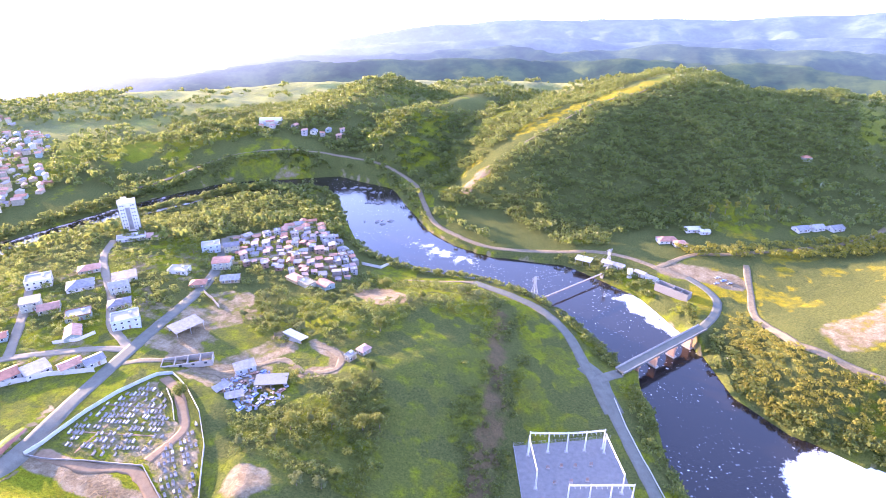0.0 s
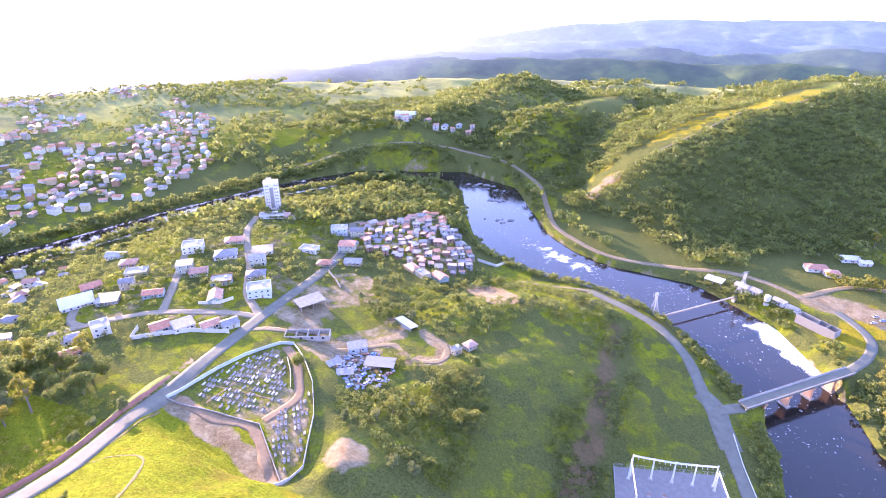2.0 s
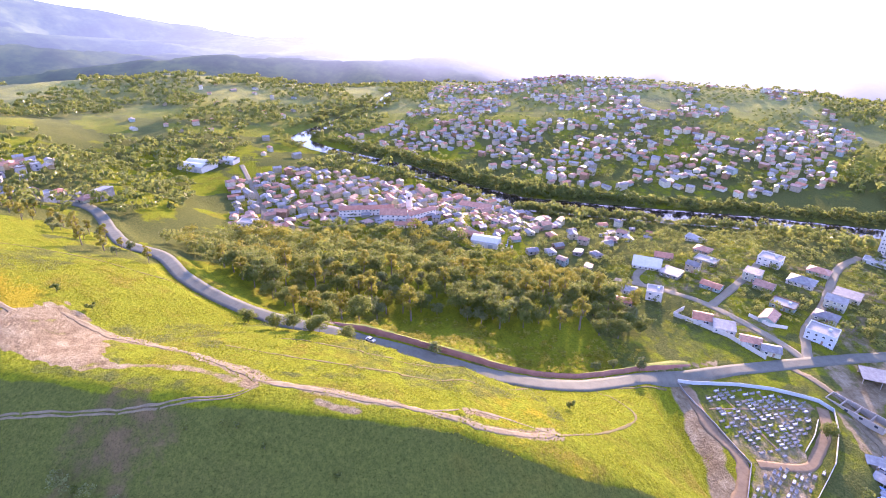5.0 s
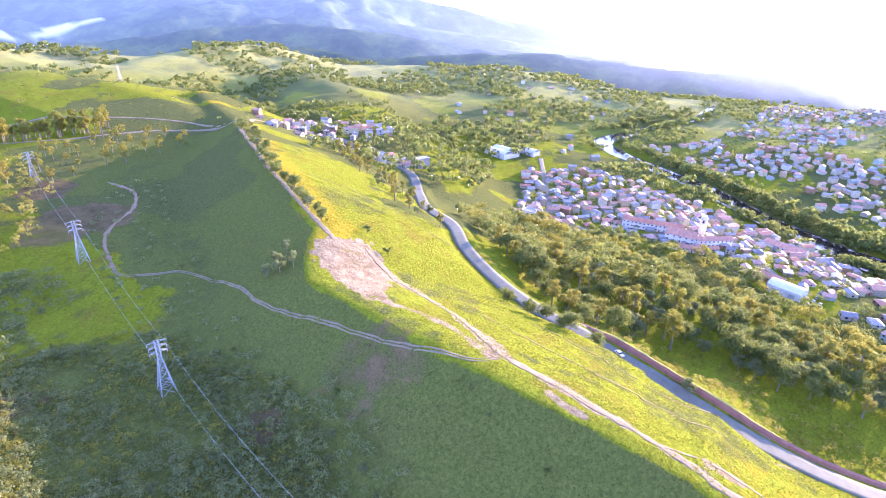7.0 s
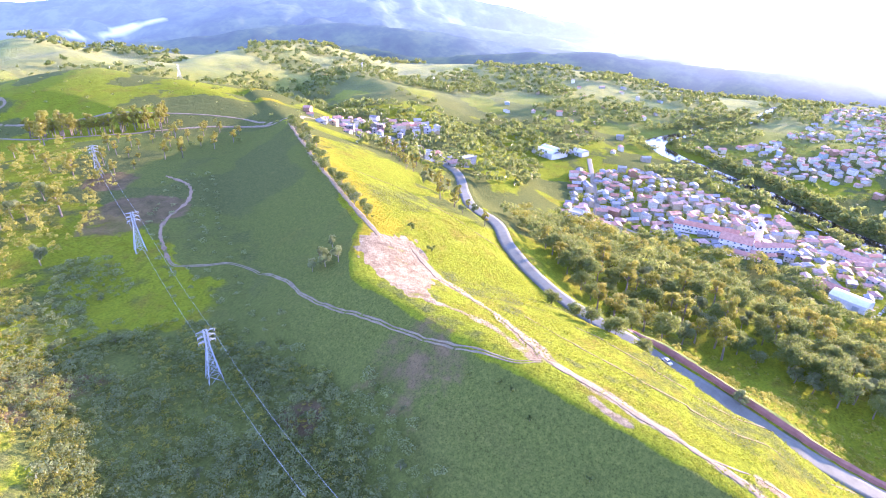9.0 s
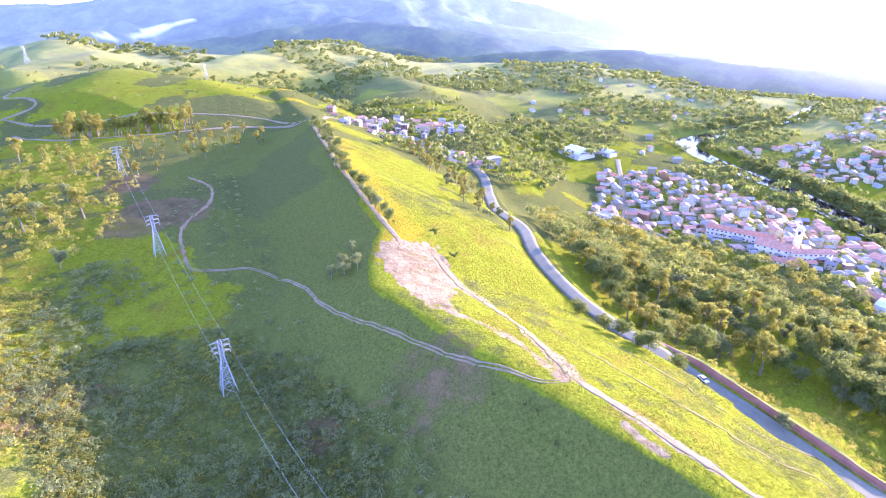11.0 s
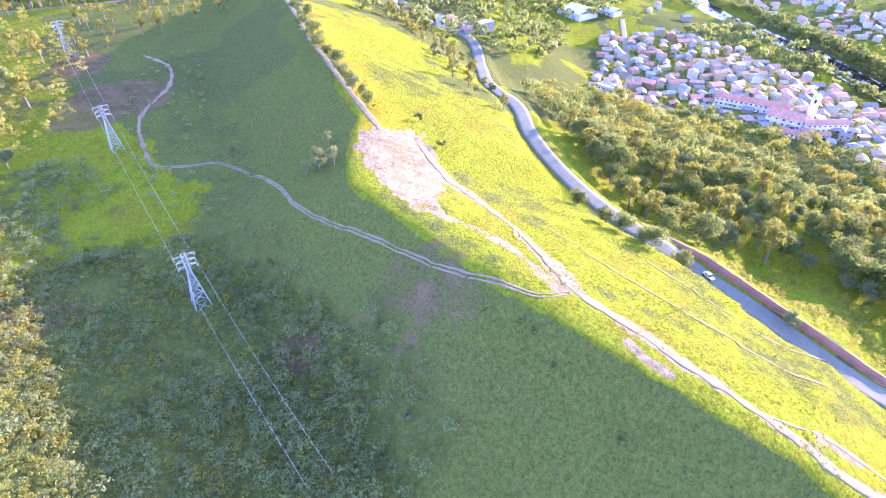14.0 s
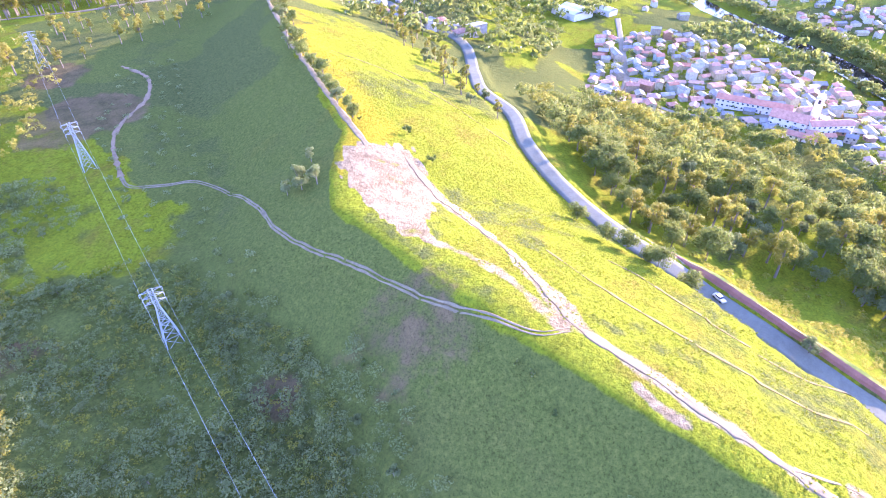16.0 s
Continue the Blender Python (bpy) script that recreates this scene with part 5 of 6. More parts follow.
def gantry(points, h=12.0, label="white concrete gantry with a long beam"):
    e = thing("gantry", points[0][0], points[0][1], 8.25, label=label, category="gantry", group="switchyard gantries")
    loc = [(p[0] - points[0][0], p[1] - points[0][1]) for p in points]
    for x, y in loc:
        bm = bmesh.new()
        bar(bm, (x, y, 0), (x, y, h), 0.42, 8, 0.26)
        p = part("post", bm, MAT["white_post"], e)
        part("footing", boxm(x, y, 0, 1.7, 1.7, 0.3), MAT["concrete"], p)
    for (ax, ay), (bx, by) in zip(loc, loc[1:]):
        bm = bmesh.new()
        bar(bm, (ax, ay, h - 0.9), (bx, by, h - 0.9), 0.24, 6)
        bar(bm, (ax, ay, h - 0.3), (bx, by, h - 0.3), 0.12, 6)
        p = part("beam", bm, MAT["white_post"], e)
        for u in (0.25, 0.5, 0.75):
            q = (ax + (bx - ax) * u, ay + (by - ay) * u)
            bm = bmesh.new()
            bar(bm, (q[0], q[1], h - 1.0), (q[0] + 0.2, q[1] - 0.5, h - 2.1), 0.1, 6)
            part("insulator", bm, MAT["white"], p)
    return e


NORTH = [(5.4, 198.9), (13.9, 200.0), (22.4, 201.6), (30.6, 203.7), (38.9, 206.3)]
SOUTH = [(22.0, 171.9), (30.8, 173.5), (39.3, 175.0), (48.1, 176.5)]
gantry(NORTH)
gantry(SOUTH)
gantry([(5.0, 196.5), (9.0, 178.0)], 11.5, "white gantry beam down the yard's edge")
gantry([(39.3, 204.0), (45.0, 182.0)], 11.5, "white gantry beam beside the road")
rng = np.random.default_rng(22)
for i, (x, y) in enumerate([(14, 190), (20, 192), (26, 193), (17, 182), (24, 184), (31, 186), (33, 195), (12, 172), (18, 168), (40, 170)]):
    e = thing("breaker", x, y, 8.25, 12, label="grey circuit breaker on a low plinth", category="switchgear", group="switchgear in the yard")
    part("plinth", boxm(0, 0, 0, 1.6, 1.0, 0.5), MAT["concrete"], e)
    for k in (-0.5, 0, 0.5):
        bm = bmesh.new()
        bar(bm, (k, 0, 0.5), (k, 0, 2.4), 0.13, 6, 0.08)
        part("insulator", bm, MAT["rust"], e)
fence = thing("yard_fence", -2, 201, 8.25, label="low wire fence on posts round the switchyard", category="fence")
for (ax, ay), (bx, by) in (((0, 0), (45, 13)), ((0, 0), (8, -44))):
    n = 14
    for i in range(n + 1):
        part("post", boxm(ax + (bx - ax) * i / n, ay + (by - ay) * i / n, -0.3, 0.14, 0.14, 2.3), MAT["concrete"], fence)
    for z in (0.7, 1.4, 1.9):
        bm = bmesh.new()
        bar(bm, (ax, ay, z), (bx, by, z), 0.03, 4)
        part("rail_wire", bm, MAT["steel"], fence)
garden_wall([(63, 184), (56.5, 205), (51.5, 226), (48, 245)], 0.35, 0.3, MAT["white"], "low white kerb along the river road", "kerb")


# ---- block of flats ----
def flats(x, y, rot, w=12.5, d=11, floors=8):
    e = thing("apartment_block", x, y, rot=rot, label="tall white apartment block with a dark window strip", category="apartment block")
    h = floors * 3.0
    part("wall", walls(w, d, h, 0, "flat"), MAT["white"], e)
    part("dark_strip", boxm(0, -d / 2 - 0.06, 2.5, 3.2, 0.14, h - 5.5), MAT["fibre"], e, "dark recessed stair strip")
    for k in (-1, 1):
        part("side_strip", boxm(k * (w / 2 + 0.06), 0, 2.5, 0.14, 2.6, h - 5.5), MAT["fibre"], e)
    bm = boxm(0, 0, h, w + 0.4, d + 0.4, 0.9)
    part("parapet", bm, MAT["white"], e)
    part("lift_house", boxm(-1.5, 1, h + 0.9, 4, 4, 2.6), MAT["white"], e)
    for fl in range(floors):
        for px in (-4.6, -2.9, 2.9, 4.6):
            wd = part("window", boxm(px, -d / 2 - 0.02, fl * 3 + 1.0, 1.2, 0.1, 1.3), MAT["frame"], e)
            part("pane", boxm(px, -d / 2 - 0.075, fl * 3 + 1.1, 1.0, 0.02, 1.1), MAT["pane"], wd)
        for k in (-1, 1):
            for py in (-3.6, 3.6):
                wd = part("window", boxm(k * (w / 2 + 0.02), py, fl * 3 + 1.0, 0.1, 1.2, 1.3), MAT["frame"], e)
                part("pane", boxm(k * (w / 2 + 0.075), py, fl * 3 + 1.1, 0.02, 1.0, 1.1), MAT["pane"], wd)


flats(-322, 372, 38)
house(-306, 350, 38, 20, 9, 1, "flat", MAT["white"], None, "long low white podium building below the flats")


# ---- church and convent ----
def wing(x, y, rot, w, d, floors, label, n):
    return house(x, y, rot, w, d, floors, "gable", MAT["church_wall"], MAT["tile"], label, "convent buildings", win=n, name="convent_wing", category="convent wing")


MAT["church_wall"] = plain("cream_stucco", (0.66, 0.56, 0.46), 0.85, 0.12, 0.5)
wing(-452, -2, 88, 46, 9, 2, "long cream convent wing with rows of windows", 15)
wing(-436, 42, 118, 26, 8, 2, "cream convent wing with red tile roof", 8)
wing(-419, 26, 80, 22, 7, 1, "low cream convent range with tiled roof", 7)
nave = house(-436, 20, 80, 22, 11, 2, "gable", MAT["church_wall"], MAT["tile"], "cream church nave with a red tile roof", rise=3.5, name="church", category="church", win=5)
bt = thing("bell_tower", -450, 34, rot=80, label="cream church bell tower with a domed cap", category="bell tower")
part("shaft", boxm(0, 0, -1, 4.6, 4.6, 17, bevel=0.12), MAT["church_wall"], bt)
for i, z in enumerate((6.0, 11.5, 15.6)):
    part("cornice", boxm(0, 0, z, 5.2, 5.2, 0.4), MAT["white"], bt)
for k in range(4):
    a = k * math.pi / 2
    part("louvre", box(bmesh.new(), 2.33 * math.cos(a), 2.33 * math.sin(a), 12.5, 0.1, 1.5, 2.4, a), MAT["pane"], bt)
bm = bmesh.new()
bmesh.ops.create_uvsphere(bm, u_segments=16, v_segments=8, radius=2.2, matrix=Matrix.Translation((0, 0, 16.2)) @ Matrix.Diagonal((1, 1, 1.1, 1)))
part("dome", bm, MAT["church_wall"], bt, smooth_faces=True)
bm = bmesh.new()
bar(bm, (0, 0, 18.3), (0, 0, 21), 0.35, 8, 0.05)
part("spire", bm, MAT["white"], bt)
house(-478, 98, 60, 30, 11, 2, "gable", MAT["white"], MAT["tile"], "large white two-storey school with red roof", win=9, name="school", category="school")


def warehouse(x, y, rot, w, d, h, label, roof, bays=1):
    e = thing("warehouse", x, y, rot=rot, label=label, category="warehouse")
    part("wall", walls(w, d, h, 0, "flat"), MAT["white"], e)
    for b in range(bays):
        n, v, f = 12, [], []
        bw = d / bays
        for i in range(n + 1):
            u = i / n
            yy, zz = -d / 2 + bw * (b + u), h + math.sin(math.pi * u) * bw * 0.16
            for q in (0, 0.15):
                v += [(-w / 2 - 0.3, yy, zz + q), (w / 2 + 0.3, yy, zz + q)]
        for i in range(n):
            o = i * 4
            f += [(o + 2, o + 3, o + 7, o + 6), (o + 1, o, o + 4, o + 5), (o, o + 2, o + 6, o + 4), (o + 3, o + 1, o + 5, o + 7)]
        f += [(0, 1, 3, 2), (n * 4 + 2, n * 4 + 3, n * 4 + 1, n * 4)]
        part("roof", (v, f), roof, e)
    for k in (-0.25, 0.25):
        part("gate", boxm(w * k, -d / 2 - 0.05, 0, 3.5, 0.14, 3.6), MAT["steel"], e)
    return e


warehouse(-372, 84, 62, 20, 12, 5, "white arched warehouse roof at the wood's edge", MAT["white"])
house(-388, 76, 62, 16, 12, 1, "gable", None, MAT["tile"], "red-roofed workshop beside the warehouse")
warehouse(-606, -176, 65, 30, 26, 6, "large pale factory with twin arched roofs", MAT["white"], 2)
warehouse(-628, -150, 65, 22, 12, 5, "white factory shed with a vaulted roof", MAT["white"])
house(-424, -94, 75, 14, 9, 2, "flat", MAT["white"], None, "white two-storey building with blue trim")
warehouse(370, 1010, 20, 50, 22, 9, "distant white and blue factory hall", MAT["blue_white"])
warehouse(-330, 650, 12, 26, 12, 6, "pale long shed across the river bend", MAT["blue_white"])

# ---- sheds by the road and the scrap yard ----


def open_shed(x, y, rot, w, d, h, label, roof):
    e = thing("shed", x, y, rot=rot, label=label, category="shed")
    part("roof", shed_roof(w, d, h, 0.7), roof, e)
    for px in (-w / 2 + 0.3, 0, w / 2 - 0.3):
        for py in (-d / 2 + 0.3, d / 2 - 0.3):
            part("post", boxm(px, py, -0.6, 0.25, 0.25, h + 0.5 + (0.6 if py > 0 else 0)), MAT["concrete"], e)
    part("back_wall", boxm(0, d / 2 - 0.15, -0.6, w - 0.8, 0.15, h + 0.9), MAT["concrete"], e)
    return e


open_shed(-188, 238, 60, 16, 10, 4.2, "open roadside shed with a grey sheet roof", MAT["fibre"])
open_shed(-121, 204, 15, 15, 7, 3.2, "long low shed with a pale rusty roof", MAT["pale_stone"])
open_shed(-125, 242, 155, 14, 5, 2.8, "narrow shelter under a whitish sheet roof", MAT["white"])
open_shed(-139, 190, 60, 7, 4, 2.4, "small lean-to of patched sheets", MAT["fibre"])
open_shed(-131, 187, 30, 8, 4, 2.4, "small lean-to of patched sheets", MAT["fibre"])
ruin = thing("unfinished_building", -168, 208, rot=24, label="unfinished roofless block building with bare walls", category="ruin")
for px, py, sx, sy in ((0, -3.5, 24, 0.25), (0, 3.5, 24, 0.25), (-12, 0, 0.25, 6.7), (12, 0, 0.25, 6.7), (-6, 0, 0.2, 6.7), (0, 0, 0.2, 6.7), (6, 0, 0.2, 6.7)):
    part("wall", boxm(px, py, -0.8, sx, sy, 3.4), MAT["concrete"], ruin)
# Dark panels on the solid wall stand for the shade inside open windows.
for px in (-9, -3, 3, 9):
    part("window_hole", boxm(px, -3.6, 0.9, 1.4, 0.1, 1.1), MAT["pane"], ruin)

SCRAP = [plain("scrap_" + n, c, 0.6, 0.3, 2) for n, c in (("white", (0.27, 0.26, 0.24)), ("blue", (0.15, 0.22, 0.4)), ("grey", (0.3, 0.3, 0.3)), ("rust", (0.32, 0.16, 0.09)), ("pale", (0.26, 0.26, 0.27)))]


def car(x, y, rot, paint, label, name="car"):
    e = thing(name, x, y, rot=rot, label=label, category="car", group="cars")
    e.location.z += 0.25
    bm = boxm(0, 0, 0.3, 4.2, 1.72, 0.62, bevel=0.14)
    part("body", bm, paint, e)
    bm = boxm(-0.2, 0, 0.9, 2.3, 1.5, 0.55, bevel=0.18)
    cb = part("cabin", bm, MAT["pane"], e)
    part("roof", boxm(-0.25, 0, 1.42, 1.6, 1.36, 0.06), paint, cb)
    for px in (-1.3, 1.3):
        for s in (-1, 1):
            bm = bmesh.new()
            bar(bm, (px, s * 0.72, 0.32), (px, s * 0.9, 0.32), 0.32, 12)
            part("wheel", bm, MAT["black"], e)
    return e


rng = np.random.default_rng(30)
YARD = [(-142, 208), (-128, 214), (-112, 204), (-112, 190), (-124, 178), (-134, 188), (-146, 198)]
for i, (x, y) in enumerate(scatter(YARD, 2.6, rng, 70, lambda x, y: np.hypot(x + 121, y - 204) > 7)):
    if i % 3 == 0:
        car(x, y, rng.uniform(0, 180), SCRAP[i % 5], "derelict scrapped car with faded paint", "wrecked_car")
    else:
        e = thing("scrap_heap", x, y, rot=rng.uniform(0, 180), label="heap of scrap panels and broken parts", category="scrap heap", group="scrap heaps")
        for k in range(5):
            p = part("panel", boxm(0, 0, 0, rng.uniform(0.7, 2.0), rng.uniform(0.4, 1.2), rng.uniform(0.15, 0.7), bevel=0.04), SCRAP[(i + k) % 5], e)
            p.location = (rng.normal(0, 0.7), rng.normal(0, 0.7), 0.1 + k * 0.12)
            p.rotation_euler = (rng.normal(0, 0.25), rng.normal(0, 0.25), rng.uniform(0, 3))
car(-190, -3, 50, MAT["white"], "white car on the hillside road")
car(-212, 300, 100, SCRAP[2], "grey car parked on the main road")
car(-224, 338, 110, MAT["white"], "white car at the town junction")
for i, (x, y) in enumerate([(136, 384), (139, 380), (133, 388), (130, 379)]):
    car(x, y, 30, SCRAP[(1, 0, 2, 4)[i]], ("blue", "white", "grey", "pale")[i] + " car parked on the dirt clearing")
for i, (x, y) in enumerate([(-366, 98), (-372, 101), (-378, 103), (-360, 94), (-384, 106), (-363, 101)]):
    car(x, y, 160, SCRAP[(0, 2, 4, 0, 1, 4)[i]], "car parked in the town lot")

# ---- river works on the far bank ----
tank = thing("settling_tank", 98, 364, 9.0, -38, label="long roofless concrete settling tank with pale walls", category="tank")
for px, py, sx, sy in ((0, -3, 24, 0.4), (0, 3, 24, 0.4), (-11.8, 0, 0.4, 5.6), (11.8, 0, 0.4, 5.6), (0, 0, 0.3, 5.6), (6, 0, 0.3, 5.6)):
    part("wall", boxm(px, py, -2.5, sx, sy, 6.0), MAT["pale_stone"], tank)
part("floor", boxm(0, 0, -0.4, 23, 5.4, 0.3), MAT["fibre"], tank)
house(80, 390, -35, 8, 5, 1, "gable", MAT["white"], MAT["fibre"], "small white pump house with grey roof")
house(87, 383, -35, 8, 5, 1, "gable", MAT["blue_white"], MAT["fibre"], "small pale pump house with grey roof")
house(58, 404, -30, 9, 6, 1, "gable", MAT["white"], MAT["fibre"], "white bank-side cottage with a grey roof")
house(66, 400, -30, 7, 6, 1, "gable", MAT["white"], MAT["fibre"], "white bank-side cottage with a grey roof")
open_shed(40, 408, -20, 12, 7, 3, "low blue-grey roofed shelter on the bank", MAT["blue_white"])
wt = thing("water_tower", 72, 387, label="white cylindrical water tank", category="water tank")
bm = bmesh.new()
bar(bm, (0, 0, -0.5), (0, 0, 6.5), 1.9, 18)
part("drum", bm, MAT["white"], wt)
bm = bmesh.new()
bar(bm, (0, 0, 6.5), (0, 0, 7.2), 2.0, 18, 0.3)
part("cap", bm, MAT["white"], wt)
for x, y, w, d, lab in ((108, 448, 15, 9, "farmhouse with white walls and red roof"), (117, 442, 10, 8, "farm annex with a red roof"), (133, 474, 12, 8, "small white gabled farm outbuilding"), (142, 470, 8, 6, "small white gabled farm outbuilding")):
    house(x, y, 12, w, d, 1, "hip" if "red" in lab else "gable", MAT["white"], MAT["tile"] if "red" in lab else MAT["white"], lab, "farm buildings")
for x, y in ((222, 484), (236, 490), (252, 492)):
    house(x, y, 25, 12, 8, 1, "gable", MAT["white"], MAT["fibre"], "white field shed with grey roof", "field sheds")
house(273, 628, 10, 9, 7, 1, "hip", MAT["wall"], MAT["tile"], "lone red-roofed cottage in a meadow")


# ---- cemetery ----
def grave(kind):
    e = thing("grave", 9000, 9200 + kind * 10, 0, label=("pale stone grave slab with a headstone", "low grey grave kerb with dark slab", "white tiled tomb with a small cross", "raised dark granite tomb")[kind],
              category="grave", group="graves in the cemetery")
    stone = (MAT["pale_stone"], MAT["concrete"], MAT["fibre"], MAT["concrete"])[kind]
    part("base", boxm(0, 0, -0.4, 1.15, 2.3, 0.4 + (0.35, 0.2, 0.55, 0.6)[kind], bevel=0.03), stone, e)
    part("slab", boxm(0, -0.05, (0.352, 0.202, 0.552, 0.602)[kind], 0.95, 2.0, 0.12, bevel=0.02), (MAT["pale_stone"], MAT["dark_stone"], MAT["white"], MAT["dark_stone"])[kind], e)
    if kind == 2:
        bm = boxm(0, 0.95, 0.67, 0.12, 0.12, 0.9)
        box(bm, 0, 0.95, 1.2, 0.5, 0.12, 0.12)
        part("cross", bm, MAT["white"], e)
    else:
        part("headstone", boxm(0, 1.0, 0.25, 0.95, 0.18, (0.9, 0.6, 0, 1.0)[kind], bevel=0.04), stone, e)
    return e


GRAVES = [grave(k) for k in range(4)]
MAIN = [(-189, 145), (-187, 160), (-182, 175), (-172, 190), (-163, 181), (-149, 165), (-146, 156), (-150, 146), (-166, 141)]
SECOND = [(-143, 142), (-137, 165), (-127, 152), (-116, 130), (-118, 121)]
rng = np.random.default_rng(40)
for poly, ang, fill, step in ((MAIN, 6.0, 0.66, 3.6), (SECOND, 40.0, 0.6, 4.2)):
    ca, sa = math.cos(radians(ang)), math.sin(radians(ang))
    n = 0
    for i in range(-40, 40):
        for j in range(-30, 30):
            cx, cy = (-165, 165) if poly is MAIN else (-130, 143)
            u, v_ = i * 1.75, j * step
            x, y = cx + u * ca - v_ * sa, cy + u * sa + v_ * ca
            if not inside(x, y, poly) or rng.random() > fill or i % 9 == 0 or n >= (210 if poly is MAIN else 60):
                continue
            n += 1
            copy_thing(GRAVES[rng.choice(4, p=[0.36, 0.25, 0.26, 0.13])], at(x + rng.normal(0, 0.12), y + rng.normal(0, 0.2), ang + rng.normal(0, 3) + 180 * (rng.random() < 0.3), rng.uniform(0.75, 1.05)))
for e in GRAVES:
    for o in (*e.children_recursive, e):
        bpy.data.objects.remove(o)
garden_wall([(-193, 136), (-191.5, 150), (-188.5, 164), (-184, 177), (-174, 193), (-168, 196)], 1.9, 0.2, MAT["blue_white"], "pale blue-white cemetery boundary wall", "cemetery_wall")
garden_wall([(-168, 196), (-155, 187), (-140, 173), (-126, 154), (-119, 140), (-113, 128), (-115, 114)], 1.4, 0.18, MAT["white"], "white cemetery wall above the lane", "cemetery_wall")
garden_wall([(-163, 184), (-155, 176), (-147.5, 166)], 0.9, 0.3, MAT["white"], "low white wall beside the cemetery drive", "cemetery_wall")
garden_wall([(-193, 136), (-166, 139), (-144, 140), (-117, 119)], 0.8, 0.25, MAT["concrete"], "low grey retaining wall of the cemetery", "cemetery_wall")
tagged(lay("path", [(-170, 192), (-158, 184), (-145, 169), (-140, 160), (-144, 143)], 2.3, MAT["pink"], 0.12, 2, 0.1, 13), "pinkish paved cemetery drive", "path", kind="structure")
tagged(lay("path", [(-190, 139), (-166, 136), (-145, 137), (-118, 116)], 2.6, MAT["pink"], 0.12, 2, 0.25, 14), "bare pink earth path along the graves", "path", kind="structure")
for a, b in (((-188, 152), (-150, 156)), ((-184, 170), (-156, 172)), ((-176, 142), (-170, 188))):
    tagged(lay("path", [a, ((a[0] + b[0]) / 2, (a[1] + b[1]) / 2), b], 0.45, MAT["pink"], 0.06, 2, 0.4, 15), "narrow trodden path between graves", "path", kind="structure")


# ---- trees ----
def leaf_cloud(rng, clumps, per, leaf, flat=0.85):
    """Leaf sprays round clump centres (x, y, z, radius): quads as an array (n, 4, 3)."""
    out = []
    for cx, cy, cz, r in clumps:
        d = rng.normal(size=(per, 3))
        d /= np.linalg.norm(d, axis=1)[:, None]
        d[:, 2] = np.where(d[:, 2] < -0.35, -d[:, 2] * 0.6, d[:, 2])
        p = np.array([cx, cy, cz]) + d * (r * rng.uniform(0.6, 1.12, (per, 1))) * np.array([1, 1, flat])
        nrm = d + rng.normal(0, 0.30, (per, 3))
        nrm /= np.linalg.norm(nrm, axis=1)[:, None]
        t = np.cross(nrm, rng.normal(size=(per, 3)))
        t /= np.linalg.norm(t, axis=1)[:, None]
        b = np.cross(nrm, t)
        s = leaf * rng.uniform(0.55, 1.3, (per, 1))
        out.append(np.stack([p - t * s, p - b * s * 0.6, p + t * s, p + b * s * 0.6], 1))
    return np.concatenate(out)


def quads_mesh(name, quads, material):
    n = len(quads)
    m = bpy.data.meshes.new(name)
    m.vertices.add(n * 4)
    m.vertices.foreach_set("co", np.ascontiguousarray(quads, np.float32).ravel())
    m.loops.add(n * 4)
    m.loops.foreach_set("vertex_index", np.arange(n * 4, dtype=np.int32))
    m.polygons.add(n)
    m.polygons.foreach_set("loop_start", np.arange(0, n * 4, 4, dtype=np.int32))
    m.update(calc_edges=True)
    m.materials.append(material)
    return m


def clumps_round(rng, h, r, n):
    out = []
    for i in range(n):
        a, u = rng.uniform(0, 6.283), rng.uniform(0, 1) ** 0.6
        z = h * rng.uniform(0.42, 0.9)
        k = r * u * math.sqrt(max(0.08, 1 - ((z / h - 0.62) / 0.42) ** 2)) * 0.8
        out.append((k * math.cos(a), k * math.sin(a), z, r * rng.uniform(0.3, 0.5)))
    return out


def tree(kind, seed):
    rng = np.random.default_rng(seed)
    h, r, n, per, leaf, m, lab, name = {
        "broad": (9.5, 4.8, 20, 125, 0.32, MAT["leaf"], "leafy dark green broadleaf tree", "tree"),
        "wide": (7.5, 5.0, 20, 120, 0.32, MAT["leaf"], "spreading broadleaf tree with a dense crown", "tree"),
        "tall": (13.0, 3.2, 18, 90, 0.33, MAT["leaf_gold"], "tall slender yellow-green eucalyptus", "tree"),
        "grey": (7.0, 3.4, 12, 80, 0.36, MAT["leaf_grey"], "grey-green tree with a loose crown", "tree"),
        "bush": (2.6, 1.7, 6, 60, 0.26, MAT["leaf"], "low rounded green bush", "bush"),
        "grey_bush": (2.8, 1.9, 7, 56, 0.27, MAT["leaf_grey"], "low silvery grey-green bush", "bush")}[kind]
    e = thing(name, 9000, 9400 + seed * 20, 0, label=lab, category=name, group={"tree": "trees of the valley", "bush": "bushes on the slopes"}[name])
    bm = bmesh.new()
    tr = 0.026 * h + 0.05
    lean = Vector((rng.normal(0, 0.25), rng.normal(0, 0.25), h * 0.5))
    bar(bm, (0, 0, -0.6), lean, tr, 7, tr * 0.6)
    cl = clumps_round(rng, h, r, n)
    for c in cl[:5]:
        bar(bm, lean * rng.uniform(0.6, 1.0), c[:3], tr * 0.5, 5, tr * 0.15)
    if kind == "tall":
        bar(bm, lean, (lean.x, lean.y, h * 0.9), tr * 0.6, 6, tr * 0.15)
    part("trunk", bm, MAT["bark"], e)
    part("crown", quads_mesh("crown", leaf_cloud(rng, cl, per, leaf), m), None, e)
    return e


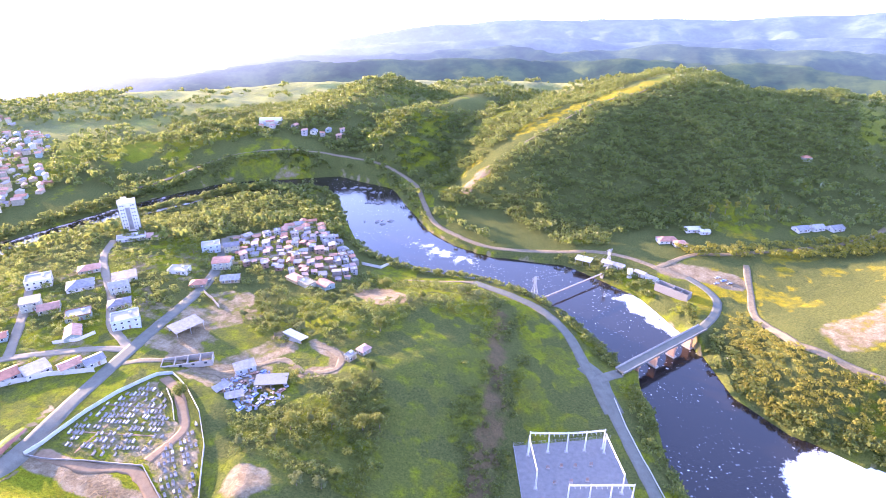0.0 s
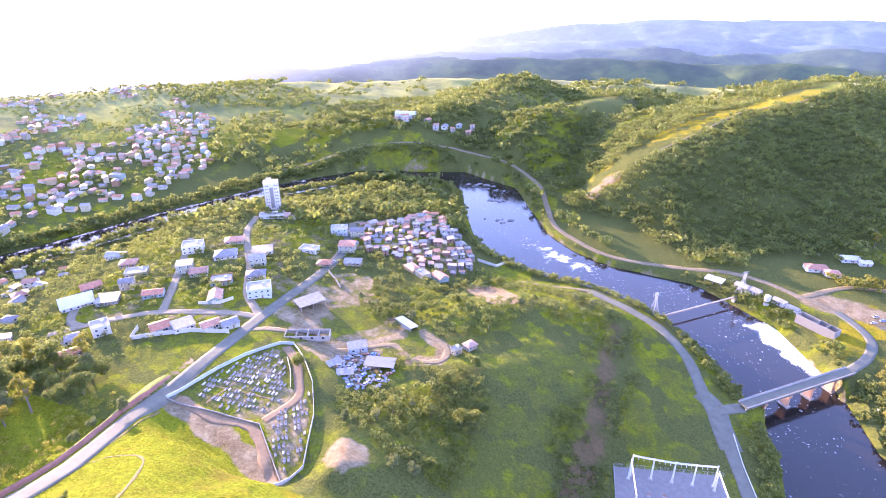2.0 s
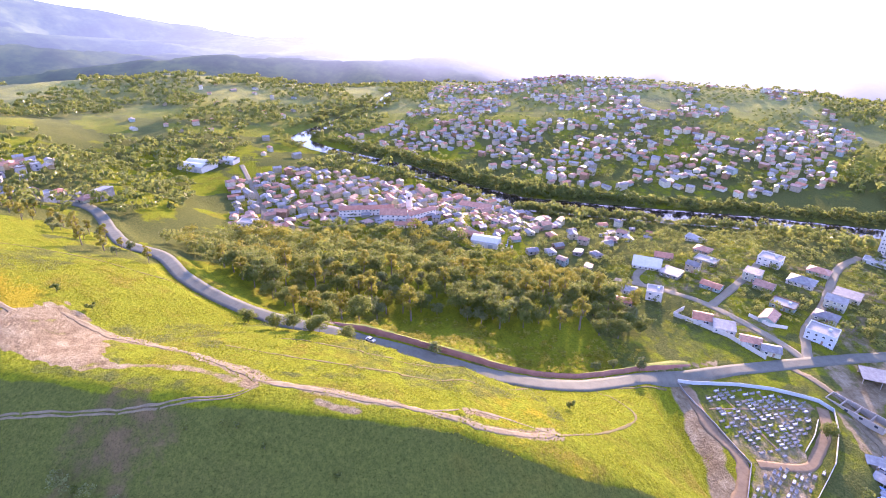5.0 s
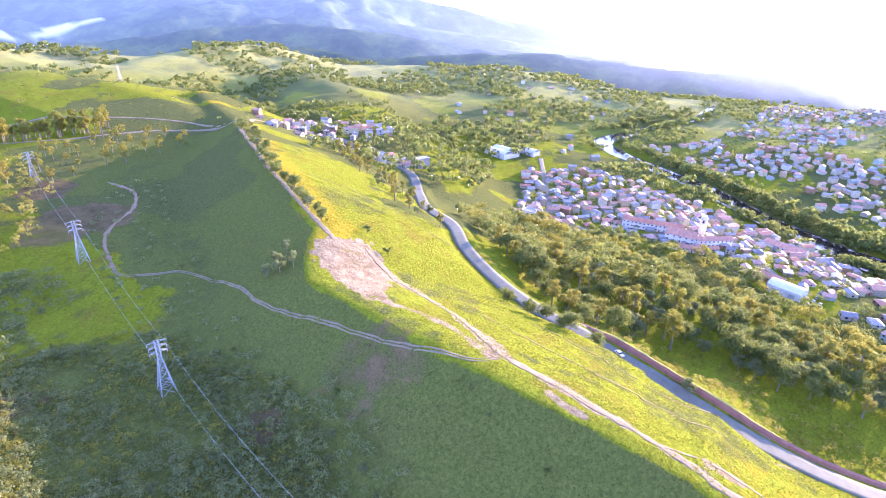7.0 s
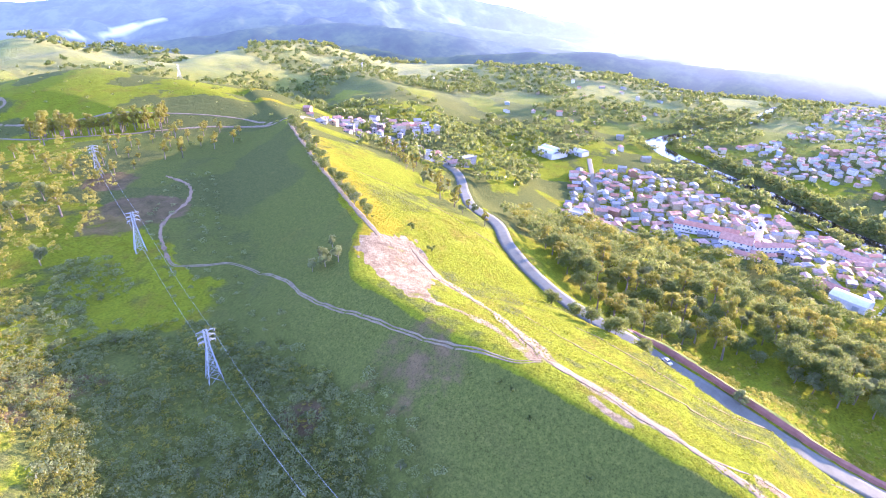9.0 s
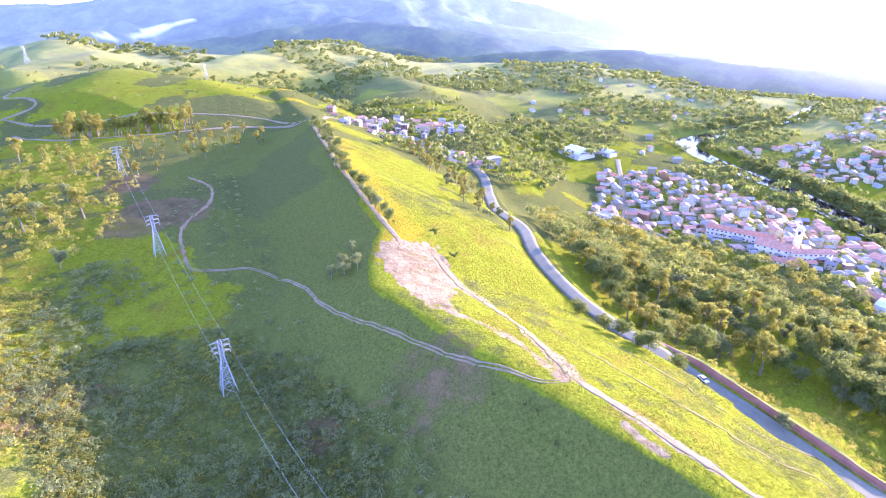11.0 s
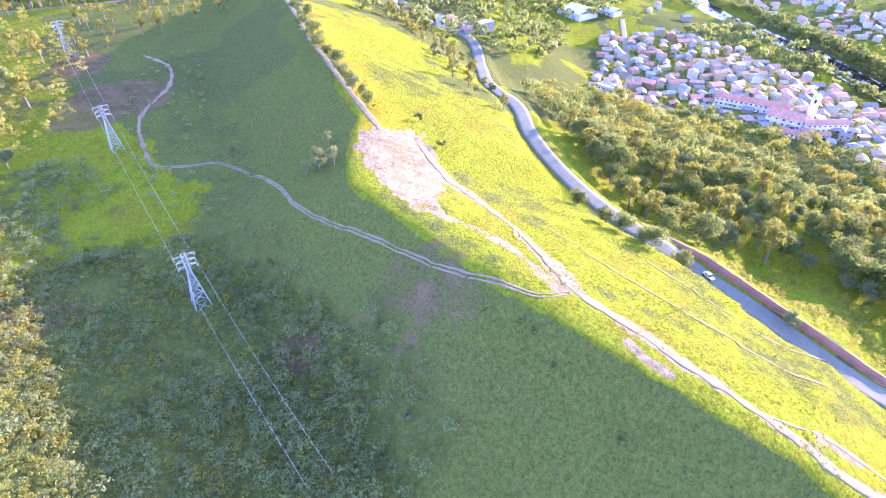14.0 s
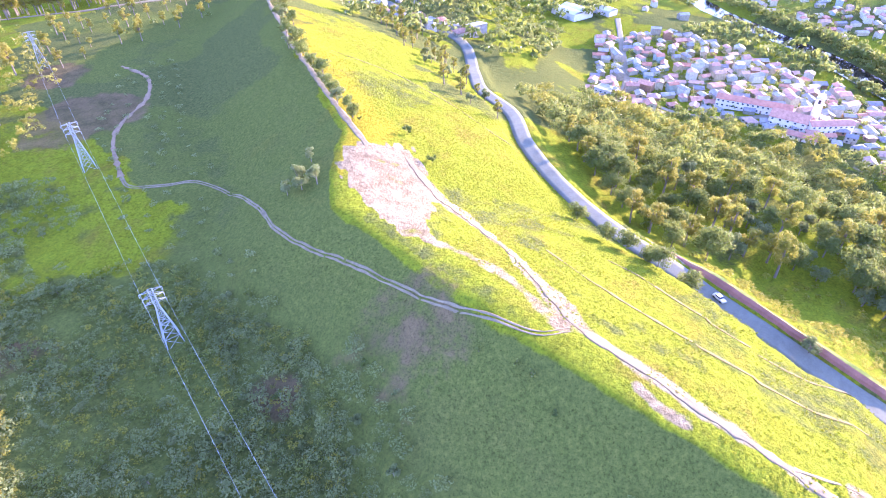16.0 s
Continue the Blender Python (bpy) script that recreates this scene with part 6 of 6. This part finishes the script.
PROTO = {k: [tree(k, i * 7 + j) for j in range(n)] for i, (k, n) in enumerate((("broad", 3), ("wide", 3), ("tall", 3), ("grey", 2), ("bush", 2), ("grey_bush", 2)))}


def plant(kind, x, y, rng, lo=0.75, hi=1.3):
    p = PROTO[kind][rng.integers(len(PROTO[kind]))]
    s = rng.uniform(lo, hi)
    copy_thing(p, at(x, y, rng.uniform(0, 360), s, sz=s * rng.uniform(0.85, 1.2)))


def woods(name, pts, seed, size, label, material, quads=36, leaf=0.30, tall=1.0, category="woodland"):
    """Many far crowns in one mesh: each a few overlapping clumps of leaf sprays, none alike."""
    rng = np.random.default_rng(seed)
    temps = []
    for k in range(8):
        cl = [(rng.normal(0, 0.12), rng.normal(0, 0.12), 0.72 * tall, rng.uniform(0.5, 0.7))]
        for i in range(5):
            b_, u_ = i * 1.257 + rng.normal(0, 0.3), rng.uniform(0.38, 0.66)
            cl.append((u_ * math.cos(b_), u_ * math.sin(b_), rng.uniform(0.42, 0.95) * tall, rng.uniform(0.3, 0.46)))
        temps.append(leaf_cloud(rng, cl, max(2, quads // 6), leaf))
    pts = np.array(pts)
    z = ground(pts[:, 0], pts[:, 1])
    out = []
    for (x, y), zz in zip(pts, z):
        s = size * rng.uniform(0.6, 1.35)
        a = rng.uniform(0, 6.283)
        c, sn = math.cos(a), math.sin(a)
        q = temps[rng.integers(8)] * s
        out.append(np.stack([q[..., 0] * c - q[..., 1] * sn + x, q[..., 0] * sn + q[..., 1] * c + y, q[..., 2] * rng.uniform(0.8, 1.2) + zz], -1))
    return tagged(new(name, quads_mesh(name, np.concatenate(out), material)), label, category, kind="stuff")


HA = np.array(HOUSE_AT)


def off_house(x, y, gap=8.5):
    x, y = np.asarray(x, float), np.asarray(y, float)
    d = np.full(x.shape, 1e9)
    for a, b in HA:
        d = np.minimum(d, np.hypot(x - a, y - b))
    return d > gap


def clear(x, y):
    """Away from roads, houses and the graves."""
    return off_road(x, y, 6.5) & off_house(x, y) & ~inside(x, y, MAIN) & ~inside(x, y, SECOND) & ~inside(x, y, CHURCH)


PASTURE = [(-130, -400), (-330, -325), (-420, -345), (-520, -410), (-500, -760), (-250, -940), (-60, -640)]

# wood between the hillside road and the town
WOOD = [(-232, 58), (-226, 100), (-222, 140), (-262, 142), (-300, 140), (-345, 100), (-360, 72), (-395, 62), (-418, 0), (-418, -60), (-402, -92), (-340, -122), (-302, -96), (-264, -66), (-240, -36), (-226, -16), (-246, 8), (-246, 32)]
rng = np.random.default_rng(50)
pts = scatter(WOOD, 7.4, rng, 2000, lambda x, y: clear(x, y) & (np.hypot(x + 372, y - 84) > 13) & (np.hypot(x + 388, y - 76) > 11))
pts.sort(key=lambda p: p[0] * p[0] + p[1] * p[1])
for x, y in pts[:130]:
    plant(("broad", "wide", "tall", "broad", "wide", "grey")[rng.integers(6)], x, y, rng, 0.95, 1.5)
rest = pts[130:]
woods("woodland", [p for i, p in enumerate(rest) if i % 4], 51, 6.6, "dense dark green wood on the slope above the town", MAT["leaf"], 480, 0.085, 1.2)
# Every fourth crown is golden, painting sunlit highlights into the wood.
woods("woodland", rest[::4], 65, 6.4, "olive crowns of the wood, coloured golden for sunlit highlights", MAT["leaf_gold"], 480, 0.085, 1.6)

CLEARING = [(-206, -8), (-226, -14), (-246, 8), (-246, 32), (-232, 58), (-226, 96), (-214, 130), (-204, 118), (-190, 80), (-186, 45), (-194, 10)]
clr = np.random.default_rng(82)
woods("clearing_scrub", scatter(CLEARING, 3.2, clr, 420, lambda x, y: off_road(x, y, 9) & (fbm(x / 16, y / 16, 98, 3) > 0.5)), 83, 1.7, "yellow-green scrub on the grassy strip below the wood", MAT["leaf_gold"], 90, 0.16, 1.1)

# crest hedge, eucalyptus stands and single trees
rng = np.random.default_rng(52)
for k, p in enumerate(dense([(-196, -138), (-212, -160), (-228, -181), (-247, -206), (-273, -236), (-302, -269), (-330, -298)], 3.4)):
    plant(("bush", "wide", "bush", "broad", "bush", "grey")[k % 6], p[0] + rng.normal(-1.5, 2.0), p[1] + rng.normal(1.5, 2.0), rng, 0.5, 1.0)
for x, y in [(-162, -135), (-166, -140), (-173, -139), (-158, -131), (-160, -126), (-156, -136)]:
    plant("grey", x, y, rng, 0.6, 0.9)
for x, y in [(-199, 98), (-200, 107), (-196, 118), (-182, 22)]:
    plant("grey", x, y, rng, 0.7, 0.9)
for x, y in [(-197, -33), (-193, -25), (-188, -22), (-200, -40), (-190, -12), (-218, -55)]:
    plant("wide", x, y, rng, 0.6, 0.9)
plant("wide", -153, 180, rng, 0.8, 0.9)
for x, y in [(-119, -50), (-118, -41), (-117, -37), (-112, -30), (-104, -12)]:
    plant("bush", x, y, rng, 0.5, 0.7)
for x, y in [(-205, -119), (-196, -104), (-150, 66)]:
    plant("bush", x, y, rng, 0.9, 1.3)
STAND = [(-392, -262), (-330, -205), (-275, -132), (-258, -100), (-282, -106), (-335, -165), (-408, -238)]
for x, y in scatter(STAND, 7.5, rng, 40, clear):
    plant(("tall", "tall", "grey")[rng.integers(3)], x, y, rng, 0.6, 1.0)
SADDLE = [(-190, -325), (-255, -412), (-330, -402), (-345, -345), (-290, -335), (-225, -320)]
for x, y in scatter(SADDLE, 11, rng, 30, clear):
    plant("tall", x, y, rng, 0.5, 1.0)
SOUTH_WOOD = [(-112, -242), (-142, -264), (-190, -322), (-215, -400), (-245, -480), (-150, -560), (-60, -420), (-70, -280)]
spts = scatter(SOUTH_WOOD, 8.5, rng, 400)
for x, y in spts[:36]:
    plant(("tall", "tall", "grey")[rng.integers(3)], x, y, rng, 0.9, 1.6)
# Gold leaf colour here paints the sun on the bushes.
woods("south_thicket", [p for p in spts[36:] if p[1] > -430], 66, 2.6, "brownish thicket on the valley's head, coloured gold as if sunlit", MAT["leaf_gold"], 80, 0.18, 1.1)

euc = np.random.default_rng(91)
# The stand's sunlit gold is put into its leaf colour.
woods("eucalyptus_stand", scatter([(-108, -238), (-150, -262), (-190, -305), (-215, -360), (-235, -430), (-150, -420), (-95, -330), (-80, -260)], 8.5, euc, 190, lambda x, y: fbm(x / 35, y / 35, 102, 2) > 0.40), 92, 3.0, "tall eucalyptus stand at the valley's head, coloured sunlit gold", MAT["leaf_gold"], 150, 0.13, 3.4)

road_trees = []
for p in dense([(-250, -520), (-262, -470), (-282, -438), (-312, -410), (-340, -384)], 3.2):
    for k in range(2):
        road_trees.append((p[0] + rng.normal(-8, 8), p[1] + rng.normal(-4, 8)))
for x, y in [q for q in road_trees if near(q[0], q[1], [(a, b, 0) for a, b in SADDLE_ROAD])[0] > 3.5][:56]:
    plant("tall", x, y, rng, 0.7, 1.5)
woods("pasture_shrubs", scatter(PASTURE, 21, rng, 260), 69, 2.2, "scattered shrubs on the green pasture hills", MAT["leaf"], 60, 0.2, 1.2)

# knoll and scrap-yard trees
OPEN = [(-84, 243), (-64, 280), (-30, 286), (-20, 230), (-16, 175), (-30, 148), (-46, 160), (-64, 200)]
KNOLL = [(-112, 152), (-88, 140), (-56, 150), (-60, 200), (-34, 250), (-24, 322), (-60, 345), (-112, 345), (-175, 300), (-165, 255), (-132, 238), (-76, 246), (-88, 200), (-112, 178)]
kp = scatter(KNOLL, 4.6, rng, 900, lambda x, y: clear(x, y) & (fbm(x / 26, y / 26, 71, 3) > 0.36) & (np.hypot(x + 100, y - 136) > 18) & (np.hypot(x + 93, y - 300) > 17) & (np.hypot(x + 103, y - 224) > 9) & ~inside(x, y, OPEN))
for x, y in kp[:72]:
    plant(("broad", "wide", "bush", "grey", "bush")[rng.integers(5)], x, y, rng, 0.55, 0.95)
woods("knoll_scrub", kp[72:], 53, 3.0, "mixed green thicket on the knoll", MAT["leaf"], 120, 0.15)

thick = scatter([(-114, 150), (-60, 148), (-60, 196), (-82, 243), (-100, 248), (-126, 205), (-128, 178)], 3.0, rng, 700,
                lambda x, y: clear(x, y) & (fbm(x / 18, y / 18, 75, 3) > 0.40) & (np.hypot(x + 103, y - 224) > 13) & (np.hypot(x + 100, y - 136) > 17) & (np.hypot(x + 135, y - 195) > 20))
woods("thicket", thick, 74, 2.3, "dense green thicket between the graves and the knoll", MAT["leaf"], 120, 0.13, 1.2)
strip_pts = scatter([(-22, 150), (-5, 165), (-2, 215), (2, 260), (-2, 310), (-24, 320), (-30, 262), (-32, 205)], 2.8, rng, 500, lambda x, y: fbm(x / 14, y / 14, 89, 3) > 0.46)
woods("field_edge_scrub", strip_pts, 67, 2.0, "dark scrub between the knoll and the flat field", MAT["leaf"], 90, 0.17)

# trees between houses on the rise
RISE = [(-232, 152), (-300, 142), (-350, 100), (-440, 215), (-425, 255), (-440, 330), (-400, 420), (-330, 500), (-262, 530), (-205, 480), (-180, 440), (-150, 395), (-125, 350), (-180, 300), (-205, 260), (-250, 215)]
rp = scatter(RISE, 6.4, rng, 1500, lambda x, y: clear(x, y) & (np.hypot(x + 318, y - 368) > 12) & ((fbm(x / 30, y / 30, 73, 3) > 0.43) | (np.hypot(x + 260, y - 240) > 110)))
for x, y in rp[:30]:
    plant(("broad", "wide", "bush")[rng.integers(3)], x, y, rng, 0.5, 0.8)
woods("garden_trees", rp[30:], 54, 3.6, "green trees among the houses on the rise", MAT["leaf"], 110, 0.15)

gsh = np.random.default_rng(84)
woods("garden_shrubs", scatter(RISE, 4.4, gsh, 1700, lambda x, y: off_road(x, y, 4.2) & off_house(x, y, 6.2) & (np.hypot(x + 318, y - 368) > 11) & (fbm(x / 20, y / 20, 99, 3) > 0.45)), 85, 1.9, "shrubs and young trees in the gardens", MAT["leaf"], 48, 0.2, 1.2)
woods("town_gardens", scatter(WEST, 6.0, gsh, 900, lambda x, y: off_road(x, y, 3.6) & off_house(x, y, 4.6) & ~inside(x, y, CHURCH)), 86, 2.8, "trees and shrubs in the yards of the town", MAT["leaf"], 66, 0.18, 1.2)
woods("town_gardens", scatter([(-246, 372), (-213, 408), (-190, 432), (-150, 396), (-124, 352), (-126, 320), (-160, 318), (-221, 335)], 5.5, gsh, 260, lambda x, y: off_road(x, y, 3.2) & off_house(x, y, 3.9)), 87, 2.2, "trees between the crowded houses", MAT["leaf"], 66, 0.18, 1.2)

# river banks
bank_pts = []
for side in (-1, 1):
    q = dense([(a, b) for a, b, _ in RIVER[:22]], 3.2)
    tan_ = np.gradient(q, axis=0)
    tan_ /= np.linalg.norm(tan_, axis=1)[:, None]
    hw = near(q[:, 0], q[:, 1], RIVER)[1]
    for rep in range(3):
        o = hw + rng.uniform(5, 17, len(q))
        bank_pts += list(zip(q[:, 0] - tan_[:, 1] * o * side + rng.normal(0, 1, len(q)), q[:, 1] + tan_[:, 0] * o * side + rng.normal(0, 1, len(q))))
bp = np.array(bank_pts)
dr_, hw_, _ = near(bp[:, 0], bp[:, 1], RIVER)
bp = bp[(dr_ > hw_ + 4) & clear(bp[:, 0], bp[:, 1]) & (np.hypot(bp[:, 0] - 98, bp[:, 1] - 364) > 15) & (np.hypot(bp[:, 0] - 24, bp[:, 1] - 190) > 40)]
woods("bank_bushes", bp, 55, 3.0, "green bushes along the river banks", MAT["leaf"], 54, 0.21)

# right bank: hillside scrub, hedge line, golden trees
RIGHT = [(112, 262), (122, 300), (121, 322), (134, 338), (140, 332), (146, 300), (158, 284), (184, 262), (218, 246), (260, 225), (250, 170), (205, 200), (165, 228), (135, 244)]
woods("hillside_scrub", scatter(RIGHT, 3.4, rng, 1200, lambda x, y: off_road(x, y, 5)), 56, 3.0, "yellow-green scrub on the steep river bank", MAT["leaf_gold"], 110, 0.16)
HEDGE = [(112, 420), (170, 424), (235, 432), (330, 452), (330, 486), (240, 466), (165, 444), (115, 434)]
woods("hedge_trees", scatter(HEDGE, 5.0, rng, 400, lambda x, y: off_road(x, y, 5)), 57, 4.6, "thick yellow-green hedge of trees", MAT["leaf_gold"], 110, 0.16)
for x, y in [(165, 500), (175, 505), (186, 512), (200, 508), (212, 515), (224, 520), (152, 496)]:
    plant("tall", x, y, rng, 0.7, 1.0)

# wooded hill across the river, and far woods
HILL = [(-120, 560), (-70, 470), (-34, 434), (30, 430), (64, 432), (76, 455), (150, 510), (330, 640), (420, 880), (300, 1000), (60, 840), (-60, 680), (-120, 600)]


def hill_wood(x, y):
    d_, _, s_ = near(x, y, RIDGES[2][0])
    grass = ((s_ > 0) & (d_ < 36 + 16 * (fbm(x / 25, y / 25, 100, 2) - 0.5))) | ((s_ <= 0) & (d_ < 5))
    return ~grass & (ground(x, y) > 6.5) & off_road(x, y, 7) & ~((x > 62) & (y < 452 + 0.55 * (x - 62)))


hp = scatter(HILL, 5.8, rng, 4600, hill_wood)
woods("hill_forest", hp, 58, 5.6, "dense dark forest covering the hillside", MAT["leaf"], 108, 0.15)


def far_keep(x, y):
    r_ = np.hypot(x, y)
    return (r_ > 430) & (r_ < 1280) & (fbm(x / 110, y / 110, 77, 4) > np.where(y > 380, 0.43, np.where(r_ < 800, 0.475, 0.495))) & ~inside(x, y, FAR_TOWN) & ~inside(x, y, WEST) & ~inside(x, y, HILL) & ~inside(x, y, PASTURE) & off_road(x, y, 7) & off_house(x, y, 10)


fp = scatter([(-1350, -1000), (-1350, 1300), (800, 1400), (800, 500), (300, 500), (-50, 430), (-420, 300), (-420, -150), (-150, -420), (-150, -1000)], 11.5, rng, 8000, far_keep)
woods("far_woods", fp, 59, 7.0, "distant patches of dark woodland on rolling hills", MAT["leaf"], 48, 0.25)
FP = np.array(far_pts)


def off_far(x, y):
    return np.array([np.min(np.abs(FP[:, 0] - a) + np.abs(FP[:, 1] - b)) > 10 for a, b in zip(x, y)])


tp = scatter(FAR_TOWN, 10, rng, 2600, lambda x, y: (np.hypot(x, y) < 1200) & off_far(x, y) & (fbm(x / 70, y / 70, 79, 3) > 0.40))
woods("town_trees", tp, 60, 4.0, "trees among the far town's roofs", MAT["leaf"], 54, 0.22)

# wooded hills behind the river bend
NORTH = [(-500, 600), (-400, 590), (-300, 625), (-205, 618), (-140, 600), (-60, 720), (0, 900), (-200, 1010), (-420, 960), (-560, 760)]
npt = scatter(NORTH, 8.0, rng, 2600, lambda x, y: off_road(x, y, 7) & off_house(x, y, 10) & (fbm(x / 80, y / 80, 83, 4) > 0.40))
woods("hill_woods", npt, 70, 5.6, "dark broken woodland over the hills behind the river bend", MAT["leaf"], 84, 0.19)
# trees that hide the far reaches of the river
q = dense([(a, b) for a, b, _ in RIVER[18:26]], 5.0)
tan_ = np.gradient(q, axis=0)
tan_ /= np.linalg.norm(tan_, axis=1)[:, None]
hw = near(q[:, 0], q[:, 1], RIVER)[1]
belt = []
for side in (-1, 1):
    for rep in range(3):
        o = hw + rng.uniform(4, 22, len(q))
        belt += list(zip(q[:, 0] - tan_[:, 1] * o * side + rng.normal(0, 2, len(q)), q[:, 1] + tan_[:, 0] * o * side + rng.normal(0, 2, len(q))))
bp = np.array(belt)
dr_, hw_, _ = near(bp[:, 0], bp[:, 1], RIVER)
bp = bp[(dr_ > hw_ + 3) & (fbm(bp[:, 0] / 55, bp[:, 1] / 55, 85, 2) > 0.47) & off_house(bp[:, 0], bp[:, 1], 8)]
woods("river_trees", bp, 71, 4.4, "tall dark trees lining the far reaches of the river", MAT["leaf"], 66, 0.19, 1.3)

q = dense([(a, b) for a, b, _ in RIVER[14:20]], 4.0)
tan_ = np.gradient(q, axis=0)
tan_ /= np.linalg.norm(tan_, axis=1)[:, None]
hw = near(q[:, 0], q[:, 1], RIVER)[1]
reach = []
for side in (-1, 1):
    for rep in range(4 if side > 0 else 2):
        o = hw + rng.uniform(2, 16, len(q))
        reach += list(zip(q[:, 0] - tan_[:, 1] * o * side + rng.normal(0, 2, len(q)), q[:, 1] + tan_[:, 0] * o * side + rng.normal(0, 2, len(q))))
bp = np.array(reach)
dr_, hw_, _ = near(bp[:, 0], bp[:, 1], RIVER)
bp = bp[(dr_ > hw_ + 1) & (fbm(bp[:, 0] / 30, bp[:, 1] / 30, 86, 2) > 0.40) & off_house(bp[:, 0], bp[:, 1], 8) & off_road(bp[:, 0], bp[:, 1], 5)]
woods("river_trees", bp, 76, 4.6, "broken row of trees along the town's river bank", MAT["leaf"], 66, 0.19, 1.4)

# scrub in the shaded valley
VALLEY = [(-130, -105), (-108, -150), (-128, -215), (-165, -300), (-120, -310), (-60, -230), (-35, -150), (-40, -90), (-60, -40), (-95, -45)]
vp = scatter(VALLEY, 3.4, rng, 1500, lambda x, y: ((fbm(x / 24, y / 24, 81, 3) > 0.53) | (near(x, y, [(-112, -118, 0), (-98, -92, 0), (-85, -66, 0)])[0] < 9)) & (np.hypot(x + 100, y + 132) > 4))
for x, y in vp[:60]:
    plant(("grey_bush", "bush", "grey_bush")[rng.integers(3)], x, y, rng, 0.5, 1.0)
woods("valley_scrub", vp[60:], 62, 2.5, "low grey-green scrub in the shaded valley", MAT["leaf_grey"], 132, 0.11)
SLOPE = [(-128, -120), (-140, -150), (-168, -185), (-200, -235), (-245, -290), (-215, -300), (-165, -250), (-130, -190), (-112, -140)]
woods("slope_bushes", scatter(SLOPE, 6.5, rng, 170, lambda x, y: near(x, y, [(-136, -118, 0), (-158, -177, 0), (-150, -211, 0), (-206, -269, 0)])[0] > 4), 73, 1.7, "scattered grey-green bushes on the shaded slope", MAT["leaf_grey"], 132, 0.12)
BRUSH = [(-124, -152), (-114, -122), (-112, -94), (-95, -70), (-70, -40), (-30, -55), (-36, -110), (-56, -150), (-66, -185), (-84, -196), (-100, -180), (-116, -172)]
bq = scatter(BRUSH, 1.75, rng, 3600, lambda x, y: (fbm(x / 15, y / 15, 87, 3) > 0.30) & (np.hypot(x + 100, y + 132) > 3.5))
woods("valley_brush", [p for i, p in enumerate(bq) if i % 3 == 0], 72, 1.4, "low grey-green brush on the valley floor", MAT["leaf_grey"], 72, 0.15)
woods("valley_brush", [p for i, p in enumerate(bq) if i % 3 == 1], 88, 1.55, "deep green brush among the grey on the valley floor", MAT["leaf"], 72, 0.15)
woods("valley_brush", [p for i, p in enumerate(bq) if i % 3 == 2], 90, 1.3, "olive green brush on the valley floor", MAT["leaf_gold"], 72, 0.15)
# grass tussocks on the sunlit flank and along the crest
flank = [(-250, -205), (-205, -150), (-180, -115), (-150, -72), (-128, -30), (-116, 8), (-108, 50), (-118, 100), (-150, 128), (-185, 118), (-172, 60), (-186, 0), (-230, -50), (-270, -98)]
gp = scatter(flank, 1.2, rng, 15000, lambda x, y: off_road(x, y, 4.5) & (near(x, y, [(-190, -118, 0), (-176, -108, 0), (-156, -84, 0)])[0] > 13) & (near(x, y, [(-161, 72, 0), (-133, 33, 0), (-124, 10, 0), (-124, -20, 0), (-128, -34, 0), (-147, -56, 0), (-171, -84, 0)])[0] > 2.6) & (fbm(x / 12, y / 12, 91, 3) > 0.42))
woods("grass_tussocks", gp, 64, 0.36, "bright yellow-green tussocks of pasture grass", MAT["grass"], 6, 0.45, 0.4, "grass")
tus = scatter([(-85, -310), (-20, -270), (-5, -110), (-40, -90), (-62, -140), (-82, -195), (-110, -250)], 1.9, rng, 3400, lambda x, y: fbm(x / 14, y / 14, 93, 3) > 0.38)
# Sun on this brush is painted in with the golden leaf colour.
woods("sunlit_scrub", tus, 63, 1.3, "dense yellow-green brush on the sunlit slope", MAT["leaf_gold"], 54, 0.2)
for ps in PROTO.values():
    for e in ps:
        for o in (*e.children_recursive, e):
            bpy.data.objects.remove(o)


# ---- rocks in the river ----
def rock(x, y, r, seed):
    rng = np.random.default_rng(seed)
    bm = bmesh.new()
    bmesh.ops.create_icosphere(bm, subdivisions=2, radius=1)
    for vv in bm.verts:
        k = 1 + 0.35 * noise.noise(vv.co * 1.7 + Vector((seed, 0, 0)))
        vv.co = Vector((vv.co.x * k * r * 1.5, vv.co.y * k * r, vv.co.z * k * r * 0.45))
    m = bpy.data.meshes.new("river_rock")
    bm.to_mesh(m)
    bm.free()
    m.materials.append(MAT["rock"])
    ob = tagged(new("river_rock", m), "dark wet rock standing out of the river", "rock", group="river rocks")
    ob.location, ob.rotation_euler = (x, y, 0.1), (0, 0, rng.uniform(0, 3))


rng = np.random.default_rng(80)
for i in range(26):
    c = ((-175, 548), (-160, 520), (-196, 558), (-140, 470))[i % 4]
    rock(c[0] + rng.normal(0, 8), c[1] + rng.normal(0, 5), rng.uniform(0.8, 2.4), i)
